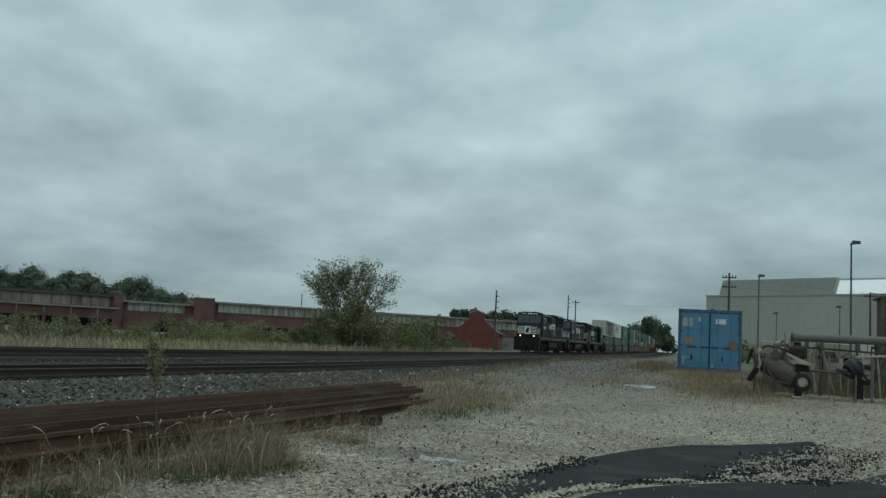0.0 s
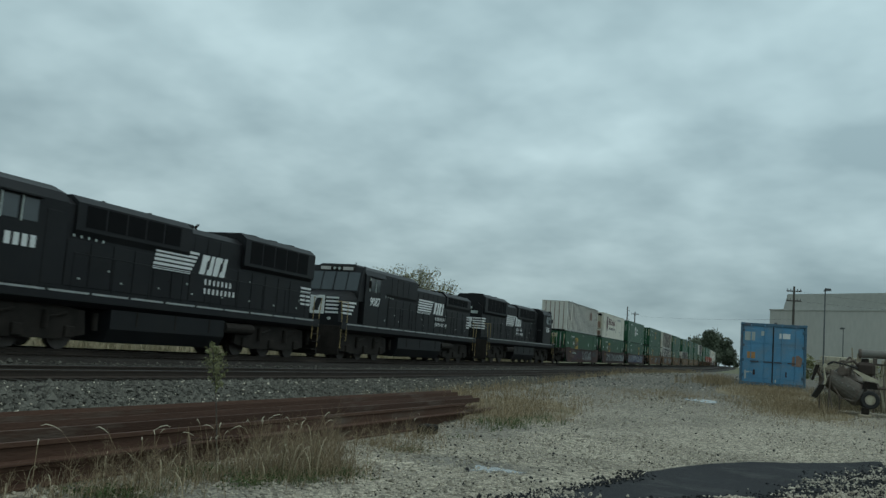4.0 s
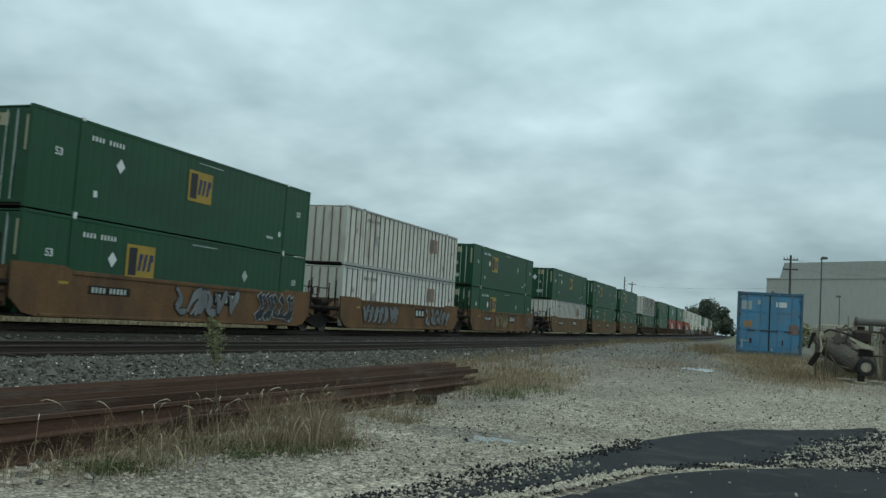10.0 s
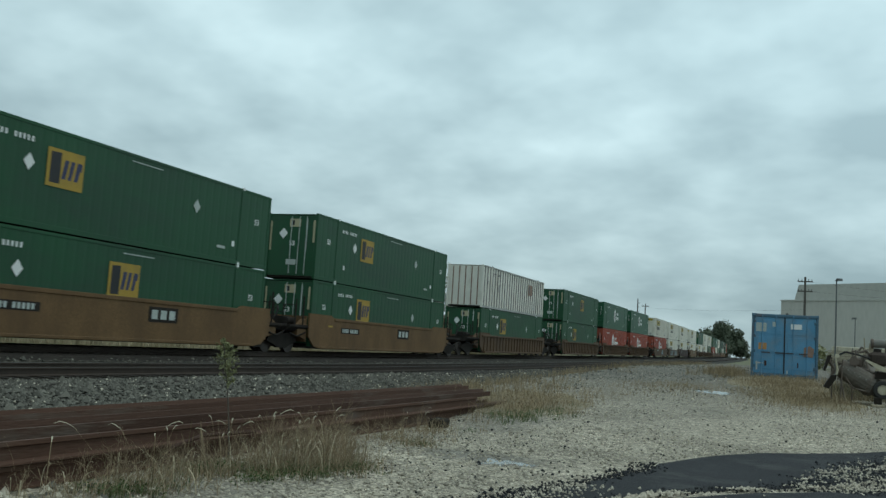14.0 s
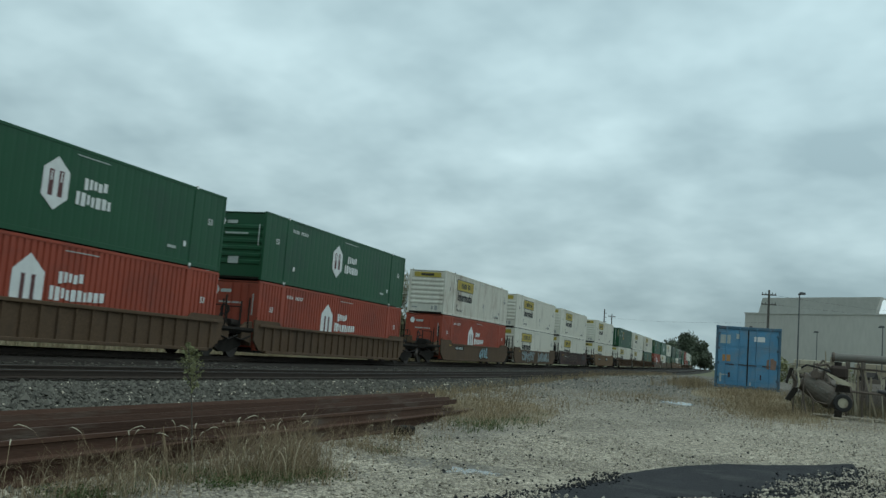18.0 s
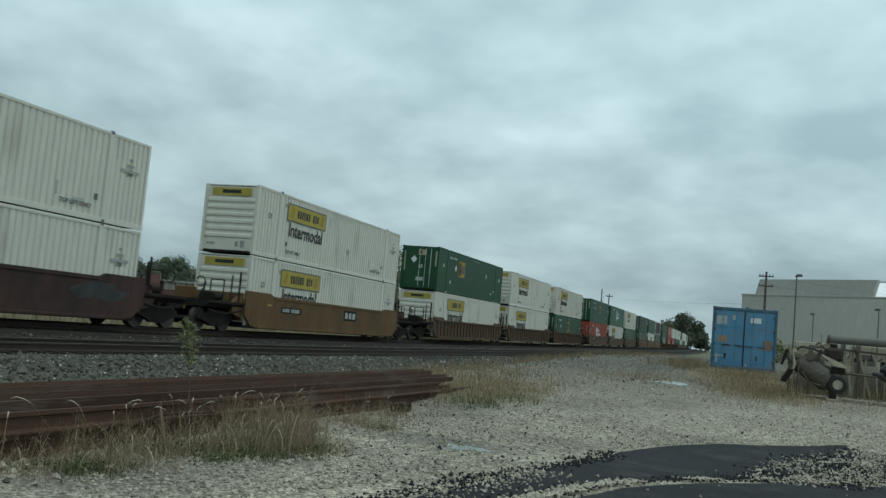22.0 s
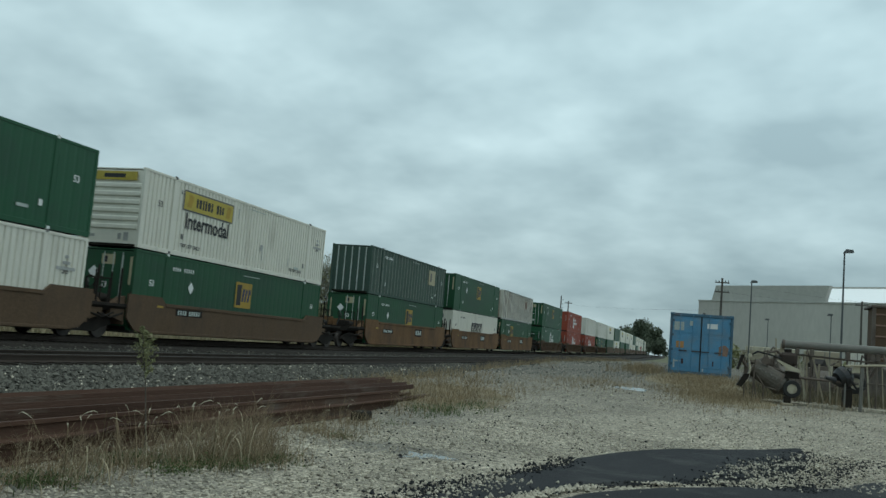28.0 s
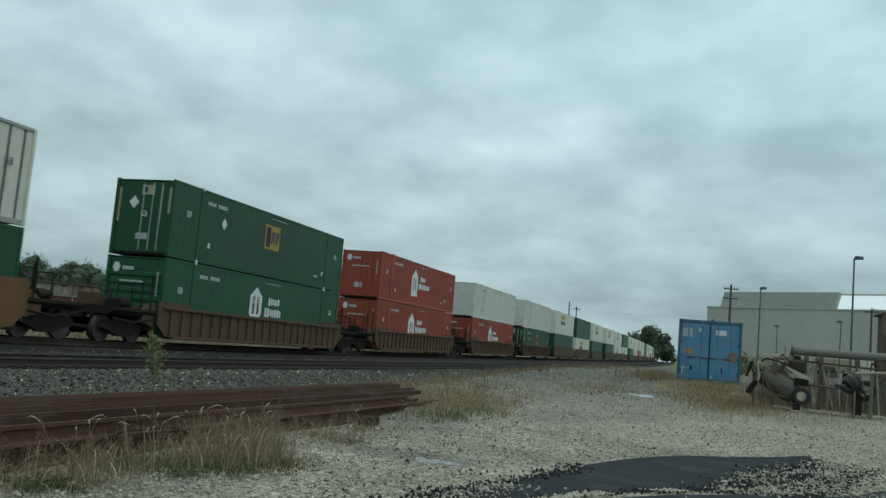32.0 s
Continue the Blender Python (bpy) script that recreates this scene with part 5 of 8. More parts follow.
    for i in range(5):
        z = 2.18 + i * 0.175
        for a, b in ((-1.14, -0.45), (0.45, 1.14)):
            part("nose_stripe", box(B(), a, b, n0 - 0.008, n0, z, z + 0.09), M["mark"], t)
        ye = c0 - 0.62 - 0.10 * (4 - i)
        xa, xb = 1.215, 1.22 + 0.22 * (ye - n0 - 0.25) / (c0 - 0.75 - n0)
        if z < 2.75:
            both(lambda sx: prism(B(), [(sx * xa, n0 + 0.2), (sx * (xa + 0.012), n0 + 0.2), (sx * (xb + 0.012), ye), (sx * xb, ye)], z, z + 0.09, "z"), "nose_stripe", M["mark"], t)
    part("nose_door", box(B(), -1.2, -0.62, n0 - 0.02, n0, 1.9, 2.12), body, t)
    # hood in sections: from, to, height, half width of the upper part
    if ge:
        secs = ((5.9, 11.5, 4.76, 1.0, 3.55), (11.5, 16.5, 4.34, 0.97, 3.9), (16.5, 21.3, 4.40, 1.02, 3.6))
    else:
        secs = ((5.6, 6.5, 4.55, 0.97, 3.8), (6.5, 12.2, 4.66, 1.04, 3.6), (12.2, 15.6, 4.54, 0.97, 3.9), (15.6, 21.3, 4.82, 1.12, 3.55))
    part("long_hood", box(B(), -0.95, 0.95, c1, 21.3, 1.78, 3.5), body, t)
    for k, (a, b, z, w, zw) in enumerate(secs):
        part("hood_section", prism(B(), [(-0.95, 3.4), (0.95, 3.4), (w, zw), (w, z - 0.22), (w - 0.28, z), (-w + 0.28, z), (-w, z - 0.22), (-w, zw)], a, b, "y"), body, t)
        if w > 1:
            g = [both(lambda sx: slab(sx, w, w + 0.012, y, y + 0.85, zw + 0.12, z - 0.28), "side_grille", M["grille_bay_black"], t, "dull black air grille") for y in [a + 0.4 + 0.95 * i for i in range(int((b - a - 0.6) / 0.95))]]
        else:
            for y in [a + 0.3 + 0.8 * i for i in range(int((b - a - 0.3) / 0.8))]:
                both(lambda sx: slab(sx, w, w + 0.014, y, y + 0.7, 3.6, z - 0.3, 0.006), "hood_panel", body, t)
    part("end_wall", prism(B(), [(-0.95, 1.78), (0.95, 1.78), (0.95, 3.9), (0.6, 4.2), (-0.6, 4.2), (-0.95, 3.9)], 21.3, 21.45, "y"), body, t)
    for i in range(14):
        y = c1 + 0.7 + i * 1.02
        for sx in (-1, 1):
            d = part("hood_door", slab(sx, 0.95, 0.972, y, y + 0.94, 1.9, 3.3, 0.008), body, t)
            part("door_latch", slab(sx, 0.972, 0.99, y + 0.84, y + 0.89, 2.45 if i % 3 else 2.9, 2.53 if i % 3 else 2.97), M["mark_dim" if i % 4 == 1 else "under"], d)
    ztop = secs[1][2] if ge else secs[2][2]
    part("exhaust_housing", box(B(), -0.4, 0.4, 12.4, 13.2, ztop - 0.02, ztop + 0.2, 0.05), body, t)
    for y in (17.0, 18.6, 20.1):
        part("roof_fan", tube(B(), (0, y, secs[-1][2] - 0.02), (0, y, secs[-1][2] + 0.08), 0.6, n=20), M["grille_bay_black"], t)
    part("horn", bars(B(), [(0.0, 13.8, ztop), (0.0, 13.8, ztop + 0.22), (0.3, 13.5, ztop + 0.25)], 0.05), M["under"], t)
    part("rear_number_panel", box(B(), -0.62, -0.12, 21.45, 21.47, 3.42, 3.62), M["mark_dim"], t)
    part("rear_number_panel", box(B(), 0.12, 0.62, 21.45, 21.47, 3.42, 3.62), M["mark_dim"], t)
    part("antenna", tube(B(), (0.3, c0 + 1.2, 4.7), (0.3, c0 + 1.2, 4.95), 0.03), M["under"], t)
    for i in range(6):
        y = 8.0 + 2.3 * i
        top = [z for a, b, z, _, _ in secs if a <= y <= b][0]
        part("lifting_lug", prism(B(), [(y, top - 0.1), (y + 0.22, top - 0.1), (y + 0.16, top + 0.07), (y + 0.06, top + 0.07)], 0.50, 0.56, "x"), M["under"], t)
    # stripes, emblem blocks and name on both sides of the hood
    hy = 14.3 if ge else 12.8
    for sx, face, k in ((1, SIDE, 1), (-1, SIDE2, -1)):
        x = sx * 0.988
        for i in range(6):
            z = 3.62 - i * 0.145
            part("speed_stripe", shape(B(), face, (x, hy - k * 1.25, z), [(-1.30 + 0.03 * (5 - i), -0.045), (1.25 - 0.09 * i, -0.045), (1.29 - 0.09 * i, 0.045), (-1.30 + 0.03 * (5 - i) + 0.02, 0.045)], 0.004), M["mark"], t)
        for j in range(2):
            m = hy + k * (0.56 + 0.84 * j)
            part("emblem", shape(B(), face, (x, m, 3.28), [(-0.46, -0.36), (0.30, -0.36), (0.46, 0.36), (-0.30, 0.36)], 0.004), M["mark"], t, "white slanted emblem block")
            part("emblem_slit", shape(B(), face, (x + sx * 0.004, m, 3.28), [(-0.14, -0.36), (-0.04, -0.36), (0.10, 0.16), (0.0, 0.16)], 0.003), body, t)
            part("emblem_slit", shape(B(), face, (x + sx * 0.004, m, 3.28), [(0.0, -0.16), (0.10, -0.16), (0.24, 0.36), (0.14, 0.36)], 0.003), body, t)
        for z, cnt in ((2.66, 7), (2.33, 8)):
            bm = B()
            for j in range(cnt):
                plate(bm, face, (x, hy + k * (0.55 + 0.27 * j), z), 0.12, 0.2, 0.004)
            tagged(part("name_marking", bm, M["mark"], t, "row of white name bars"), kind="stuff")
        ny = c0 + (1.2 if ge else 1.25)
        if number:
            words("road_number", number, 0.60, M["mark"], t, face, (sx * 1.537, ny, 2.95), label="white road number")
        else:
            bm = B()
            for j in range(4):
                plate(bm, face, (sx * 1.537, ny - 0.45 + 0.3 * j, 2.95), 0.2, 0.34, 0.004)
            part("number_marking", bm, M["mark"], t, "white number bars")
        for i in range(8):
            part("reflector", plate(B(), face, (sx * 0.992, c1 + 1.3 + 1.9 * i, 2.15 + 0.02 * (i % 3)), 0.09, 0.06, 0.004), M["mark_dim"], t)
        for i in range(5):
            part("reflector", plate(B(), face, (sx * 0.992, c1 + 0.9 + 0.32 * i, 3.42 - 0.01 * i), 0.08, 0.08, 0.004), M["mark_dim"], t)
    # stripes and a number panel on the rear end
    for i in range(5):
        z = 2.35 + i * 0.175
        for a, b in ((-0.92, -0.3), (0.3, 0.92)):
            part("end_stripe", box(B(), a, b, 21.45, 21.457, z, z + 0.09), M["mark"], t)
        both(lambda sx: slab(sx, 0.95, 0.957, 20.6 - 0.06 * i, 21.43, z, z + 0.09), "end_stripe", M["mark"], t)
    part("emblem_patch", box(B(), -0.24, 0.24, 21.45, 21.458, 2.4, 3.15), M["mark"], t)
    part("rear_headlight", box(B(), -0.2, 0.2, 21.45, 21.53, 3.75, 3.92, 0.02), M["mark_dim"], t)
    # fuel tank, air tanks, trucks, steps, rails
    f0, f1 = (8.2, 14.9) if ge else (8.0, 14.2)
    part("fuel_tank", prism(B(), [(-1.42, 0.7), (-1.2, 0.27), (1.2, 0.27), (1.42, 0.7), (1.42, 1.3), (-1.42, 1.3)], f0, f1, "y"), M["loco"], t)
    for sx in (-1, 1):
        part("air_tank", tube(B(), (sx * 1.3, f1 + 0.1, 1.05), (sx * 1.3, f1 + 2.0, 1.05), 0.2, n=12), M["under"], t)
        for y in (f0 + 1.2, f0 + 3.2, f1 - 1.0):
            part("tank_strap", slab(sx, 1.42, 1.432, y, y + 0.07, 0.82, 1.3), M["under"], t)
    for yc in (4.55, L - 4.55):
        bm = B()
        for sx in (-1, 1):
            x = sx * 1.08
            prism(bm, [(yc - 2.7, 0.48), (yc - 1.6, 0.32), (yc + 1.6, 0.32), (yc + 2.7, 0.48), (yc + 2.6, 1.2), (yc + 1.3, 1.32), (yc - 1.3, 1.32), (yc - 2.6, 1.2)], x - 0.07, x + 0.07, "x")
            for dy in (-2.0, 0, 2.0):
                box(bm, min(x, x + sx * 0.16), max(x, x + sx * 0.16), yc + dy - 0.2, yc + dy + 0.2, 0.36, 0.72, 0.03)
                tube(bm, (x + sx * 0.12, yc + dy + 1.0, 0.62), (x + sx * 0.12, yc + dy + 1.0, 1.15), 0.1)
                bars(bm, [(x + sx * 0.14, yc + dy - 0.9, 0.95), (x + sx * 0.14, yc + dy - 0.2, 1.1)], 0.05)
        tr = part("truck_frame", bm, M["under"], t, "grimy three-axle truck")
        for dy in (-2.0, 0, 2.0):
            bm = tube(B(), (-0.8, yc + dy, 0.53), (0.8, yc + dy, 0.53), 0.1)
            for sx in (-1, 1):
                wheel(bm, sx * 0.75, yc + dy, 0.53, 0.53, 0.14)
            part("wheelset", bm, M["steel"], tr)
    for y in (1.1, L - 1.1):
        sgn = 1 if y < 5 else -1
        part("pilot", box(B(), -1.45, 1.45, y - 0.06, y + 0.06, 0.22, 1.6, 0.02), M["under"], t, "grimy black pilot plate")
        for sx in (-1, 1):
            for k in range(4):
                part("step", slab(sx, 1.12, 1.5, y + sgn * 0.05 if sgn > 0 else y - 0.55, y + 0.55 if sgn > 0 else y - 0.05, 0.42 + 0.34 * k, 0.46 + 0.34 * k), M["under"], t)
            bm = bars(B(), [(sx * 1.48, y + sgn * 0.05, 0.55), (sx * 1.48, y + sgn * 0.05, 1.9), (sx * 1.48, y - sgn * 0.1, 2.75)], 0.022)
            bars(bm, [(sx * 1.48, y + sgn * 0.6, 0.9), (sx * 1.48, y + sgn * 0.6, 2.75), (sx * 1.2, y, 2.75)], 0.022)
            part("grab_rail", bm, M["rail_gold"], t, "dull yellow grab rail")
        part("coupler", box(B(), -0.14, 0.14, min(y, y - sgn * 1.05), max(y, y - sgn * 1.05), 0.72, 1.0, 0.03), M["under"], t)
        for x in (-0.5, 0.45):
            part("air_hose", bars(B(), [(x, y - sgn * 0.06, 1.1), (x, y - sgn * 0.3, 0.8), (x, y - sgn * 0.35, 0.45)], 0.03), M["rubber"], t)
    for sx in (-1, 1):
        bm = B()
        y = c1 + 0.5
        while y < L - 1.6:
            tube(bm, (sx * 1.46, y, 1.78), (sx * 1.46, y, 2.85), 0.018, n=5)
            y += 1.75
        tube(bm, (sx * 1.46, c1 + 0.5, 2.85), (sx * 1.46, L - 1.4, 2.85), 0.018, n=5)
        part("handrail", bm, M["loco"], t)
    return t


# ---- the train's make-up: where each unit's container begins, upper, lower, car ----
UNITS = [
    (175.69, "ribbed", "emp_front", ("maroon", True, False, ((1, 7.6, 12.4, "graf_grey", "graf_black"),))),
    (195.38, "reefer", "emp_front", ("maroon", False, False, ((2, 2.6, 8.8, "graf_grey", "graf_black"), (12, 9.2, 16.2, "graf_pale", "graf_black")))),
    (215.45, "hub", "emp_rear", ("maroon", False, True, ((3, 0.3, 14.6, "graf_white", "graf_blue"), (13, 0.6, 14.4, "graf_blue", "graf_white")))),
    (239.39, "emp", "emp_front", ("orange", True, False, ((4, 7.0, 10.6, "graf_grey", "graf_black"), (14, 12.2, 15.2, "graf_black", "graf_white")))),
    (259.36, "ribbed_d", "ribbed", ("orange", False, False, ((5, 2.2, 6.7, "graf_grey", "graf_black"), (15, 11.0, 15.0, "graf_grey", "graf_black")))),
    (279.02, "emp_front", "emp_front", ("orange", False, True, ((6, 5.3, 8.6, "graf_faded", "car_tan"), (16, 14.6, 16.0, "graf_grey", "under")))),
    (302.75, "emp", "ribbed", ("tan", True, False, None)),
    (322.97, "emp_front", "emp", ("tan", False, False, None)),
    (343.05, "emp_front", "emp_front", ("tan", False, True, None)),
    (366.30, "ribbed", "emp_front", ("ribbed", True, True, None)),
    (389.87, "emp", "emp_front", ("ribbed", True, False, None)),
    (409.38, "hub", "hubred", ("ribbed", False, False, None)),
    (428.67, "hub", "hubred", ("ribbed", False, True, None)),
    (452.38, "jbh_d", "hubred", ("smooth", True, False, ((7, 8.5, 10.8, "graf_cyan", "under"),))),
    (471.76, "jbh", "jbh", ("smooth", False, False, ((8, 2.6, 7.2, "graf_pale", "graf_cyan"), (18, 8.8, 13.8, "graf_pale", "graf_cyan")))),
    (491.20, "jbh", "jbh", ("maroon", False, True, ((9, 3.0, 10.0, "graf_faint", "under"),))),
    (514.60, "jbh", "jbh", ("tan", True, True, None)),
    (537.89, "emp_front", "jbh", ("ribbed", True, False, None)),
    (557.22, "jbh", "jbh", ("ribbed", False, False, None)),
    (576.51, "jbh_d", "emp", ("ribbed", False, True, None)),
    (599.20, "emp", "hubred", ("smooth", True, False, None)),
    (618.00, "hub", "jbh", ("smooth", False, False, None)),
    (636.80, "jbh", "emp", ("smooth", False, True, None)),
    (660.00, "greyribbed", "emp", ("orange", True, False, None)),
    (679.07, "emp", "swift", ("orange", False, False, None)),
    (697.25, "ribbed_d", "emp_front", ("orange", False, True, None)),
    (720.72, "emp", "hub", ("ribbed", True, True, None)),
    (742.96, "hubred", "hubred", ("ribbed", True, True, None)),
    (765.36, "plainwhite", "hubred", ("ribbed", True, True, None)),
    (786.66, "plainwhite", "emp", ("ribbed", True, True, None)),
    (807.00, "jbh", "emp", ("smooth", True, False, None)),
    (826.60, "emp", "jbh", ("smooth", False, False, None)),
    (846.20, "jbh_d", "emp", ("smooth", False, True, None)),
    *[(868.8 + 62.2 * (i // 3) + 19.7 * (i % 3), ("jbh", "jbh", "emp", "jbh", "jbh")[i % 5], ("emp", "jbh", "jbh", "emp", "jbh", "hubred", "jbh")[i % 7], ("smooth", i % 3 == 0, i % 3 == 2, None)) for i in range(18)],
]
LOW, HIGH = 0.32, 3.265
MOVING = []  # each moving thing: where it stands along the train, its height over the rail, whether it faces back
for s, upper, lower, car in UNITS:
    if s > 800:
        for what, z in (("car", 0.0), (lower, LOW), (upper, HIGH)):
            MOVING.append((get_far(what.split("_")[0]), s, z, False))
        continue
    MOVING.append((get_car(*car), s, 0.0, False))
    for what, z in ((lower, LOW), (upper, HIGH)):
        k, d = (what[:-2], True) if what.endswith("_d") else (what, False)
        MOVING.append((get_container(k, d), s, z, False))
for style, number, s, back, lit in (("emd", "", 102.8, False, True), ("ge", "9087", 125.4, False, False), ("emd", "2636", 170.9, True, False)):
    MOVING.append((locomotive(style, number, lit), s, 0.0, back))


def run(t):
    """How far the train has come towards the camera after t seconds."""
    return 21.874 * t + 0.684345 * t * t / 32 - 0.926063 * t ** 3 / 1000

# ---- scattering ----
def scatter(name, verts, faces, material, label, category, kind="stuff", parent=None):
    me = bpy.data.meshes.new(name)
    me.from_pydata(verts, [], faces)
    me.materials.append(material)
    ob = new(name, me)
    if parent:
        ob.parent = parent
        return tagged(ob, label) if label else ob
    return tagged(ob, label, category, kind=kind)


def stones(rng, spots, lo, hi, sink=0.25):
    """Rough eight-sided stones lying on the ground at the spots."""
    V, F = [], []
    for x, y, z in spots:
        s = rng.uniform(lo, hi) * (1.7 if rng.random() < 0.05 else 1)
        a = rng.uniform(0, 6.28)
        c, d = math.cos(a), math.sin(a)
        k = len(V)
        for u, v, w in ((1, 0, 0), (-1, 0, 0), (0, 1, 0), (0, -1, 0), (0, 0, 1), (0, 0, -1)):
            u, v, w = [q * s * rng.uniform(0.35, 0.65) + rng.uniform(-0.12, 0.12) * s for q in (u, v, w * 0.8)]
            V.append((x + c * u - d * v, y + d * u + c * v, z + w + s * (0.4 - sink)))
        for i, j in ((0, 2), (2, 1), (1, 3), (3, 0)):
            F.append((k + i, k + j, k + 4)); F.append((k + j, k + i, k + 5))
    return V, F


def blades(rng, roots, hlo, hhi, width, lean=0.35, V=None, F=None):
    """Bent grass blades of two joints each."""
    V, F = (V if V is not None else []), (F if F is not None else [])
    for x, y, z in roots:
        h = rng.uniform(hlo, hhi)
        a, b = rng.uniform(0, 6.28), rng.uniform(0, 6.28)
        l = rng.gauss(0, lean) * h
        w = width * rng.uniform(0.6, 1.3)
        dx, dy = math.cos(a) * w, math.sin(a) * w
        lx, ly = math.cos(b) * l, math.sin(b) * l
        k = len(V)
        V += [(x - dx, y - dy, z - 0.02), (x + dx, y + dy, z - 0.02), (x + lx * 0.4 + dx * 0.7, y + ly * 0.4 + dy * 0.7, z + h * 0.6), (x + lx * 0.4 - dx * 0.7, y + ly * 0.4 - dy * 0.7, z + h * 0.6), (x + lx, y + ly, z + h)]
        F += [(k, k + 1, k + 2, k + 3), (k + 3, k + 2, k + 4)]
    return V, F


def leaves(rng, centres, size, V=None, F=None):
    """Small folded leaves, each at a random turn."""
    V, F = (V if V is not None else []), (F if F is not None else [])
    for c in centres:
        s = size * rng.uniform(0.6, 1.4)
        e = Euler((rng.uniform(-1.2, 1.2), rng.uniform(-1.2, 1.2), rng.uniform(0, 6.28))).to_matrix()
        k = len(V)
        for p in ((-1, 0, 0), (0, -0.45, 0.12), (1, 0, 0), (0, 0.45, 0.12)):
            V.append(tuple(Vector(c) + e @ (Vector(p) * s)))
        F += [(k, k + 1, k + 2), (k, k + 2, k + 3)]
    return V, F


def surface(x, y):
    return ground_z(x, y) + (noise.noise((x * 0.5, y * 0.5, 0)) * 0.035 if -9 < x + bend(max(y, 0)) < 12 and y < 60 else 0)


# ---- asphalt patch and puddles ----
def blob(name, cx, cy, rx, ry, turn, thick, material, label, seed, rough=0.18, steps=64):
    """A flat patch with an uneven edge that follows the ground."""
    bm = B()
    vs = []
    rings = [0.0, 0.35, 0.6, 0.8, 0.93, 1.0]
    for r in rings:
        ring = []
        for i in range(steps if r else 1):
            a = 2 * math.pi * i / steps
            k = r * (1 + rough * (noise.noise((math.cos(a) * 1.6 + seed, math.sin(a) * 1.6, seed)) + 0.45 * noise.noise((math.cos(a) * 6 + seed, math.sin(a) * 6, 3.0))))
            u, v = rx * k * math.cos(a), ry * k * math.sin(a)
            x, y = cx + u * math.cos(turn) - v * math.sin(turn), cy + u * math.sin(turn) + v * math.cos(turn)
            ring.append(bm.verts.new((x, y, surface(x, y) + (thick if r < 0.99 else -0.02))))
        vs.append(ring)
    for i in range(steps):
        bm.faces.new((vs[0][0], vs[1][i], vs[1][(i + 1) % steps]))
        for a, b in zip(vs[1:], vs[2:]):
            bm.faces.new((a[i], b[i], b[(i + 1) % steps], a[(i + 1) % steps]))
    me = bpy.data.meshes.new(name)
    bm.to_mesh(me); bm.free()
    me.materials.append(material)
    for f in me.polygons:
        f.use_smooth = True
    return tagged(new(name, me), label, name.replace("_", " "), kind="structure")


def along(rows, y):
    """The edge that runs straight from row to row of (y, x)."""
    for (y0, x0), (y1, x1) in zip(rows, rows[1:]):
        if y <= y1:
            return x0 + (x1 - x0) * (y - y0) / (y1 - y0)
    return rows[-1][1]


FAR_EDGE = ((5.2, -2.25), (6.0, -2.04), (7.1, -1.80), (8.2, -1.53), (9.2, -1.33), (9.9, -1.36), (10.4, -1.22), (11.1, -0.88), (12.0, -0.45), (12.7, 0.22), (13.4, 0.85), (13.75, 1.2))
SEAM = ((5.2, -1.85), (6.4, -1.36), (7.0, -1.20), (7.65, -0.92), (8.3, -0.55), (8.95, -0.07), (9.3, 0.20), (9.8, 0.62), (10.6, 1.0), (11.4, 1.2), (12.4, 1.34), (13.2, 1.42), (13.75, 1.40))
INNER = ((9.0, -0.03), (9.3, 0.18), (10.0, 0.32), (11.0, 0.60), (12.1, 0.92), (13.0, 1.28), (13.75, 1.34))
STRIP = ((3.2, -2.3), (5.2, -1.78), (6.4, -1.30), (7.0, -1.13), (7.65, -0.86), (8.3, -0.49), (8.95, 0.02), (9.2, 0.5), (9.4, 0.95), (9.8, 1.25), (10.8, 1.75), (11.6, 2.3))


def patch_left(y):
    """The far edge of the narrow asphalt patch."""
    return along(FAR_EDGE, y)


def seam(y):
    """Where the narrow patch ends."""
    return along(SEAM, y)


def strip_left(y):
    """Where the wide strip begins."""
    return along(STRIP, y)


def band(name, left, right, y0, y1, thick, label, seed):
    """A thin flat layer between two edges that are slightly ragged."""
    bm = B()
    rows = []
    n, k = 120, 14
    for i in range(n + 1):
        y = y0 + (y1 - y0) * i / n
        a = left(y) + 0.07 * noise.noise((y * 1.7, seed, 0)) + 0.035 * noise.noise((y * 7, seed, 2))
        b = right(y) + 0.06 * noise.noise((y * 1.5, seed, 5)) + 0.035 * noise.noise((y * 7, seed, 7))
        taper = min(1.0, max(0.02, (i / n) * 5), max(0.02, (1 - i / n) * 12)) ** 0.5
        m = (a + b) / 2
        a, b = m + (a - m) * taper, m + (b - m) * taper
        rows.append([bm.verts.new((a + (b - a) * j / k, y, surface(a + (b - a) * j / k, y) + (thick if 0 < j < k and 0 < i < n else -0.02))) for j in range(k + 1)])
    for p, q in zip(rows, rows[1:]):
        for j in range(k):
            bm.faces.new((p[j], p[j + 1], q[j + 1], q[j]))
    me = bpy.data.meshes.new(name)
    bm.to_mesh(me); bm.free()
    me.materials.append(M["asphalt"])
    for f in me.polygons:
        f.use_smooth = True
    return tagged(new(name, me), label, "asphalt patch", kind="structure")


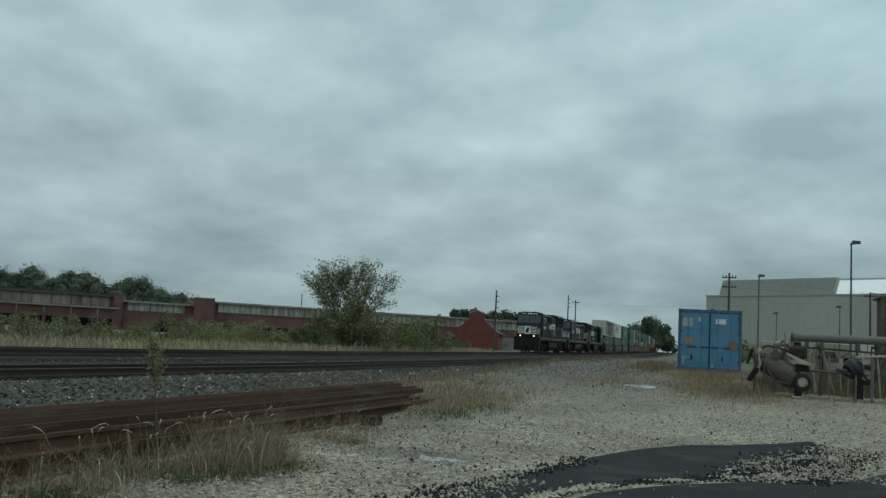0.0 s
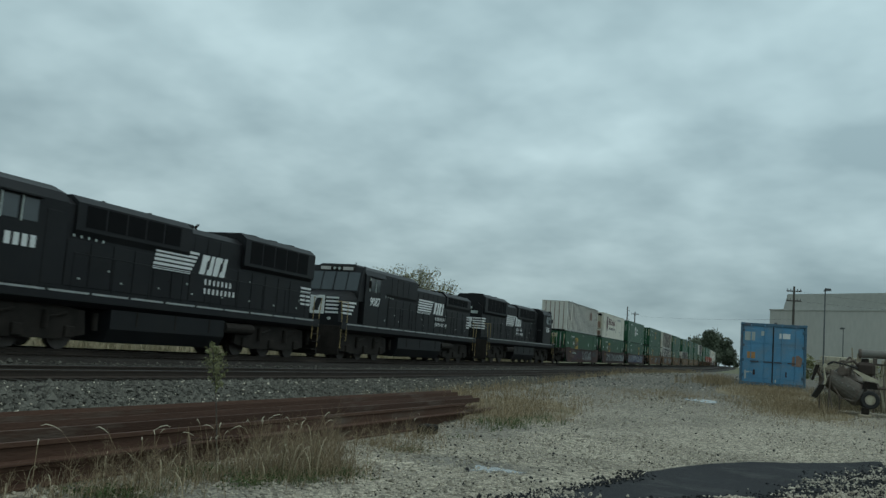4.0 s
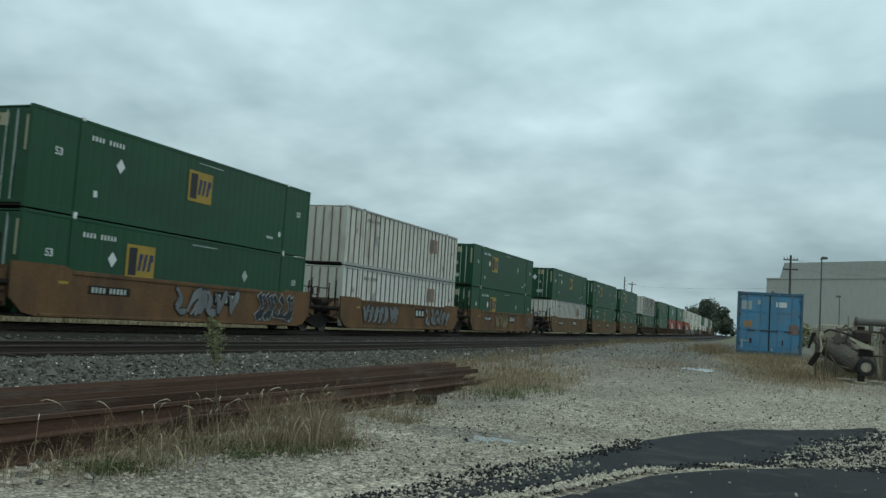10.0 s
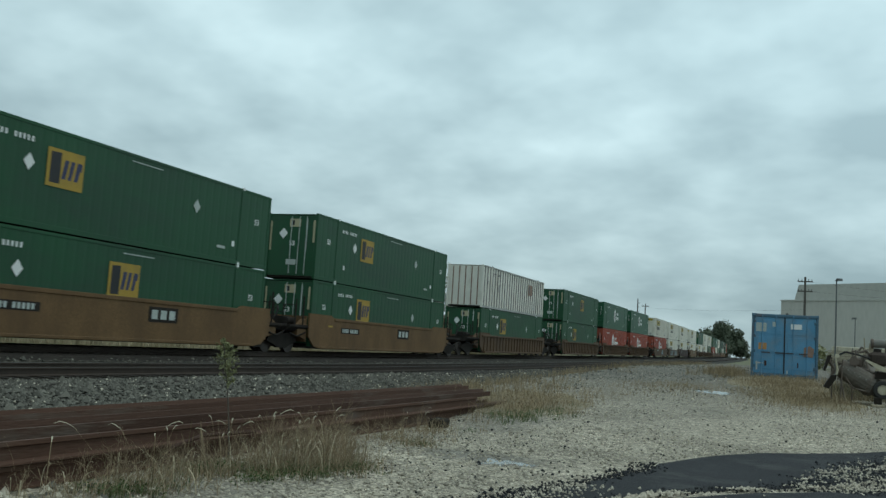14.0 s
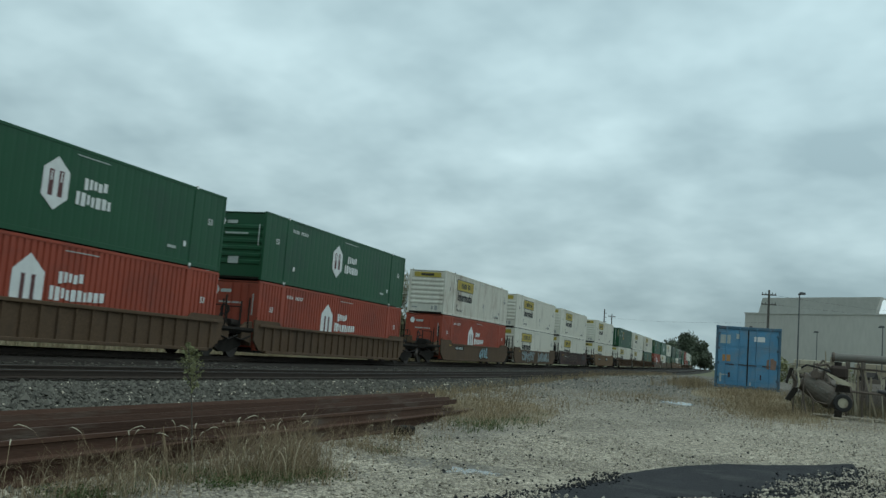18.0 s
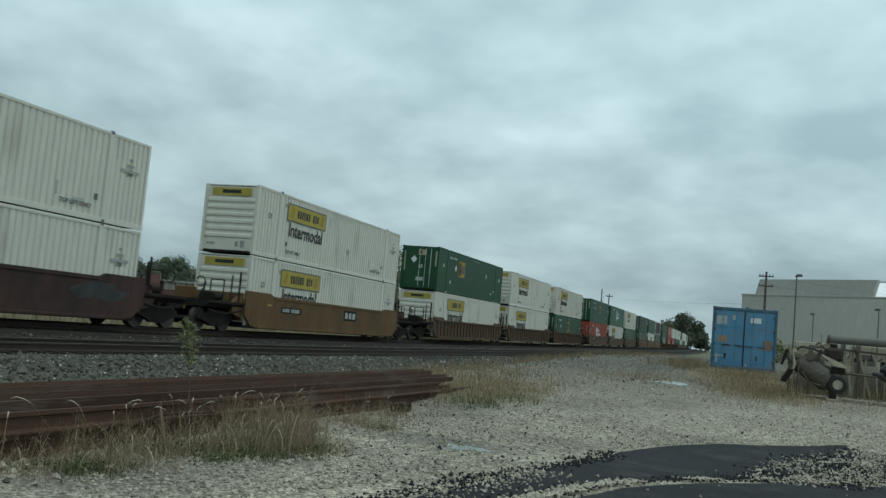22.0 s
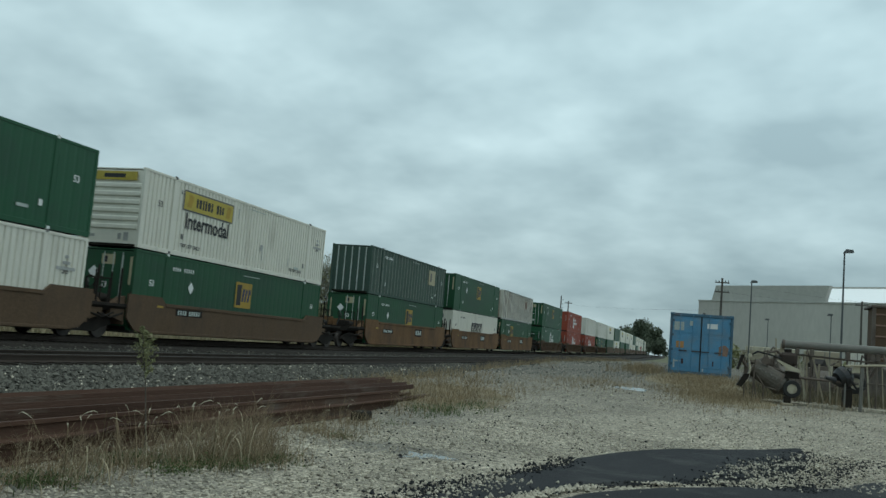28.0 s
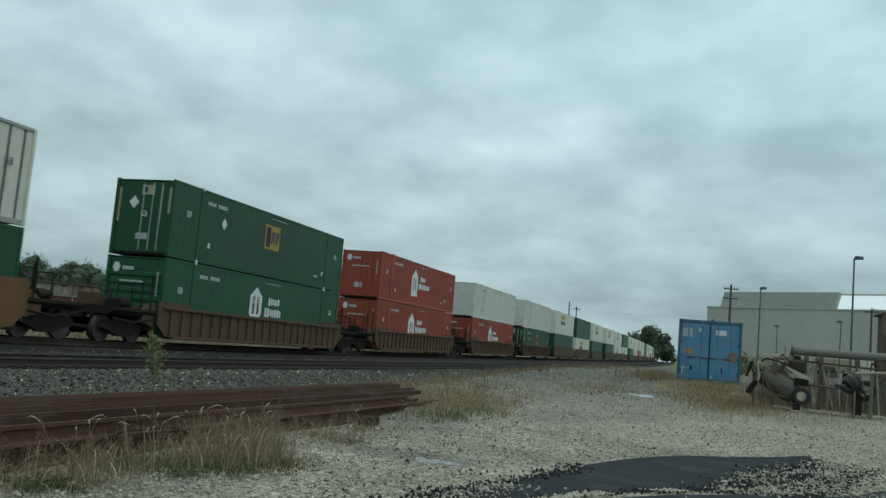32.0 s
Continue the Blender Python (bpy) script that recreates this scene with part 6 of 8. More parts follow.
band("asphalt_patch", patch_left, seam, 5.2, 13.75, 0.022, "fresh black asphalt patch on the gravel", 2.3)
band("asphalt_strip", strip_left, lambda y: seam(min(y, 9.0)) + 3.3, 3.2, 11.6, 0.026, "black asphalt strip at the edge of the gravel", 5.1)
blob("puddle", -2.62, 8.5, 0.16, 0.22, 0.2, 0.006, M["puddle"], "shallow rain puddle on the gravel", 7.7, 0.9)
blob("puddle", -2.44, 8.62, 0.12, 0.2, 0.9, 0.006, M["puddle"], "shallow rain puddle on the gravel", 2.2, 0.9)
blob("puddle", -1.85, 24.3, 0.42, 0.6, 0.0, 0.015, M["puddle"], "pale rain puddle on the gravel", 4.4, 0.3)


# ---- gravel and ballast stones ----
def on_asphalt(x, y):
    return (5.3 < y < 13.7 and patch_left(y) < x < seam(y)) or (3.2 < y < 11.5 and strip_left(y) < x < seam(min(y, 9.0)) + 3.2)


def lay_stones():
    rng = random.Random(21)
    spots = []
    while len(spots) < 26000:
        y = 4.2 + 22 * rng.random() ** 1.8
        x = rng.uniform(-0.62 * y - 1.0, 0.30 * y + 1.5)
        if x < -9.2 or (on_asphalt(x, y) and rng.random() < 0.985) or ((x + 2.6) ** 2 + (y - 8.7) ** 2 < 0.07 and rng.random() < 0.6):
            continue
        if x < -3.0 and y < 8.5 and rng.random() < 0.5:
            continue
        if noise.noise((x * 0.45, y * 0.3, 4.0)) < -0.12 and rng.random() < 0.75:
            continue
        spots.append((x, y, surface(x, y)))
    V, F = stones(rng, spots, 0.012, 0.036)
    scatter("gravel", V, F, M["stone"], "loose pale limestone chips on the lot", "gravel")
    rows = []
    for i in range(1500):  # chips spilled along the joint between the two patches, thin and broken
        y = 5.3 + 4.0 * rng.random()
        if noise.noise((y * 1.3, 3.0, 0)) > -0.12:
            rows.append((seam(y) + 0.03 + rng.gauss(0, 0.045), y))
    for i in range(1500):  # the wedge between patch and strip, strewn with chips in drifts
        y = 9.0 + 4.2 * rng.random() ** 1.1
        x = along(INNER, y) - 0.12 + rng.random() * 0.72 + rng.gauss(0, 0.10)
        if noise.noise((x * 2.6, y * 1.5, 8.0)) > -0.08 or rng.random() < 0.2:
            rows.append((x, y))
    for i in range(350):
        y = rng.uniform(9.2, 11.6)
        rows.append((strip_left(y) + rng.gauss(0.15, 0.3), y))
    for i in range(420):
        y = 5.3 + 2.3 * rng.random()
        rows.append((patch_left(y) + abs(rng.gauss(0.0, 0.2)), y))
    for i in range(60):
        y = rng.uniform(5, 11)
        rows.append((seam(y) + rng.uniform(-0.6, 2.5), y))
    crumbs = []
    for i in range(1300):
        y = 5.0 + 4.8 * rng.random() ** 1.4
        crumbs.append((patch_left(y) + rng.gauss(-0.02, 0.09), y))
    for i in range(500):
        y = rng.uniform(5.0, 9.5)
        crumbs.append((seam(y) + rng.gauss(0.02, 0.08), y))
    for i in range(2400):
        y = 9.0 + 4.4 * rng.random() ** 1.2
        crumbs.append((along(INNER, y) + rng.uniform(-0.1, 0.9) + rng.gauss(0, 0.12), y))
    for i in range(1500):
        y = 6 + 18 * rng.random() ** 1.2
        x = rng.uniform(-0.45 * y, 0.2 * y)
        if not on_asphalt(x, y):
            crumbs.append((x, y))
    W, G = stones(rng, [(x, y, surface(x, y) + (0.024 if on_asphalt(x, y) else 0.004)) for x, y in crumbs], 0.010, 0.032)
    scatter("asphalt_crumbs", W, G, M["asphalt"], "black asphalt crumbs strewn on the gravel", "asphalt crumbs")
    V, F = stones(rng, [(x, y, surface(x, y) + 0.024) for x, y in rows], 0.012, 0.034)
    scatter("gravel_spill", V, F, M["stone"], "pale chips spilled over the black asphalt", "gravel")
    grey, pale = [], []
    for i in range(9000):  # coarser mixed stone at the back of the lot and beside the line
        y = 17 + 48 * rng.random() ** 1.1
        x = rng.uniform(-9.6, 1.2) - bend(y)
        if y + 0.9 * abs(x) < 22 + 7 * rng.random() or noise.noise((x * 0.35, y * 0.2, 2.0)) < -0.25:
            continue
        if -1.9 < x < 1.3 and y > 37.5:
            continue
        (grey if rng.random() < 0.62 else pale).append((x, y, surface(x, y)))
    V, F = stones(rng, grey, 0.022, 0.055)
    scatter("coarse_grey_stone", V, F, M["ballast"], "coarse grey stone strewn over the back of the lot", "gravel")
    V, F = stones(rng, pale, 0.02, 0.05)
    scatter("coarse_pale_stone", V, F, M["stone"], "coarse pale stone strewn over the back of the lot", "gravel")
    spots = []
    while len(spots) < 21000:
        y = 6 + 44 * rng.random() ** 1.5
        x = rng.uniform(-13.6, -10.4)
        spots.append((x, y, ground_z(x, y)))
    V, F = stones(rng, spots, 0.05, 0.125)
    scatter("ballast_stones", V, F, M["ballast"], "grey angular ballast stones beside the track", "ballast")
    spots = []
    while len(spots) < 800:
        y = 6 + 44 * rng.random() ** 1.5
        x = rng.uniform(-13.4, -9.2)
        spots.append((x, y, ground_z(x, y) + 0.03))
    V, F = stones(rng, spots, 0.03, 0.075)
    scatter("pale_ballast", V, F, M["stone"], "pale limestone pieces among the grey ballast", "ballast")
    spots = [(rng.gauss(-17.95, 0.25), 10 + 60 * rng.random() ** 1.4, 0) for _ in range(900)]
    V, F = stones(rng, [(x, y, ground_z(x, y)) for x, y, _ in spots], 0.05, 0.11)
    scatter("ballast_between_tracks", V, F, M["ballast"], "grey ballast stones between the two tracks", "ballast")


lay_stones()


def rubble():
    """Broken lumps of stone and concrete at the near end of the rail pile."""
    rng = random.Random(77)
    first = None
    for i in range(46):
        x, y = rng.gauss(-4.40, 0.24), rng.uniform(4.2, 5.35)
        s = rng.uniform(0.025, 0.075)
        V, F = stones(rng, [(x, y, surface(x, y))], s, s * 1.3)
        o = scatter("rock", V, F, M["stone" if rng.random() < 0.55 else "ballast"], "rough broken lump of stone by the rail pile", "rock", kind="")
        tagged(o, group="rocks by the rail pile")


rubble()


# ---- pile of old rails ----
def rail_pile():
    t = thing("rail_pile", "pile of rusted old rails lying beside the track", "rail pile")
    rng = random.Random(4)
    old = [(u, v * 0.88) for u, v in RAIL]
    g = surface(-5.2, 8.0)
    first = part("rail", prism(B(), old, 0.0, 11.9, "y"), M["rail_pile"], t)
    first.matrix_basis = pose(-4.66, 2.0, g, 0, 0, 0.3)
    lies = (0, 0, 0, 180, 0, 0, 0, 82, 0, 0, 180, 0)
    for layer, z in ((0, 0.0), (1, 0.148)):
        for i in range(12):
            if layer == 0 and i == 0:
                continue
            lie = (0 if layer == 0 or i == 0 else lies[i]) + rng.uniform(-5, 5)
            x = -4.66 - 0.142 * i - (0.0 if i == 0 else 0.02 * layer) + rng.uniform(-0.012, 0.012)
            start = 1.7 + 0.16 * i + rng.uniform(-0.5, 0.6) + (1.9 if layer == 0 and i < 5 else 0.0)
            lift = 0.15 if 150 < lie < 200 else 0.07 if 60 < lie < 110 else 0.0
            share(first, t, pose(x, start, g + z + lift + rng.uniform(0, 0.014 + 0.024 * layer * (i > 0)) - 0.009 * i * layer, rng.uniform(-0.06, 0.06), lie, 0.3 + rng.uniform(-0.5, 0.5) - 0.22 * i))
    for i, lie in ((2, 90), (6, 84)):
        share(first, t, pose(-4.70 - 0.14 * i, 2.4 + 0.3 * i, g + 0.262 + (0.14 if lie == 180 else 0.06 if lie else 0), -0.25, lie, -1.2 + 0.3 * i))
    for y in (3.4, 7.9, 12.2):
        part("timber_bearer", box(B(), -6.5, -4.50, y - 0.11, y + 0.11, g - 0.14, g + 0.012, 0.015), M["tie"], t, "dark timber bearer under the rails")
    part("stub_block", box(B(), -4.50, -4.30, 11.45, 11.75, g - 0.04, g + 0.11, 0.02), M["tie"], t, "short dark block at the pile's end")
    part("bent_bar", bars(B(), [(-4.45, 5.75, g), (-4.52, 6.05, g + 0.16), (-4.56, 6.5, g + 0.22), (-4.56, 7.3, g + 0.2)], 0.016), M["rail_pile"], t, "bent rusty bar against the rails")
    return t


rail_pile()


# ---- grasses ----
def tuft_field(rng, n, where, per, spread):
    out = []
    for _ in range(n):
        x, y = where()
        for _ in range(rng.randint(*per)):
            out.append((x + rng.gauss(0, spread), y + rng.gauss(0, spread)))
    return [(x, y, surface(x, y)) for x, y in out]


def pile_front(rng, y0, y1, off, sd):
    y = rng.uniform(y0, y1)
    return -3.95 + off + rng.gauss(0, sd), y


def curl(rng, x, y, z, h, w, V, F):
    """One broad dead blade that rises and curls over at its tip."""
    a = rng.uniform(0, 6.28)
    dx, dy = math.cos(a), math.sin(a)
    sx, sy = -dy * w, dx * w
    out, up = 0.0, 0.0
    reach = h * rng.uniform(0.3, 1.1)
    k = len(V)
    n = 6
    for i in range(n + 1):
        q = i / n
        out = reach * q * q
        up = h * (1.55 * q - 0.75 * q ** 3) / 0.95
        ww = 0.25 + 0.75 * math.sin(math.pi * min(1.0, 0.15 + 0.8 * q))
        V += [(x + dx * out - sx * ww, y + dy * out - sy * ww, z + up), (x + dx * out + sx * ww, y + dy * out + sy * ww, z + up)]
    for i in range(n):
        F.append((k + 2 * i, k + 2 * i + 1, k + 2 * i + 3, k + 2 * i + 2))


def twig(rng, p, way, length, r, V, F, depth=2):
    """A thin dead stem with side twigs, three-sided."""
    q = p + way * length
    side = way.cross(Vector((0.3, 0.5, 0.8))).normalized()
    other = way.cross(side)
    k = len(V)
    for c, rr in ((p, r), (q, r * 0.6)):
        for o in (side, side * -0.5 + other * 0.87, side * -0.5 - other * 0.87):
            V.append(tuple(c + o * rr))
    for u in range(3):
        v = (u + 1) % 3
        F.append((k + u, k + v, k + 3 + v, k + 3 + u))
    if depth:
        for _ in range(3):
            w = (way + Vector((rng.gauss(0, 0.55), rng.gauss(0, 0.55), rng.gauss(0.1, 0.3)))).normalized()
            twig(rng, p.lerp(q, rng.uniform(0.45, 1.0)), w, length * rng.uniform(0.4, 0.75), r * 0.7, V, F, depth - 1)


def grass():
    rng = random.Random(31)
    V, F = [], []
    # ragged clumps before the rail pile, thick at the foot and thin above
    VS, FS, VT, FT, VH, FH = [], [], [], [], [], []
    heaps = [(-4.05, 5.15, 0.17, 0.8), (-4.3, 5.3, 0.15, 0.6), (-4.35, 5.9, 0.14, 0.6), (-4.1, 6.0, 0.14, 0.6), (-3.85, 6.35, 0.16, 1.0), (-3.72, 6.7, 0.2, 1.4), (-3.68, 7.0, 0.18, 1.5), (-3.85, 7.3, 0.17, 1.2), (-4.05, 6.9, 0.2, 1.1), (-4.15, 7.7, 0.16, 0.7), (-3.72, 9.1, 0.09, 0.4), (-4.2, 9.4, 0.14, 0.5), (-4.3, 10.8, 0.14, 0.5), (-4.35, 4.6, 0.2, 0.5)]
    for hx, hy, r, k in heaps:
        spots = [(hx + 0.05 + rng.gauss(0, r * 1.2), hy + rng.gauss(0, r * 1.25)) for _ in range(int(300 * k))]
        spots = [(a, b, surface(a, b)) for a, b in spots]
        blades(rng, spots, 0.02, 0.12, 0.0024, 1.6, V, F)
        blades(rng, spots[:int(110 * k)], 0.06, 0.16 + 0.17 * k, 0.0018, 1.5, V, F)
        blades(rng, spots[-int(26 * k):], 0.10, 0.16 + 0.2 * k, 0.002, 0.8, VS, FS)
        for a, b, c in spots[:int(20 * k) + 4]:
            curl(rng, a, b, c, rng.uniform(0.07, 0.14 + 0.17 * k), rng.uniform(0.0016, 0.0042), VS, FS)
        for a, b, c in spots[-int(30 * k):]:
            way = Vector((rng.gauss(0, 0.16), rng.gauss(0, 0.16), 1)).normalized()
            twig(rng, Vector((a, b, c - 0.01)), way, rng.uniform(0.09, 0.16 + 0.14 * k), 0.002, VT, FT)
    for hx, hy, sx, sy, n in ((-4.22, 6.25, 0.16, 0.16, 900), (-4.12, 5.02, 0.16, 0.10, 700), (-3.66, 6.0, 0.10, 0.12, 420), (-3.62, 6.55, 0.16, 0.24, 900), (-3.45, 7.0, 0.14, 0.2, 500), (-3.68, 9.1, 0.10, 0.12, 160)):
        pts = [(hx + rng.gauss(0, sx), hy + rng.gauss(0, sy)) for _ in range(n)]
        leaves(rng, [(a, b, surface(a, b) + abs(rng.gauss(0, 0.035))) for a, b in pts], 0.011, VH, FH)
    scatter("low_herbs", VH, FH, M["herb"], "low green herbs creeping over the gravel", "weeds")
    scatter("dead_weed_stems", VT, FT, M["stalk"], "thin brown branching weed stems by the rail pile", "weeds")
    blades(rng, tuft_field(rng, 12, lambda: pile_front(rng, 8.8, 11.5, 0.2, 0.3), (5, 14), 0.07), 0.03, 0.16, 0.003, 0.9, V, F)
    for _ in range(80):
        x, y, r = rng.gauss(-4.6, 0.65), rng.gauss(16.6, 1.7), rng.uniform(0.12, 0.4)
        spots = [(x + rng.gauss(0, r), y + rng.gauss(0, r)) for _ in range(50)]
        blades(rng, [(a, b, surface(a, b)) for a, b in spots], 0.03, rng.uniform(0.12, 0.38), 0.0032, 1.3, V, F)
    for _ in range(44):
        x, y, r = rng.gauss(-6.2, 0.8), rng.gauss(20.0, 3.2), rng.uniform(0.12, 0.4)
        spots = [(x + rng.gauss(0, r), y + rng.gauss(0, r)) for _ in range(40)]
        blades(rng, [(a, b, surface(a, b)) for a, b in spots], 0.04, rng.uniform(0.12, 0.36), 0.005, 0.7, V, F)
    blades(rng, tuft_field(rng, 520, lambda: (rng.gauss(-0.3, 0.75), rng.gauss(31.5, 3.0)), (8, 22), 0.22), 0.03, 0.2, 0.004, 0.9, V, F)
    blades(rng, tuft_field(rng, 460, lambda: (rng.gauss(0.4, 0.75), rng.gauss(24.2, 2.0)), (8, 22), 0.22), 0.03, 0.2, 0.0035, 0.9, V, F)
    blades(rng, tuft_field(rng, 90, lambda: (rng.gauss(-2.3, 0.35), rng.gauss(37.0, 1.5)), (8, 20), 0.14), 0.08, 0.4, 0.007, 0.5, V, F)
    blades(rng, tuft_field(rng, 160, lambda: (rng.gauss(2.6, 1.2), rng.gauss(29.0, 3.0)), (8, 20), 0.16), 0.08, 0.4, 0.006, 0.5, V, F)
    blades(rng, tuft_field(rng, 130, lambda: (rng.gauss(-3.0, 0.6), rng.gauss(25.5, 1.8)), (6, 14), 0.2), 0.03, 0.14, 0.004, 0.6, V, F)

    def verge():
        y = 16 + 60 * rng.random()
        return -8.0 + rng.gauss(0, 0.6) + 0.03 * min(y, 40) - bend(y), y
    blades(rng, tuft_field(rng, 420, verge, (6, 16), 0.2), 0.05, 0.34, 0.005, 0.5, V, F)
    scatter("bleached_grass", VS, FS, M["straw"], "bleached bent grass blades by the rail pile", "grass")
    scatter("dry_grass", V, F, M["dry"], "dry straw-coloured grass tufts at the lot's edges", "grass")
    V, F = [], []
    for hx, hy in ((-4.05, 5.1), (-4.2, 6.3), (-3.6, 6.5), (-3.6, 6.9)):
        blades(rng, tuft_field(rng, 22, lambda: (rng.gauss(hx, 0.14), rng.gauss(hy, 0.2)), (8, 18), 0.06), 0.02, 0.09, 0.003, 1.0, V, F)
    blades(rng, tuft_field(rng, 70, lambda: (rng.gauss(-3.85, 0.25), rng.gauss(14.2, 0.9)), (8, 16), 0.09), 0.03, 0.12, 0.004, 0.6, V, F)
    scatter("green_grass", V, F, M["green"], "short green grass among the dry tufts", "grass")
    # tall stalks with nodding pale seed heads
    V, F, V2, F2 = [], [], [], []
    for i in range(100):
        hx, hy, r, k = rng.choice(heaps)
        x, y = hx + rng.gauss(0, r), hy + rng.gauss(0, r * 1.2)
        if i > 60:
            x, y = rng.gauss(-4.9, 0.6), rng.gauss(16.5, 1.5)
        z = surface(x, y)
        h = rng.uniform(0.18, 0.36) * (1 + 0.25 * k)
        a = rng.uniform(0, 6.28)
        b = rng.uniform(0.08, 0.30)
        lx, ly = math.cos(a) * b * h, math.sin(a) * b * h
        pts = [Vector((x, y, z)), Vector((x + lx, y + ly, z + 0.62 * h)), Vector((x + 2.1 * lx, y + 2.1 * ly, z + h)), Vector((x + 2.5 * lx, y + 2.5 * ly, z + h * 1.06)), Vector((x + 2.9 * lx, y + 2.9 * ly, z + h * 1.09)), Vector((x + 3.2 * lx, y + 3.2 * ly, z + h * 1.06))]
        side = Vector((-math.sin(a), math.cos(a), 0))
        head = rng.random() < 0.6
        for p, q, w, w2, vv, ff in ((0, 1, 0.0022, 0.002, V, F), (1, 2, 0.002, 0.0018, V, F), (2, 3, 0.002, 0.0045, V2, F2), (3, 4, 0.0045, 0.0045, V2, F2), (4, 5, 0.0045, 0.001, V2, F2)):
            if vv is V2 and not head:
                continue
            k = len(vv)
            for c, ww in ((pts[p], w), (pts[q], w2)):
                for o in (side * ww, side * -ww, Vector((0, 0, ww))):
                    vv.append(tuple(c + o))
            for u in range(3):
                v = (u + 1) % 3
                ff.append((k + u, k + v, k + 3 + v, k + 3 + u))
    scatter("grass_stalks", V, F, M["dry"], "tall bent dry grass stalks", "grass")
    scatter("seed_heads", V2, F2, M["seed"], "pale nodding seed heads on dry stalks", "grass")


blob("grass_mat", -0.1, 31.5, 1.7, 5.5, 0.05, 0.02, M["drybed"], "matted dry grass before the blue container", 8.8, 0.35)
blob("grass_mat", 0.6, 24.4, 1.4, 3.0, 0.0, 0.021, M["drybed"], "matted dry grass under the old machine", 3.8, 0.35)
blob("grass_mat", -4.8, 16.8, 1.2, 2.8, 0.15, 0.02, M["drybed"], "matted dry grass behind the rail pile", 1.8, 0.35)
blob("grass_mat", -3.80, 6.8, 0.22, 0.6, 0.07, 0.012, M["drybed"], "matted dead grass along the rail pile", 6.8, 0.3)
grass()


def tall_weed():
    t = thing("tall_weed", "tall green weed with a leafy plume before the rails", "weed")
    x, y = -4.36, 6.62
    z = surface(x, y)
    rng = random.Random(8)
    spine = [Vector((x, y, z - 0.02)), Vector((x - 0.03, y, z + 0.30)), Vector((x - 0.07, y, z + 0.58)), Vector((x - 0.16, y, z + 1.03))]
    part("stem", bars(B(), spine, 0.0055, 5), M["bark"], t)
    pts = []
    bm = B()
    for k in range(26):
        q = k / 25
        p = spine[2].lerp(spine[3], 0.12 + 0.84 * q)
        for _ in range(2):
            a = rng.uniform(0, 6.28)
            reach = 0.105 * math.sin(math.pi * (0.16 + 0.80 * q)) * rng.uniform(0.7, 1.15)
            tip = p + Vector((reach * math.cos(a), reach * math.sin(a), reach * 0.8))
            tube(bm, p, tip, 0.0016, 0.001, n=3)
            for u in range(13):
                c = p.lerp(tip, 0.22 + 0.065 * u)
                pts.append(c + Vector((rng.gauss(0, 0.007), rng.gauss(0, 0.007), rng.gauss(0, 0.008))))
    tagged(part("side_stem", bm, M["leaf_thin"], t), kind="stuff")
    V, F = leaves(rng, pts, 0.014)
    scatter("foliage", V, F, M["leaf_thin"], "pale green leaves", "leaves", parent=t)
    bm = B()
    tube(tube(bm, (x + 0.10, y - 0.45, z - 0.02), (x + 0.02, y - 0.45, z + 0.28), 0.012, 0.01, n=6), (x + 0.02, y - 0.45, z + 0.28), (x + 0.01, y - 0.45, z + 0.32), 0.01, 0.004, n=6)
    s2 = thing("dead_stem", "dark broken dead weed stem before the rails", "weed")
    part("stem", bm, M["stalk"], s2)


tall_weed()


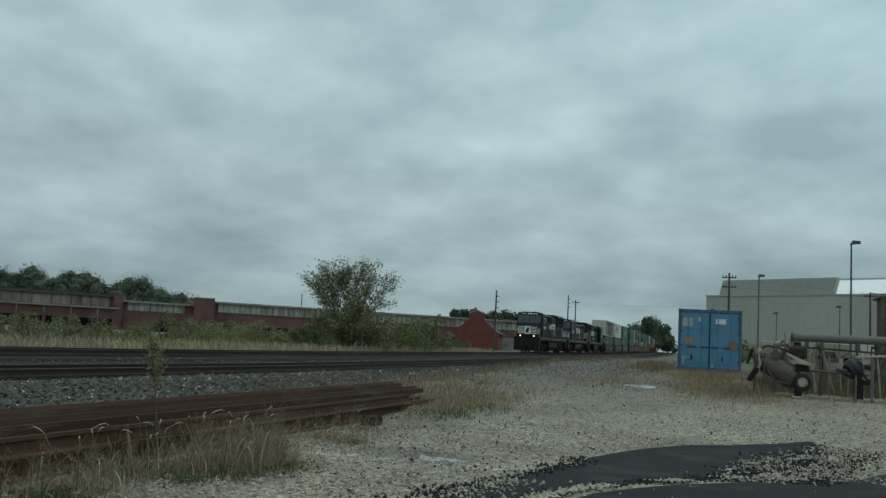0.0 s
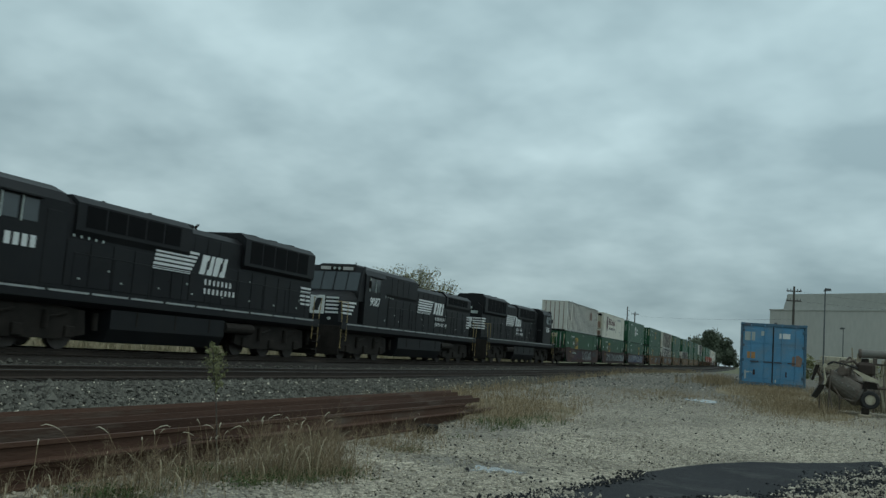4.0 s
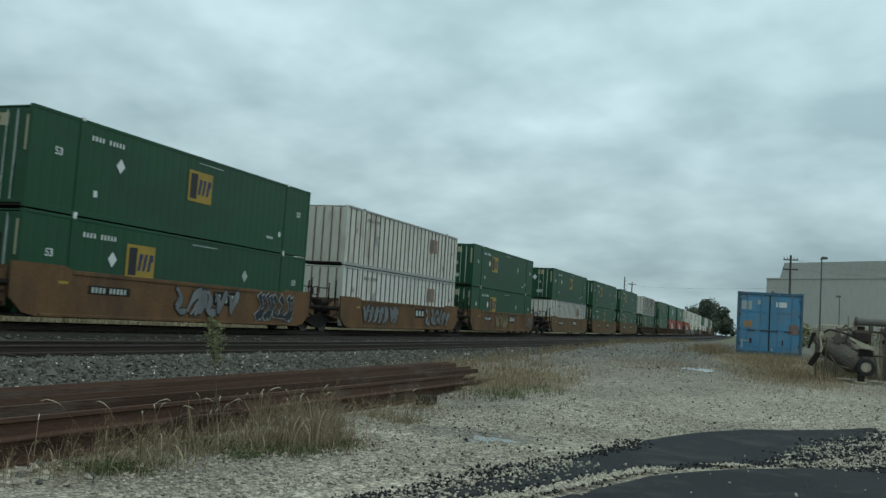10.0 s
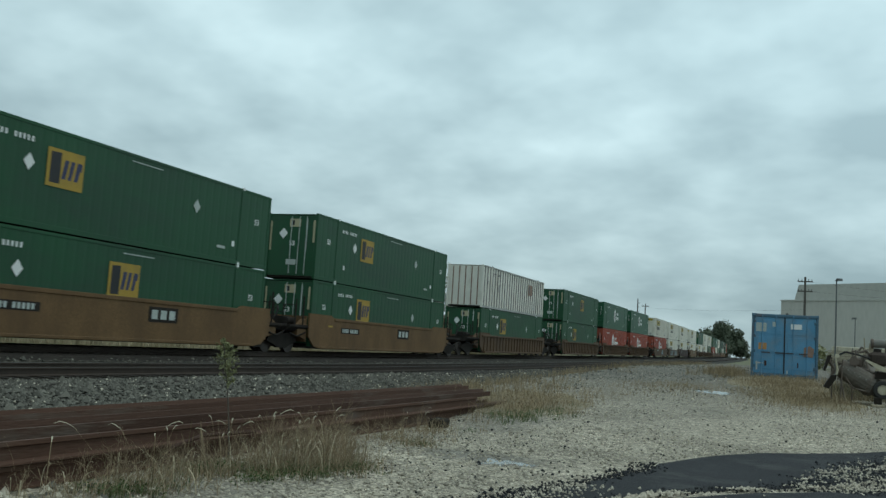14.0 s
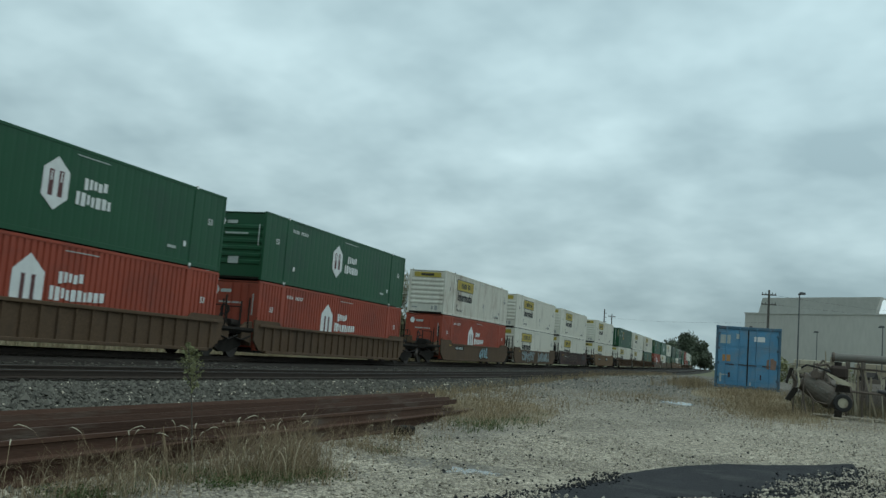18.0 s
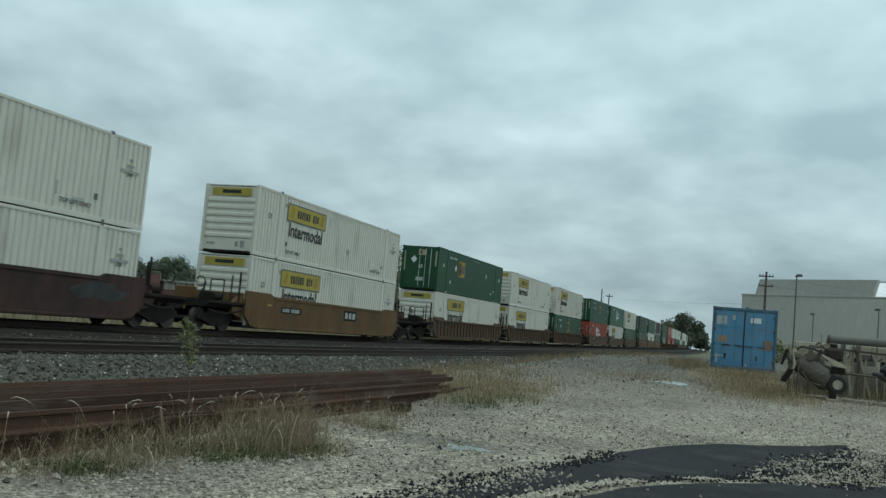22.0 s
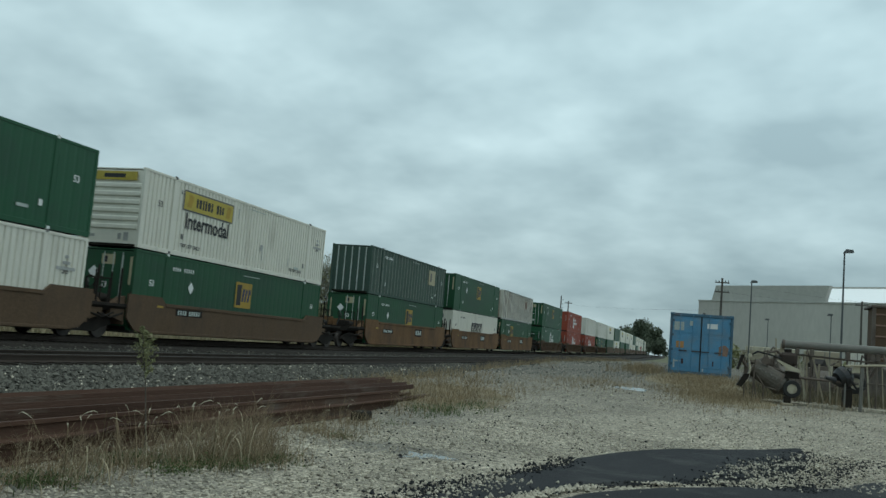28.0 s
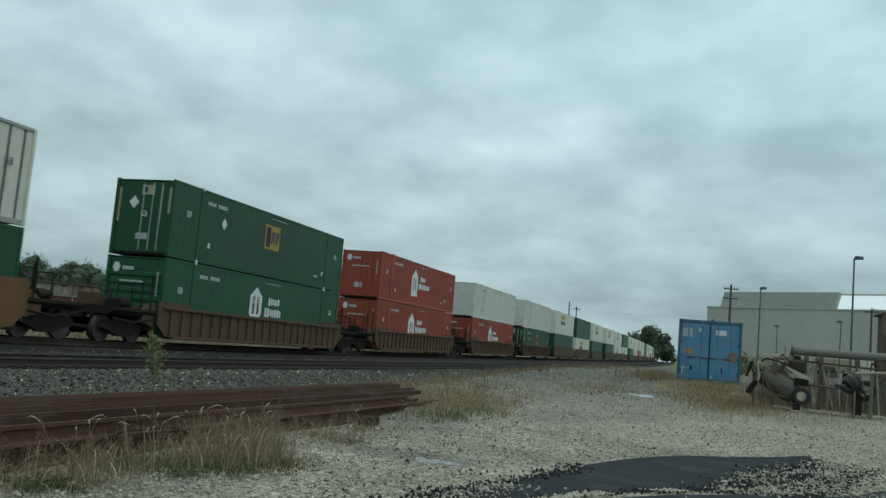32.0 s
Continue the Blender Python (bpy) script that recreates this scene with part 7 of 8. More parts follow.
# ---- blue container ----
def blue_container():
    t = thing("shipping_container", "faded blue steel shipping container with closed end doors", "container", m=pose(-0.30, 38.0, lot_z(38.0) - 0.02, 0.4, 0, 1.6))
    w, h, l = 2.44, 2.44, 6.06
    p, d = M["blue"], M["blue_dark"]
    for sx in (-1, 1):
        x = sx * (w / 2 - 0.02)
        part("side_wall", corrugated(B(), x, 0.12, l - 0.1, 0.14, h - 0.1, 0.28, 0.035, sx), p, t)
        part("bottom_rail", box(B(), min(x, x - sx * 0.08), max(x, x - sx * 0.08), 0.05, l - 0.05, 0.0, 0.15, 0.01), d, t)
        part("top_rail", box(B(), min(x, x - sx * 0.07), max(x, x - sx * 0.07), 0.05, l - 0.05, h - 0.09, h, 0.01), d, t)
        for y in (0.06, l - 0.06):
            part("corner_post", box(B(), min(sx * w / 2, sx * (w / 2 - 0.09)), max(sx * w / 2, sx * (w / 2 - 0.09)), y - 0.06, y + 0.06, 0, h, 0.012), d if y < 1 else p, t)
            part("corner_casting", box(B(), min(sx * (w / 2 + 0.005), sx * (w / 2 - 0.16)), max(sx * (w / 2 + 0.005), sx * (w / 2 - 0.16)), y - 0.085, y + 0.085, h - 0.1, h + 0.01, 0.012), d, t)
    part("roof", box(B(), -w / 2 + 0.05, w / 2 - 0.05, 0.05, l - 0.05, h - 0.06, h - 0.02), p, t)
    part("door_header", box(B(), -w / 2 + 0.09, w / 2 - 0.09, 0.0, 0.11, h - 0.12, h, 0.01), d, t, "dark header over the doors")
    part("door_sill", box(B(), -w / 2 + 0.09, w / 2 - 0.09, 0.0, 0.11, 0.0, 0.14, 0.01), d, t)
    part("rear_wall", box(B(), -w / 2 + 0.09, w / 2 - 0.09, l - 0.06, l - 0.02, 0.12, h - 0.1), p, t)
    for sx in (-1, 1):
        a, b = min(sx * 0.012, sx * (w / 2 - 0.10)), max(sx * 0.012, sx * (w / 2 - 0.10))
        door = part("door", box(B(), a, b, 0.03, 0.08, 0.14, h - 0.12, 0.012), p, t)
        for k in range(3):
            z0 = 0.30 + 0.68 * k
            part("door_panel", box(B(), a + 0.10, b - 0.10, 0.018, 0.03, z0, z0 + 0.56, 0.006), p, door)
        for x in (sx * 0.32, sx * 0.82):
            part("lock_rod", tube(B(), (x, -0.005, 0.06), (x, -0.005, h - 0.05), 0.018, n=8), M["blue"], door)
            part("rod_handle", box(B(), x - 0.02, x + 0.28 * (1 if sx < 0 else -1) + 0.02 if sx < 0 else x + 0.02, -0.03, -0.01, 0.92, 0.96) if sx < 0 else box(B(), x - 0.28, x + 0.02, -0.03, -0.01, 0.92, 0.96), M["steel"], door)
        part("door_gasket", box(B(), sx * 0.012 - 0.012, sx * 0.012 + 0.012, 0.012, 0.03, 0.14, h - 0.12), M["rubber"], door)
        for k in range(4):
            z = 0.35 + 0.58 * k
            part("hinge", box(B(), min(sx * (w / 2 - 0.02), sx * (w / 2 - 0.16)), max(sx * (w / 2 - 0.02), sx * (w / 2 - 0.16)), -0.012, 0.01, z, z + 0.1, 0.006), M["blue_dark"], door)
    part("label_patch", plate(B(), FRONT, (-0.86, 0.012, 1.92), 0.38, 0.34), M["mark_dim"], t, "worn pale label on the door")
    part("label_patch", plate(B(), FRONT, (0.42, 0.012, 1.98), 0.40, 0.2), M["mark"], t, "white label on the door")
    part("sticker", plate(B(), FRONT, (-0.80, 0.012, 1.18), 0.30, 0.26), M["orange_sticker"], t, "faded orange sticker")
    part("rust_patch", shape(B(), FRONT, (0.88, 0.012, 1.05), [(-0.18, -0.2), (0.15, -0.22), (0.2, 0.1), (0.05, 0.22), (-0.17, 0.15)]), M["rib_rust"], t, "rust-brown worn patch")
    part("label_patch", plate(B(), FRONT, (-0.38, 0.012, 2.05), 0.14, 0.18), M["mark_dim"], t)
    for x, z, w2, h2 in ((-1.0, 0.42, 0.06, 0.34), (-0.68, 0.52, 0.08, 0.2), (-0.9, 0.52, 0.3, 0.05), (0.5, 0.5, 0.05, 0.2), (0.12, 0.22, 0.05, 0.12)):
        part("rust_patch", plate(B(), FRONT, (x, 0.011, z), w2, h2), M["car_maroon"] if w2 < 0.1 and z > 0.45 else M["mark_dim"], t)
    return t


blue_container()


# ---- old farm machine, pipe rack and scrap ----
def tyre(parent, c, r, w, label="worn black tyre with a pale hub"):
    bm = B()
    n = 22
    prof = [(-w / 2, r * 0.55), (-w / 2, r * 0.9), (-w / 3, r), (w / 3, r), (w / 2, r * 0.9), (w / 2, r * 0.55)]
    rings = []
    for i in range(n):
        a = 2 * math.pi * i / n
        rings.append([bm.verts.new((c[0] + rr * math.cos(a), c[1] + u, c[2] + rr * math.sin(a))) for u, rr in prof])
    for i in range(n):
        for j in range(len(prof) - 1):
            bm.faces.new((rings[i][j], rings[i][j + 1], rings[(i + 1) % n][j + 1], rings[(i + 1) % n][j]))
    bmesh.ops.recalc_face_normals(bm, faces=bm.faces[:])
    ty = part("tyre", bm, M["rubber"], parent, label)
    part("hub", tube(B(), (c[0], c[1] - w * 0.35, c[2]), (c[0], c[1] + w * 0.35, c[2]), r * 0.56, n=16), M["cream"], ty, "pale dirty wheel hub")


def farm_machine():
    g = lot_z(23.5)
    t = thing("farm_machine", "old grey and rusty towed farm machine with tyres", "machine", m=pose(1.42, 23.6, g + 0.03) @ Matrix.Diagonal((0.88, 0.88, 0.88, 1)))
    mg, mr, dk = M["machine"], M["machine_rust"], M["under"]
    # sloping round hopper with hoops
    tank = part("tank", tube(tube(B(), (-0.42, -0.05, 0.94), (0.36, -0.05, 0.50), 0.24, 0.30, n=20), (0.36, -0.05, 0.50), (0.52, -0.05, 0.42), 0.30, 0.16, n=20), mg, t, "grey sloping round hopper")
    for k in (0.02, 0.9):
        c = Vector((-0.42, -0.05, 0.94)).lerp(Vector((0.36, -0.05, 0.50)), k)
        d = Vector((0.78, 0, -0.44)).normalized() * 0.02
        part("tank_hoop", tube(B(), c - d, c + d, 0.255 + 0.06 * k, n=20), mr, tank)
    for k in range(5):
        c = Vector((-0.36, -0.32, 0.98)).lerp(Vector((0.2, -0.36, 0.68)), k / 4)
        part("tank_stud", box(B(), c.x - 0.02, c.x + 0.02, c.y - 0.01, c.y + 0.06, c.z - 0.05, c.z + 0.0, 0.01), M["pipe"], tank)
    # bent blades at the front end
    part("front_blade", prism(B(), [(-0.84, 0.84), (-0.79, 0.82), (-0.66, 1.18), (-0.64, 1.25), (-0.74, 1.24)], -0.45, 0.05, "y"), dk, t, "dark bent steel blade")
    part("front_blade", prism(B(), [(-0.83, 0.40), (-0.70, 0.36), (-0.53, 0.62), (-0.50, 0.74), (-0.64, 0.72), (-0.74, 0.56)], -0.45, 0.05, "y"), dk, t, "dark bent steel blade")
    part("blade_holder", bars(B(), [(-0.70, -0.2, 1.1), (-0.56, -0.2, 0.9), (-0.64, -0.2, 0.66)], 0.05), mr, t)
    part("blade_link", bars(B(), [(-0.55, -0.3, 1.22), (-0.48, -0.3, 0.85), (-0.58, -0.3, 0.5)], 0.028), M["cream"], t, "pale worn link arm")
    part("coupling", tube(B(), (-0.50, -0.35, 1.24), (-0.50, -0.2, 1.24), 0.055, n=10), M["cream"], t)
    for a, b in (((-0.36, -0.3, 1.15), (-0.42, -0.35, -0.02)), ((-0.40, -0.3, 0.6), (-0.28, -0.35, -0.02)), ((-0.62, 0.2, 1.2), (-0.60, 0.25, -0.02))):
        part("stand_leg", bars(B(), [a, b], 0.02), mr, t)
    # wheels and axle
    tyre(t, (0.60, -0.32, 0.42), 0.235, 0.18)
    tyre(t, (0.60, 0.9, 0.42), 0.235, 0.18)
    part("axle", bars(B(), [(0.6, -0.3, 0.42), (0.6, 0.9, 0.42)], 0.05), mr, t)
    part("wheel_block", box(B(), 0.40, 0.58, -0.42, -0.2, -0.02, 0.22, 0.02), M["tie"], t, "dark wooden block under the axle")
    part("wheel_block", box(B(), 0.32, 0.64, -0.45, -0.15, -0.04, 0.04, 0.02), M["timber"], t)
    # frame, engine and levers
    part("frame_rail", bars(B(), [(-0.55, 0.05, 1.08), (0.1, 0.05, 0.95), (0.75, 0.05, 0.74), (2.3, 0.05, 0.70)], 0.04), mr, t, "rusty frame rail")
    part("frame_rail", bars(B(), [(-0.55, 0.5, 1.08), (0.1, 0.5, 0.95), (0.75, 0.5, 0.74), (2.3, 0.5, 0.70)], 0.04), mr, t)
    part("cross_brace", bars(B(), [(0.1, 0.05, 0.95), (0.1, 0.5, 0.95)], 0.035), mr, t)
    part("fender", prism(B(), [(0.40, 0.70), (0.78, 0.70), (0.76, 0.86), (0.46, 0.90)], -0.3, 0.3, "y"), dk, t, "dark seat box over the wheel")
    en = part("engine_block", box(B(), 0.28, 0.74, -0.05, 0.45, 1.02, 1.40, 0.08), M["machine_dark"], t, "grimy brown engine block")
    part("engine_cap", tube(B(), (0.5, 0.2, 1.38), (0.5, 0.2, 1.50), 0.10, n=12), dk, en)
    part("exhaust_pipe", bars(B(), [(0.35, 0.1, 1.3), (0.2, 0.0, 1.42), (0.02, 0.0, 1.36)], 0.035), mr, en)
    part("lever", prism(B(), [(0.17, 1.16), (0.22, 1.18), (0.84, 0.92), (0.84, 0.86), (0.5, 0.92)], -0.42, -0.36, "y"), M["cream"], t, "pale lever arm")
    part("lever", bars(B(), [(-0.05, -0.2, 0.95), (-0.05, -0.2, 1.42)], 0.022), mr, t)
    part("hose", bars(B(), [(-0.52, -0.1, 1.22), (-0.3, -0.15, 1.36), (0.0, -0.2, 1.30), (0.3, -0.1, 1.22)], 0.028), M["rubber"], t)
    part("chain", bars(B(), [(-0.3, -0.35, 0.7), (-0.1, -0.38, 0.42), (0.2, -0.38, 0.36)], 0.018), mr, t)
    part("gear_box", box(B(), -0.18, 0.12, 0.1, 0.4, 0.98, 1.22, 0.04), mr, t)
    part("pulley", tube(B(), (-0.1, -0.28, 1.12), (-0.1, -0.22, 1.12), 0.11, n=16), mr, t)
    return t


farm_machine()


def pipe_rack():
    g = lot_z(24.5)
    t = thing("pipe_rack", "rusty steel rack carrying a long grey pipe", "rack", m=pose(1.75, 24.6, g) @ Matrix.Diagonal((0.88, 0.88, 0.88, 1)))
    mr = M["machine_rust"]
    pp = part("pipe", tube(B(), (0.08, 0, 1.66), (9.0, 0.3, 1.70), 0.118, n=18), M["pipe"], t, "long grey steel pipe")
    part("pipe_flange", tube(B(), (0.04, 0, 1.66), (0.10, 0, 1.66), 0.135, n=18), M["machine_rust"], pp, "dark rim at the pipe's end")
    # black disc painted as the shade within the hollow pipe end
    part("pipe_mouth", tube(B(), (0.03, 0, 1.66), (0.045, 0, 1.66), 0.10, n=18), M["rubber"], pp)
    for x, z in ((-0.42, 1.42), (0.45, 1.40), (0.84, 1.38), (1.78, 1.34), (2.55, 1.38), (3.4, 1.4), (4.6, 1.4)):
        part("post", bars(B(), [(x, 0.1, -0.03), (x, 0.1, z)], 0.026), mr, t)
        if x > 0:
            part("saddle", box(B(), x - 0.05, x + 0.05, -0.12, 0.14, z - 0.02, 1.56, 0.01), mr, t)
    part("cross_rail", bars(B(), [(-0.45, 0.1, 1.42), (2.2, 0.1, 1.33), (6.0, 0.1, 1.36)], 0.032), mr, t, "dark rusty top rail")
    part("cross_rail", bars(B(), [(0.45, 0.1, 0.72), (6.0, 0.1, 0.75)], 0.022), mr, t)
    return t


pipe_rack()


def leaning_boards():
    """Pale boards and stakes that lean on the rack."""
    rng = random.Random(5)
    rows = [(0.52, 1.14, 0.74, 0.66, 0.05), (0.86, 1.34, 1.22, 0.66, 0.045), (1.42, 1.34, 1.52, 1.16, 0.06), (0.38, 1.46, 0.46, 1.14, 0.09), (-0.15, 1.80, -0.13, 1.34, 0.035), (0.0, 1.66, -0.02, 1.36, 0.10)]
    rows += [(x, rng.uniform(1.15, 1.5), x + rng.uniform(-0.12, 0.12), 0.02, rng.uniform(0.025, 0.05)) for x in (0.62, 0.7, 1.05, 1.3, 1.6, 2.0, 2.3, 2.7, 3.1)]
    for i, (x0, z0, x1, z1, w) in enumerate(rows):
        t = thing("board", "pale weathered board leaning on the pipe rack", "board", "boards on the rack", m=pose(1.75, 24.6 + (0.22 if i > 5 else -0.02 * i), lot_z(24.5)) @ Matrix.Diagonal((0.88, 0.88, 0.88, 1)))
        if z1 > 0.1:
            z1 = 0.0 if i < 2 else z1
        part("plank", prism(B(), [(x0, z0), (x0 + w, z0 + 0.01), (x1 + w, z1), (x1, z1)], 0.15 if i < 6 else 0.0, 0.19 if i < 6 else 0.03, "y"), M["timber" if i % 3 else "cream"], t)


leaning_boards()


def drum_stand():
    g = lot_z(24.0)
    t = thing("drum_stand", "black plastic drum mounted on a steel stand", "drum", m=pose(3.12, 23.7, g) @ Matrix.Diagonal((0.88, 0.88, 0.88, 1)))
    part("drum", tube(tube(tube(B(), (-0.16, 0, 0.78), (-0.04, 0.06, 0.84), 0.20, 0.29, n=20), (-0.04, 0.06, 0.84), (0.08, 0.1, 0.90), 0.29, n=20), (0.08, 0.1, 0.90), (0.18, 0.14, 0.94), 0.29, 0.18, n=20), M["black_drum"], t)
    part("drum_spout", tube(B(), (-0.20, -0.02, 0.76), (-0.46, -0.06, 0.82), 0.11, 0.045, n=12), M["black_drum"], t)
    part("stand", prism(B(), [(-0.02, -0.03), (0.24, -0.03), (0.22, 0.55), (0.02, 0.55)], -0.05, 0.25, "y"), M["under"], t, "dark steel stand")
    tyre(t, (0.36, 0.5, 0.72), 0.28, 0.14, "old black tyre behind the drum")
    for x in (0.02, 0.40, 0.44):
        part("pale_post", bars(B(), [(x, -0.12, -0.03), (x + 0.02, -0.12, 1.16)], 0.028), M["pipe"], t, "pale pipe post")
    part("cross_bar", bars(B(), [(0.02, -0.12, 1.18), (0.9, -0.12, 1.26), (2.4, -0.12, 1.3)], 0.035), M["cream"], t, "pale cross bar")
    part("bracket", prism(B(), [(0.18, 1.0), (0.42, 1.02), (0.40, 1.2), (0.24, 1.22)], -0.1, 0.02, "y"), M["cream"], t)
    part("hose", bars(B(), [(0.1, -0.1, 0.95), (0.2, -0.2, 0.75), (0.3, -0.15, 0.6), (0.55, 0.0, 0.62)], 0.03), M["rubber"], t)
    return t


drum_stand()


def slab_patch():
    t = thing("concrete_slab", "pale broken concrete slab under the machinery", "slab", m=pose(2.6, 24.6, lot_z(24.5)))
    part("slab_body", prism(B(), [(-1.3, -0.9), (1.6, -1.0), (4.5, -0.8), (4.4, 1.2), (0.2, 1.0), (-1.2, 0.6)], -0.05, 0.045, "z"), M["gravel"], t)


slab_patch()


def scrap_heap():
    rng = random.Random(17)
    for i in range(16):
        x, y = 2.2 + rng.uniform(0, 7.5), 30 + rng.uniform(0, 10)
        g = lot_z(y)
        t = thing("scrap_part", "rusty bent scrap machinery part on the lot", "scrap", "scrap machinery parts", m=pose(x, y, g, 0, 0, rng.uniform(0, 180)))
        w, h = rng.uniform(0.4, 1.0), rng.uniform(0.4, 1.15)
        part("scrap_body", prism(B(), [(-w, -0.03), (w, -0.03), (w * rng.uniform(0.5, 1), h * 0.7), (w * 0.2, h), (-w * rng.uniform(0.3, 0.9), h * 0.8)], -0.25, 0.25, "y"), M[rng.choice(("machine", "machine_rust", "under"))], t)
        part("scrap_bar", bars(B(), [(-w, 0.3, 0), (rng.uniform(-w, w), 0.35, h * 1.3), (w, 0.3, h * 0.6)], 0.035), M["machine_rust"], t)
    t = thing("rusty_bin", "tall brown rusted steel bin with corner posts", "bin", m=pose(5.62, 36.0, lot_z(36.0)) @ Matrix.Diagonal((1.0, 1.0, 0.88, 1)))
    part("bin_wall", box(B(), 0.1, 2.6, 0, 1.6, 1.2, 3.45), M["car_brown"], t)
    for x in (0.0, 0.75, 1.5, 2.55):
        part("corner_post", box(B(), x, x + 0.12, -0.05, 0.07, -0.03, 3.55, 0.01), M["machine_rust"], t)
    for k in range(5):
        part("bin_rib", box(B(), 0.12, 2.55, -0.03, 0.0, 1.35 + 0.45 * k, 1.41 + 0.45 * k), M["rib_rust"], t)
    part("bin_rim", box(B(), -0.05, 2.7, -0.08, 1.65, 3.45, 3.55, 0.02), M["machine_rust"], t)
    part("bin_foot", prism(B(), [(-0.9, -0.03), (2.6, -0.03), (2.6, 1.2), (0.2, 1.2), (-0.5, 0.9)], 0.1, 1.5, "y"), M["machine_rust"], t, "sloping rusty base")


scrap_heap()


def yard_brush():
    """Dead brown brush that stands behind the machinery."""
    rng = random.Random(61)
    V, F = [], []
    for _ in range(420):
        x, y = rng.uniform(1.3, 8.5), rng.uniform(26.0, 31.0)
        way = Vector((rng.gauss(0, 0.18), rng.gauss(0, 0.18), 1)).normalized()
        twig(rng, Vector((x, y, surface(x, y) - 0.02)), way, rng.uniform(0.25, 0.62), 0.006, V, F)
    scatter("dead_brush", V, F, M["machine_rust"], "dead brown brush behind the old machinery", "brush")
    V, F = [], []
    for _ in range(1500):
        x, y = rng.uniform(1.2, 9.0), rng.uniform(24.6, 31.0)
        blades(rng, [(x + rng.gauss(0, 0.2), y + rng.gauss(0, 0.2), surface(x, y)) for _ in range(8)], 0.08, 0.42, 0.005, 0.6, V, F)
    scatter("yard_weeds", V, F, M["dark_weed"], "dull dark weeds under and behind the machinery", "weeds")
    for k in range(9):
        x, y = 2.0 + 0.75 * k + rng.uniform(-0.2, 0.2), 27.0 + rng.uniform(-0.4, 1.5)
        t = thing("stake", "weathered upright stake among the scrap", "stake", "stakes among the scrap", m=pose(x, y, surface(x, y), 0, rng.uniform(-6, 6), 0))
        part("stake_shaft", box(B(), -0.035, 0.035, -0.03, 0.03, -0.03, rng.uniform(0.9, 1.6), 0.008), M[rng.choice(("timber", "cream", "machine_rust", "machine_dark"))], t)
    for k in range(7):
        x, y = 2.2 + 0.95 * k, 28.6 + rng.uniform(-0.6, 0.9)
        t = thing("scrap_part", "rusty bent scrap machinery part on the lot", "scrap", "scrap machinery parts", m=pose(x, y, surface(x, y), 0, 0, rng.uniform(0, 180)))
        h, w = rng.uniform(0.5, 1.0), rng.uniform(0.25, 0.55)
        part("scrap_body", prism(B(), [(-w, -0.03), (w, -0.03), (w * 0.8, h * 0.6), (w * 0.1, h), (-w * 0.7, h * 0.75)], -0.2, 0.2, "y"), M[rng.choice(("machine_dark", "machine_rust", "machine"))], t)
        part("scrap_wheel", tube(B(), (w * 0.6, -0.3, 0.3), (w * 0.6, -0.22, 0.3), 0.28, n=16), M["machine_rust"], t)
        part("scrap_bar", bars(B(), [(-w, 0.22, 0), (0.0, 0.25, h * 1.4), (w, 0.22, h * 0.5)], 0.03), M["machine_rust"], t)


yard_brush()


# ---- yard behind: trailers, pallets ----
def trailer(x, y, l, h, paint):
    t = thing("parked_trailer", "pale parked box trailer in the yard", "trailer", "parked trailers", m=pose(x, y, ground_z(x, y)))
    part("box_body", box(B(), 0, l, 0, 2.5, 1.0, 1.0 + h, 0.05), M[paint], t)
    for u in (0.6, l - 1.2):
        tyre(t, (u + 0.3, 0.15, 0.5), 0.5, 0.3)
        tyre(t, (u + 0.3, 2.3, 0.5), 0.5, 0.3)
    part("chassis", box(B(), 0.1, l - 0.1, 0.9, 1.6, 0.7, 1.0), M["under"], t)
    for k in range(int(l / 1.2)):
        part("side_post", box(B(), 0.4 + 1.2 * k, 0.46 + 1.2 * k, -0.02, 0.0, 1.05, 0.95 + h), M["rib"], t)


for x, y, l, h, p in ((3.3, 88, 4.2, 1.2, "cream"), (8.8, 92, 3.0, 1.3, "timber"), (12.5, 90, 5.0, 1.4, "white_dirty"), (19.0, 95, 6.0, 1.5, "cream")):
    trailer(x, y, l, h, p)


def pallets(x, y, n):
    t = thing("pallet_stack", "stack of pale wooden pallets", "pallets", "pallet stacks", m=pose(x, y, ground_z(x, y)))
    for k in range(n):
        part("pallet", box(box(B(), 0, 1.6, 0, 1.2, 0.17 * k, 0.17 * k + 0.03), 0, 1.6, 0.05, 1.15, 0.17 * k + 0.10, 0.17 * k + 0.14), M["timber"], t)


pallets(2.2, 66, 9)
pallets(4.6, 70, 7)
pallets(7.0, 72, 8)


# ---- poles and lamps ----
def utility_pole(x, y, top, arms, seed=0):
    g = ground_z(x, y)
    t = thing("utility_pole", "weathered wooden utility pole with crossarms" if arms else "weathered wooden utility pole with insulators", "pole", "utility poles", m=pose(x, y, g))
    h = top - g
    part("pole_shaft", tube(B(), (0, 0, -0.3), (0, 0, h), 0.17, 0.11, n=10), M["pole"], t)
    for k in range(arms):
        a = part("crossarm", box(B(), -0.8, 0.8, -0.07, 0.05, h - 0.6 - 1.1 * k, h - 0.47 - 1.1 * k), M["pole"], t)
        for u in (-0.7, -0.35, 0.35, 0.7):
            part("insulator", tube(B(), (u, 0, h - 0.47 - 1.1 * k), (u, 0, h - 0.25 - 1.1 * k), 0.05, 0.03, n=8), M["galv"], a)
    if not arms:
        for k in range(3):
            part("insulator", bars(B(), [(0.1, 0, h - 0.9 - 0.9 * k), (0.5, 0, h - 0.85 - 0.9 * k)], 0.06), M["galv"], t)


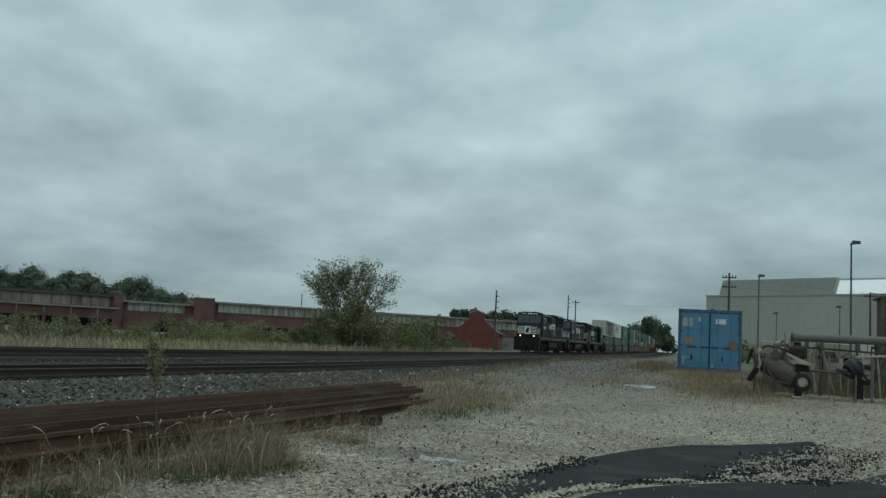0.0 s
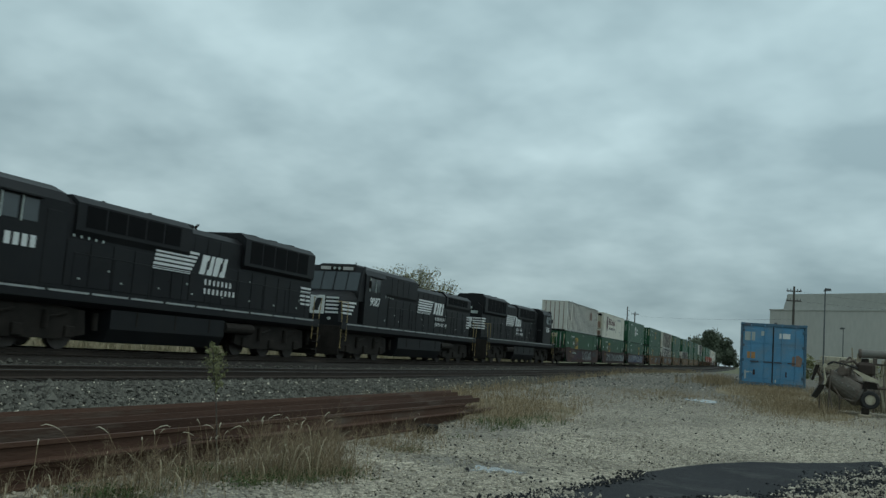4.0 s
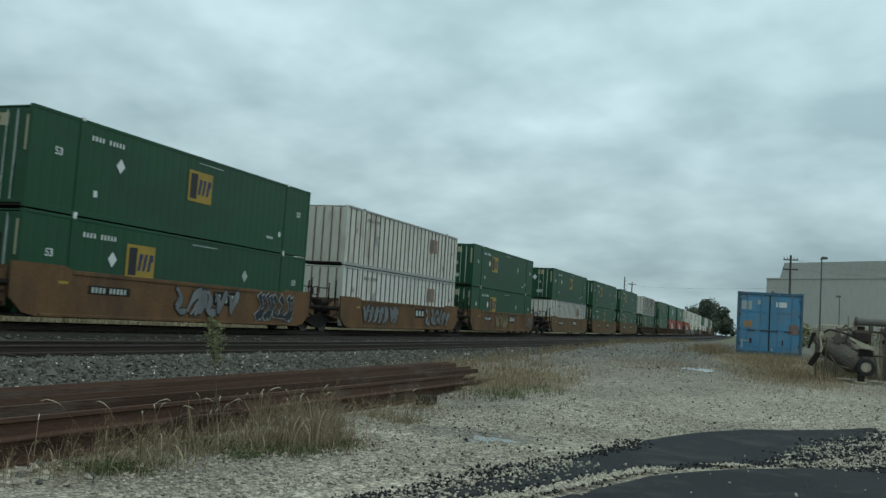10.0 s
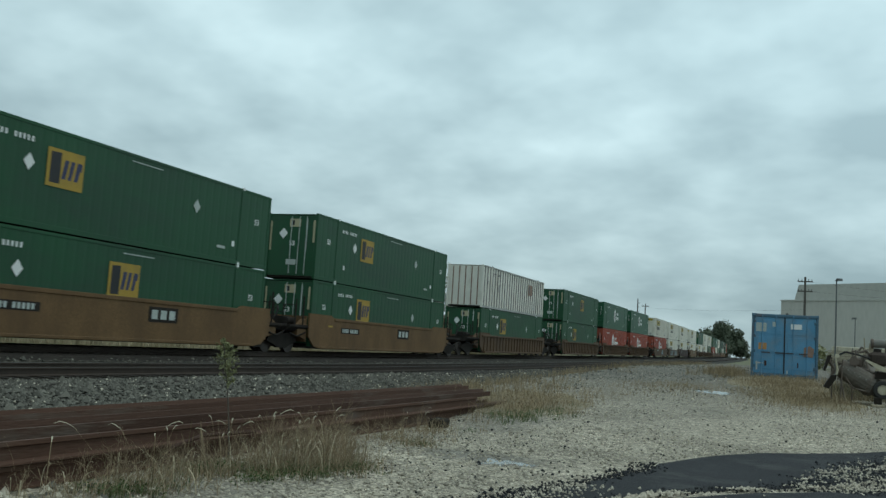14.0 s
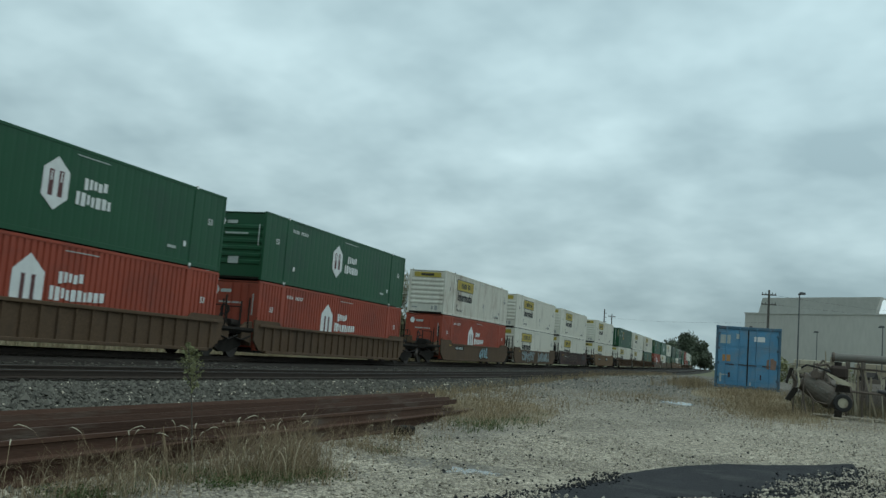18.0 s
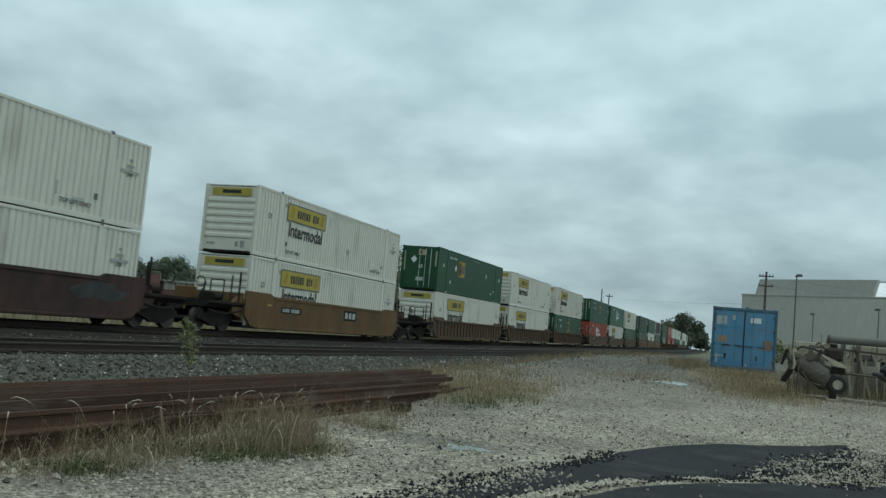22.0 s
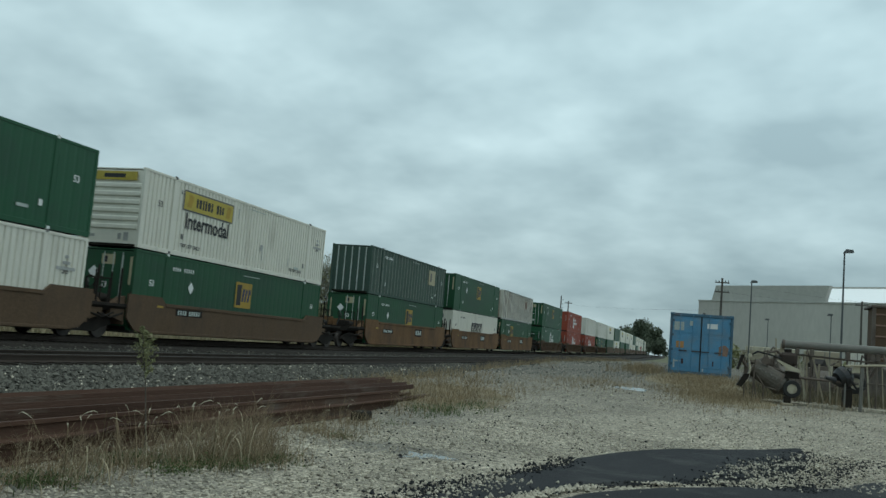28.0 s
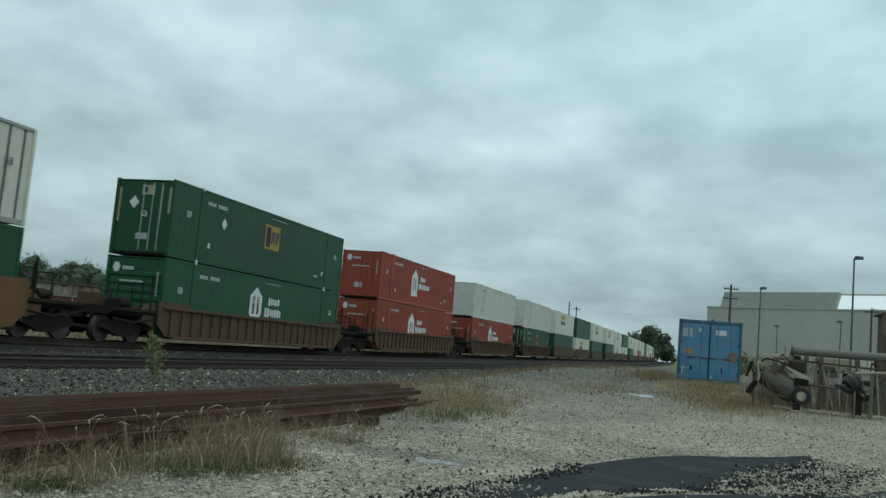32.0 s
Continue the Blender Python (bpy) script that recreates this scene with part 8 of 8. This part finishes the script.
utility_pole(1.16, 110.0, 11.2, 2)
utility_pole(-32.6, 136.2, 9.9, 0)
utility_pole(-31.2, 197.6, 13.4, 0)
utility_pole(-29.6, 197.8, 12.4, 1)
utility_pole(19.0, 130.0, 11.0, 1)


def street_lamp(x, y, top, reach, side):
    g = ground_z(x, y)
    t = thing("street_lamp", "slim grey yard lamp post with a small head", "lamp post", "yard lamp posts", m=pose(x, y, g))
    h = top - g
    part("lamp_post", tube(B(), (0, 0, -0.1), (0, 0, h), 0.055, 0.035, n=10), M["galv"], t)
    part("lamp_arm", bars(B(), [(0, 0, h - 0.02), (side * reach * 0.5, 0, h + 0.05), (side * reach, 0, h + 0.03)], 0.03), M["galv"], t)
    part("lamp_head", prism(B(), [(side * reach - 0.22, h - 0.06), (side * reach + 0.22, h - 0.02), (side * reach + 0.2, h + 0.1), (side * reach - 0.12, h + 0.12)], -0.12, 0.12, "y"), M["galv"], t)


street_lamp(2.40, 59.95, 6.45, 0.12, 1)
street_lamp(5.72, 44.6, 6.7, 0.16, 1)
street_lamp(8.85, 75.0, 5.6, 0.1, -1)
street_lamp(5.2, 90.0, 5.7, 0.1, -1)


def wire(name, a, b, sag, r=0.012):
    pts = [Vector(a).lerp(Vector(b), k / 14) - Vector((0, 0, 4 * sag * (k / 14) * (1 - k / 14))) for k in range(15)]
    cu = B()
    rings = []
    for q in pts:
        rings.append([cu.verts.new(q + Vector(o) * r) for o in ((0, 0, 1), (0.87, 0, -0.5), (-0.87, 0, -0.5))])
    for a, b in zip(rings, rings[1:]):
        for i in range(3):
            cu.faces.new((a[i], a[(i + 1) % 3], b[(i + 1) % 3], b[i]))
    ob = part(name, cu, M["rubber"], None)
    tagged(ob, "thin dark overhead cable between poles", "cable", "overhead cables")


wire("overhead_cable", (1.16, 110, 7.5), (-29.6, 197.8, 11.6), 0.35, 0.010)
wire("overhead_cable", (1.16, 110, 9.6), (19.0, 130, 10.4), 0.15, 0.008)
wire("overhead_cable", (1.16, 110, 10.7), (19.0, 130, 10.9), 0.15, 0.008)
wire("overhead_cable", (19.0, 130, 10.9), (60.0, 150, 12.0), 0.6, 0.04)


# ---- grey factory hall ----
def grey_hall():
    t = thing("factory_hall", "large pale grey windowless factory hall", "building", m=pose(-1.8, 150.0, 0, 0, 0, -35))
    g = ground_z(10, 150) - 0.6
    part("wall", box(B(), 0, 48, 0, 0.5, g, 11.1), M["concrete_panel"], t)
    part("wall", box(B(), 0, 0.5, 0.5, 60, g, 11.0), M["concrete_panel"], t)
    part("upper_hall", prism(B(), [(2.2, 11.1), (20.8, 11.1), (21.5, 13.55), (2.9, 13.5)], 0.15, 1.0, "y"), M["cladding_dark"], t, "darker grey raised roof section")
    part("far_roof", prism(B(), [(1.0, 11.0), (16.0, 14.7), (16.0, 11.0)], 3.2, 48, "x"), M["white_far"], t, "white metal roof behind")
    part("roof_ridge", box(B(), 3.2, 48, 15.9, 16.3, 14.65, 14.95), M["cladding_dark"], t)
    part("roof", box(B(), 0.5, 48, 0.5, 60, 10.8, 11.0), M["roof_dark"], t)
    part("parapet", box(B(), -0.1, 48, -0.1, 0.12, 11.0, 11.2), M["cladding_dark"], t)
    part("wall_lamp", box(B(), 1.1, 1.4, -0.4, 0.0, 8.8, 9.1, 0.03), M["rib"], t)
    part("wall_vent", box(B(), 31.0, 31.7, -0.1, 0.0, 8.4, 9.2, 0.03), M["rib"], t)


grey_hall()


# ---- long brick factory ----
def brick_factory():
    a, d = math.atan2(165.0 - 112.0, -72.0 + 158.0), 0
    t = thing("brick_factory", "long old red-brick factory with grimy clerestory windows", "building", m=pose(-160.5, 103.5, 0, 0, 0, math.degrees(math.atan2(16.2, 27.0)) + 3.2))
    g = -0.4
    n1 = 68.4
    part("wall", box(B(), 0, n1, 0, 18, g, 4.3), M["brick"], t)
    part("eave", box(B(), -0.3, n1, -0.6, 0.3, 4.32, 4.6), M["eave"], t, "weathered pale eave")
    part("clerestory_wall", box(B(), 0, n1 - 1, 2.0, 16, 4.3, 6.55), M["brick"], t)
    part("clerestory_roof", box(B(), -0.3, n1 - 0.4, 1.4, 16.4, 6.5, 6.95), M["roof_dark"], t)
    k = 0.6
    while k < n1 - 4:
        w = part("window", box(B(), k, k + 3.1, 1.9, 2.0, 4.72, 6.45), M["glass_brown"], t, "grimy streaked window pane")
        part("window_mullion", box(B(), k + 1.42, k + 1.5, 1.84, 1.9, 4.75, 6.45), M["roof_dark"], w)
        k += 3.3
    for k in range(15):
        x = 2.0 + 5.2 * k * 0.86
        part("downpipe", box(B(), x, x + 0.14, -0.75, -0.6, 3.0, 4.4), M["eave"], t, "pale downpipe")
        # flat black sheet painted as the shade under the eave and in the bays
        part("doorway", box(B(), x + 0.4, x + 4.3, -0.06, 0.0, g, 2.5), M["grille_bay_black"], t, "dark panel standing for the shade inside a loading bay")
    part("end_gable", box(B(), n1 - 1.2, n1 + 0.4, -0.4, 18, g, 6.9), M["brick"], t)
    # lower range to the right
    n2 = 152.0
    part("wall", box(B(), n1 + 0.4, n2, 1.0, 18, g, 4.3), M["brick"], t)
    for a, b, top in ((n1 + 0.4, n1 + 13.0, 6.0), (n1 + 16.6, n2, 6.85)):
        part("range_wall", box(B(), a, b, 1.3, 17, 4.3, top - 0.25), M["brick"], t)
        part("range_roof", box(B(), a, b + 0.3, 0.6, 17.4, top - 0.3, top), M["roof_dark"], t)
        part("eave", box(B(), a, b + 0.3, 0.5, 0.6, top - 0.28, top + 0.06), M["eave"], t)
        x = a + 0.8
        while x < b - 2:
            w = part("window", box(B(), x, x + 1.90, 1.22, 1.3, top - 1.85, top - 0.30), M["glass_old"], t)
            part("window_mullion", box(B(), x + 0.92, x + 0.98, 1.17, 1.22, top - 1.85, top - 0.30), M["roof_dark"], w)
            part("window_sill", box(B(), x - 0.05, x + 1.95, 1.12, 1.3, top - 1.95, top - 1.85), M["eave"], w)
            x += 2.05
    for k in range(9):
        x = n1 + 6 + 9.0 * k
        # more flat sheets on the wall, black in place of the bays' inner shade
        part("doorway", box(B(), x, x + 7.0, 0.94, 1.0, g, 2.6), M["grille_bay_black"], t, "dark panel standing for the shade inside a loading bay")
    part("stair_tower", box(B(), n1 + 13.0, n1 + 16.6, -0.3, 6, g, 7.3), M["brick"], t, "square brick stair tower")
    part("tower_cap", box(B(), n1 + 12.9, n1 + 16.7, -0.4, 6.1, 7.3, 7.45), M["eave"], t)
    part("roof_mast", tube(B(), (n1 + 34.0, 8, 6.8), (n1 + 34.0, 8, 9.8), 0.09, n=6), M["rib"], t)


brick_factory()


def gable_house():
    t = thing("brick_gable_building", "red-brick building with a stepped gable front", "building", m=pose(-38.2, 146.5, ground_z(-38, 146) - 0.1, 0, 0, 10))
    part("gable_wall", prism(B(), [(-3.6, 0), (3.6, 0), (3.6, 3.0), (1.25, 5.0), (1.25, 6.0), (0, 6.5), (-1.25, 6.0), (-1.25, 5.0), (-3.6, 3.0)], 0, 0.5, "y"), M["brick_red"], t)
    part("nave", prism(B(), [(-3.4, 0), (3.4, 0), (3.4, 2.9), (0, 5.0), (-3.4, 2.9)], 0.5, 22, "y"), M["brick_red"], t)
    part("roof", prism(B(), [(-3.7, 2.8), (0, 5.15), (3.7, 2.8), (3.7, 3.0), (0, 5.4), (-3.7, 3.0)], 0.6, 22.2, "y"), M["roof_dark"], t)
    part("coping", prism(B(), [(-1.4, 5.95), (0, 6.45), (1.4, 5.95), (1.4, 6.12), (0, 6.66), (-1.4, 6.12)], -0.06, 0.56, "y"), M["eave"], t)
    part("small_white_shed", box(B(), 4.2, 6.0, 3, 5, 0, 2.3), M["eave"], t)


gable_house()


# ---- trees and bushes ----
def limb_tree(x, y, h, spread, stems, leaf, seed, size, per_tip, label, depth=4):
    """Tapered stems that fork into limbs, and a loose crown of small leaves."""
    rng = random.Random(seed)
    g = ground_z(x, y)
    t = thing("tree", label, "tree", m=pose(x, y, g))
    tips = []
    bm = B()

    def grow(p, way, length, r, d):
        q = p + way * length
        tube(bm, p, q, r, r * 0.68, n=6 if r > 0.03 else 4)
        if d <= 2:
            tips.append(q)
            tips.append(p.lerp(q, 0.5))
        if d == 0:
            return
        for _ in range(rng.choice((2, 3))):
            w = (way + Vector((rng.gauss(0, 0.42), rng.gauss(0, 0.42), rng.gauss(0.04, 0.25)))).normalized()
            grow(q, w, length * rng.uniform(0.62, 0.84), r * 0.66, d - 1)
    for i in range(stems):
        a = 2 * math.pi * i / stems + rng.uniform(-0.4, 0.4)
        f = rng.uniform(0.1, 1.0)
        lean = spread * f if stems > 1 else 0.05
        way = Vector((math.cos(a) * lean, math.sin(a) * lean, 1)).normalized()
        grow(Vector((0.15 * math.cos(a) * min(stems, 3), 0.15 * math.sin(a) * min(stems, 3), -0.1)), way, h * 0.30 * rng.uniform(0.92, 1.08) * (1.12 - 0.34 * f), 0.022 * h / max(1, stems ** 0.4), depth)
    part("trunk", bm, M["bark"], t)
    pts = []
    for q in tips:
        for _ in range(per_tip):
            pts.append(q + Vector((rng.gauss(0, 0.19), rng.gauss(0, 0.19), rng.gauss(0, 0.16))) * (h / 7))
    V, F = leaves(rng, pts, size)
    scatter("crown", V, F, M[leaf], "", "leaves", parent=t)


limb_tree(-28.6, 69.6, 5.6, 1.25, 10, "leaf_tree", 33, 0.085, 12, "low spreading tree with thin grey-green leaves", 3)
limb_tree(-28.6, 69.4, 8.0, 0.66, 11, "leaf_tree", 12, 0.085, 9, "spreading multi-stemmed tree with thin yellowing leaves")
limb_tree(-27.4, 86.0, 4.6, 0.6, 7, "leaf_thin", 15, 0.10, 6, "thin shrubby tree losing its leaves", 3)


def clump(name, x, y, w, h, n, size, leaf, seed, label, cat="tree", lift=0.0, lobes=14, inner=0.0):
    """A crown built from many small leaf clumps with gaps and an uneven outline, over a trunk."""
    rng = random.Random(seed)
    g = ground_z(x, y)
    t = thing(name, label, cat, m=pose(x, y, g))
    if lift:
        part("trunk", tube(B(), (0, 0, -0.2), (0, 0, h * 0.6), 0.03 * h, 0.012 * h), M["bark"], t)
    else:
        part("stem", bars(bars(B(), [(0, 0, -0.1), (0.1 * w, 0, h * 0.6)], 0.03), [(0, 0, -0.1), (-0.15 * w, 0.1, h * 0.5)], 0.03), M["bark"], t)
    cs = []
    for _ in range(lobes):
        a, r = rng.uniform(0, 6.28), rng.random() ** 0.5
        k = rng.random()
        cs.append((w * 0.42 * r * math.cos(a), w * 0.42 * r * math.sin(a), lift * h + (1 - lift) * h * (0.12 + 0.72 * k * (1 - 0.45 * r * r)), rng.uniform(0.14, 0.24) * min(w, h * 1.2)))
    if inner:
        # the shaded inner twigs and leaves of each bough, close-packed
        bm = B()
        for cx, cy, cz, r in cs:
            made = bmesh.ops.create_icosphere(bm, subdivisions=2, radius=1.0)["verts"]
            for v in made:
                k = r * inner * (1 + 0.6 * noise.noise(v.co * 1.9 + Vector((cx, cy, cz))))
                v.co = Vector((cx, cy, max(0.05, cz))) + v.co * k
        part("bough_mass", bm, M[leaf], t)
    pts = []
    for _ in range(n):
        cx, cy, cz, r = rng.choice(cs)
        v = Vector((rng.gauss(0, 1), rng.gauss(0, 1), rng.gauss(0, 0.8))).normalized() * r * rng.uniform(0.55, 1.08)
        pts.append((cx + v.x, cy + v.y, max(0.02, cz + v.z)))
    V, F = leaves(rng, pts, size)
    scatter("crown", V, F, M[leaf], "", "leaves", parent=t)


def planting():
    rng = random.Random(77)
    # scrub round the big tree
    for x, y, w, h in ((-29.6, 66.0, 3.8, 2.8), (-31.8, 68.0, 3.6, 2.3), (-27.6, 72.0, 3.6, 3.0), (-27.0, 77.0, 4.2, 3.3), (-27.2, 82.5, 4.6, 3.6), (-27.8, 89.0, 4.8, 3.2), (-28.9, 96.0, 4.8, 2.6), (-30.4, 105.0, 5.0, 2.2), (-28.6, 69.6, 4.0, 3.6), (-33.4, 64.0, 3.6, 2.2), (-30.4, 72.0, 4.0, 2.4)):
        clump("bush", x, y, w, h, 5000, 0.062, rng.choice(("weed", "leaf", "leaf")), rng.randint(0, 9999), "dense green roadside bush", "bush", 0, 10)
    for x, y, w, h, n in ((-27.2, 68.2, 3.0, 4.4, 900), (-30.2, 70.2, 3.2, 4.6, 900), (-31.0, 68.2, 2.6, 4.0, 800)):
        clump("tree", x, y, w, h, n, 0.10, "leaf_tree", rng.randint(0, 9999), "slim young tree among the bushes by the track", "tree", 0.3, 12)
    # weeds in the field
    for i in range(64):
        k = rng.random()
        y = 26 + 62 * k
        x = -34.5 - 10 * rng.random() - 0.05 * y
        clump("bush", x, y, rng.uniform(2.2, 5.0), rng.uniform(0.8, 2.6), 1700, 0.06, rng.choice(("weed", "weed", "leaf_thin", "weed")), rng.randint(0, 9999), "scrubby weedy bush in the field", "bush", 0, 8)
    # woods behind the factory
    for i in range(20):
        k = i / 19
        x, y = -208 + 60 * k + rng.uniform(-2, 2), 172 + 50 * k + rng.uniform(-4, 4)
        h = (11.6 + 3.0 * math.sin(math.pi * min(1, 0.8 * k))) * rng.uniform(0.9, 1.1)
        clump("tree", x, y, rng.uniform(13, 18), h, 13000, 0.24, "leaf_far", rng.randint(0, 9999), "dark full-crowned tree behind the factory", "tree", 0.15, 26, 0.62)
    limb_tree(-136.0, 218.0, 9.5, 0.35, 3, "leaf_thin", 41, 0.3, 2, "thin-leaved tree behind the factory")
    # trees at the far end of the line
    clump("tree", -33.0, 470.0, 25, 17.5, 11000, 0.7, "leaf_far", 5, "large round dark tree beside the line", "tree", 0.12, 30, 0.6)
    clump("tree", -42.0, 480.0, 17, 11, 4000, 0.7, "leaf_far", 6, "dark tree beside the line", "tree", 0.1, 14)
    for i in range(12):
        k = i / 11
        x, y = -95 + 46 * k, 330 + 60 * k
        clump("tree", x, y, rng.uniform(10, 14), rng.uniform(12.0, 16.0) - 2.5 * k, 3200, 0.65, "leaf_far", rng.randint(0, 9999), "dark distant tree behind the train", "tree", 0.15, 16, 0.6)
    for i in range(10):
        x = -26 + 6.5 * i
        clump("tree", x, 520 + 6 * rng.random(), 9, rng.uniform(4.0, 6.0), 700, 0.55, "leaf_far", rng.randint(0, 9999), "low dark tree on the horizon", "tree", 0.1)
    for i in range(7):
        x, y = 3 + 4.2 * i, 98 + rng.uniform(0, 22)
        clump("bush", x, y, rng.uniform(3, 6), rng.uniform(2.0, 3.6), 500, 0.2, rng.choice(("weed", "leaf_far")), rng.randint(0, 9999), "overgrown shrub along the yard", "bush", 0, 8)
    # far horizon woods
    for i in range(46):
        a = radians(-75 + 100 * i / 45)
        x, y = 760 * math.sin(a), 760 * math.cos(a)
        if -18 < math.degrees(a) < 3:
            continue
        clump("tree", x, y, 34, rng.uniform(9, 14), 500, 1.2, "leaf_far", rng.randint(0, 9999), "distant dark wood on the horizon", "wood", 0.05)
    # dry grass strip beyond the tracks
    V, F = [], []
    roots = []
    for i in range(9000):
        y = 14 + 95 * rng.random()
        x = -25.6 - 7.5 * rng.random() ** 1.3 - bend(y)
        roots.append((x, y, ground_z(x, y)))
    blades(rng, roots, 0.25, 0.8, 0.03, 0.5, V, F)
    scatter("tall_dry_grass", V, F, M["field_straw"], "tall pale dry grass beyond the tracks", "grass")
    V, F = [], []
    roots = []
    for i in range(7000):
        y = 20 + 80 * rng.random()
        x = -32.0 - 16 * rng.random()
        roots.append((x, y, ground_z(x, y)))
    blades(rng, roots, 0.3, 0.9, 0.04, 0.4, V, F)
    scatter("field_weeds", V, F, M["weed"], "green weeds in the field beyond the tracks", "weeds")


planting()



# ---- what moves ----
def motions():
    for ob, s, z, back in MOVING:
        rows = []
        for i in range(17):
            t = 2.0 * i
            m = on_track(s - run(t)) @ Matrix.Translation((0, 0, z))
            rows.append((t, m @ pose(0, 0, 0, 0, 0, 180) if back else m))
        walk(ob, rows)


motions()
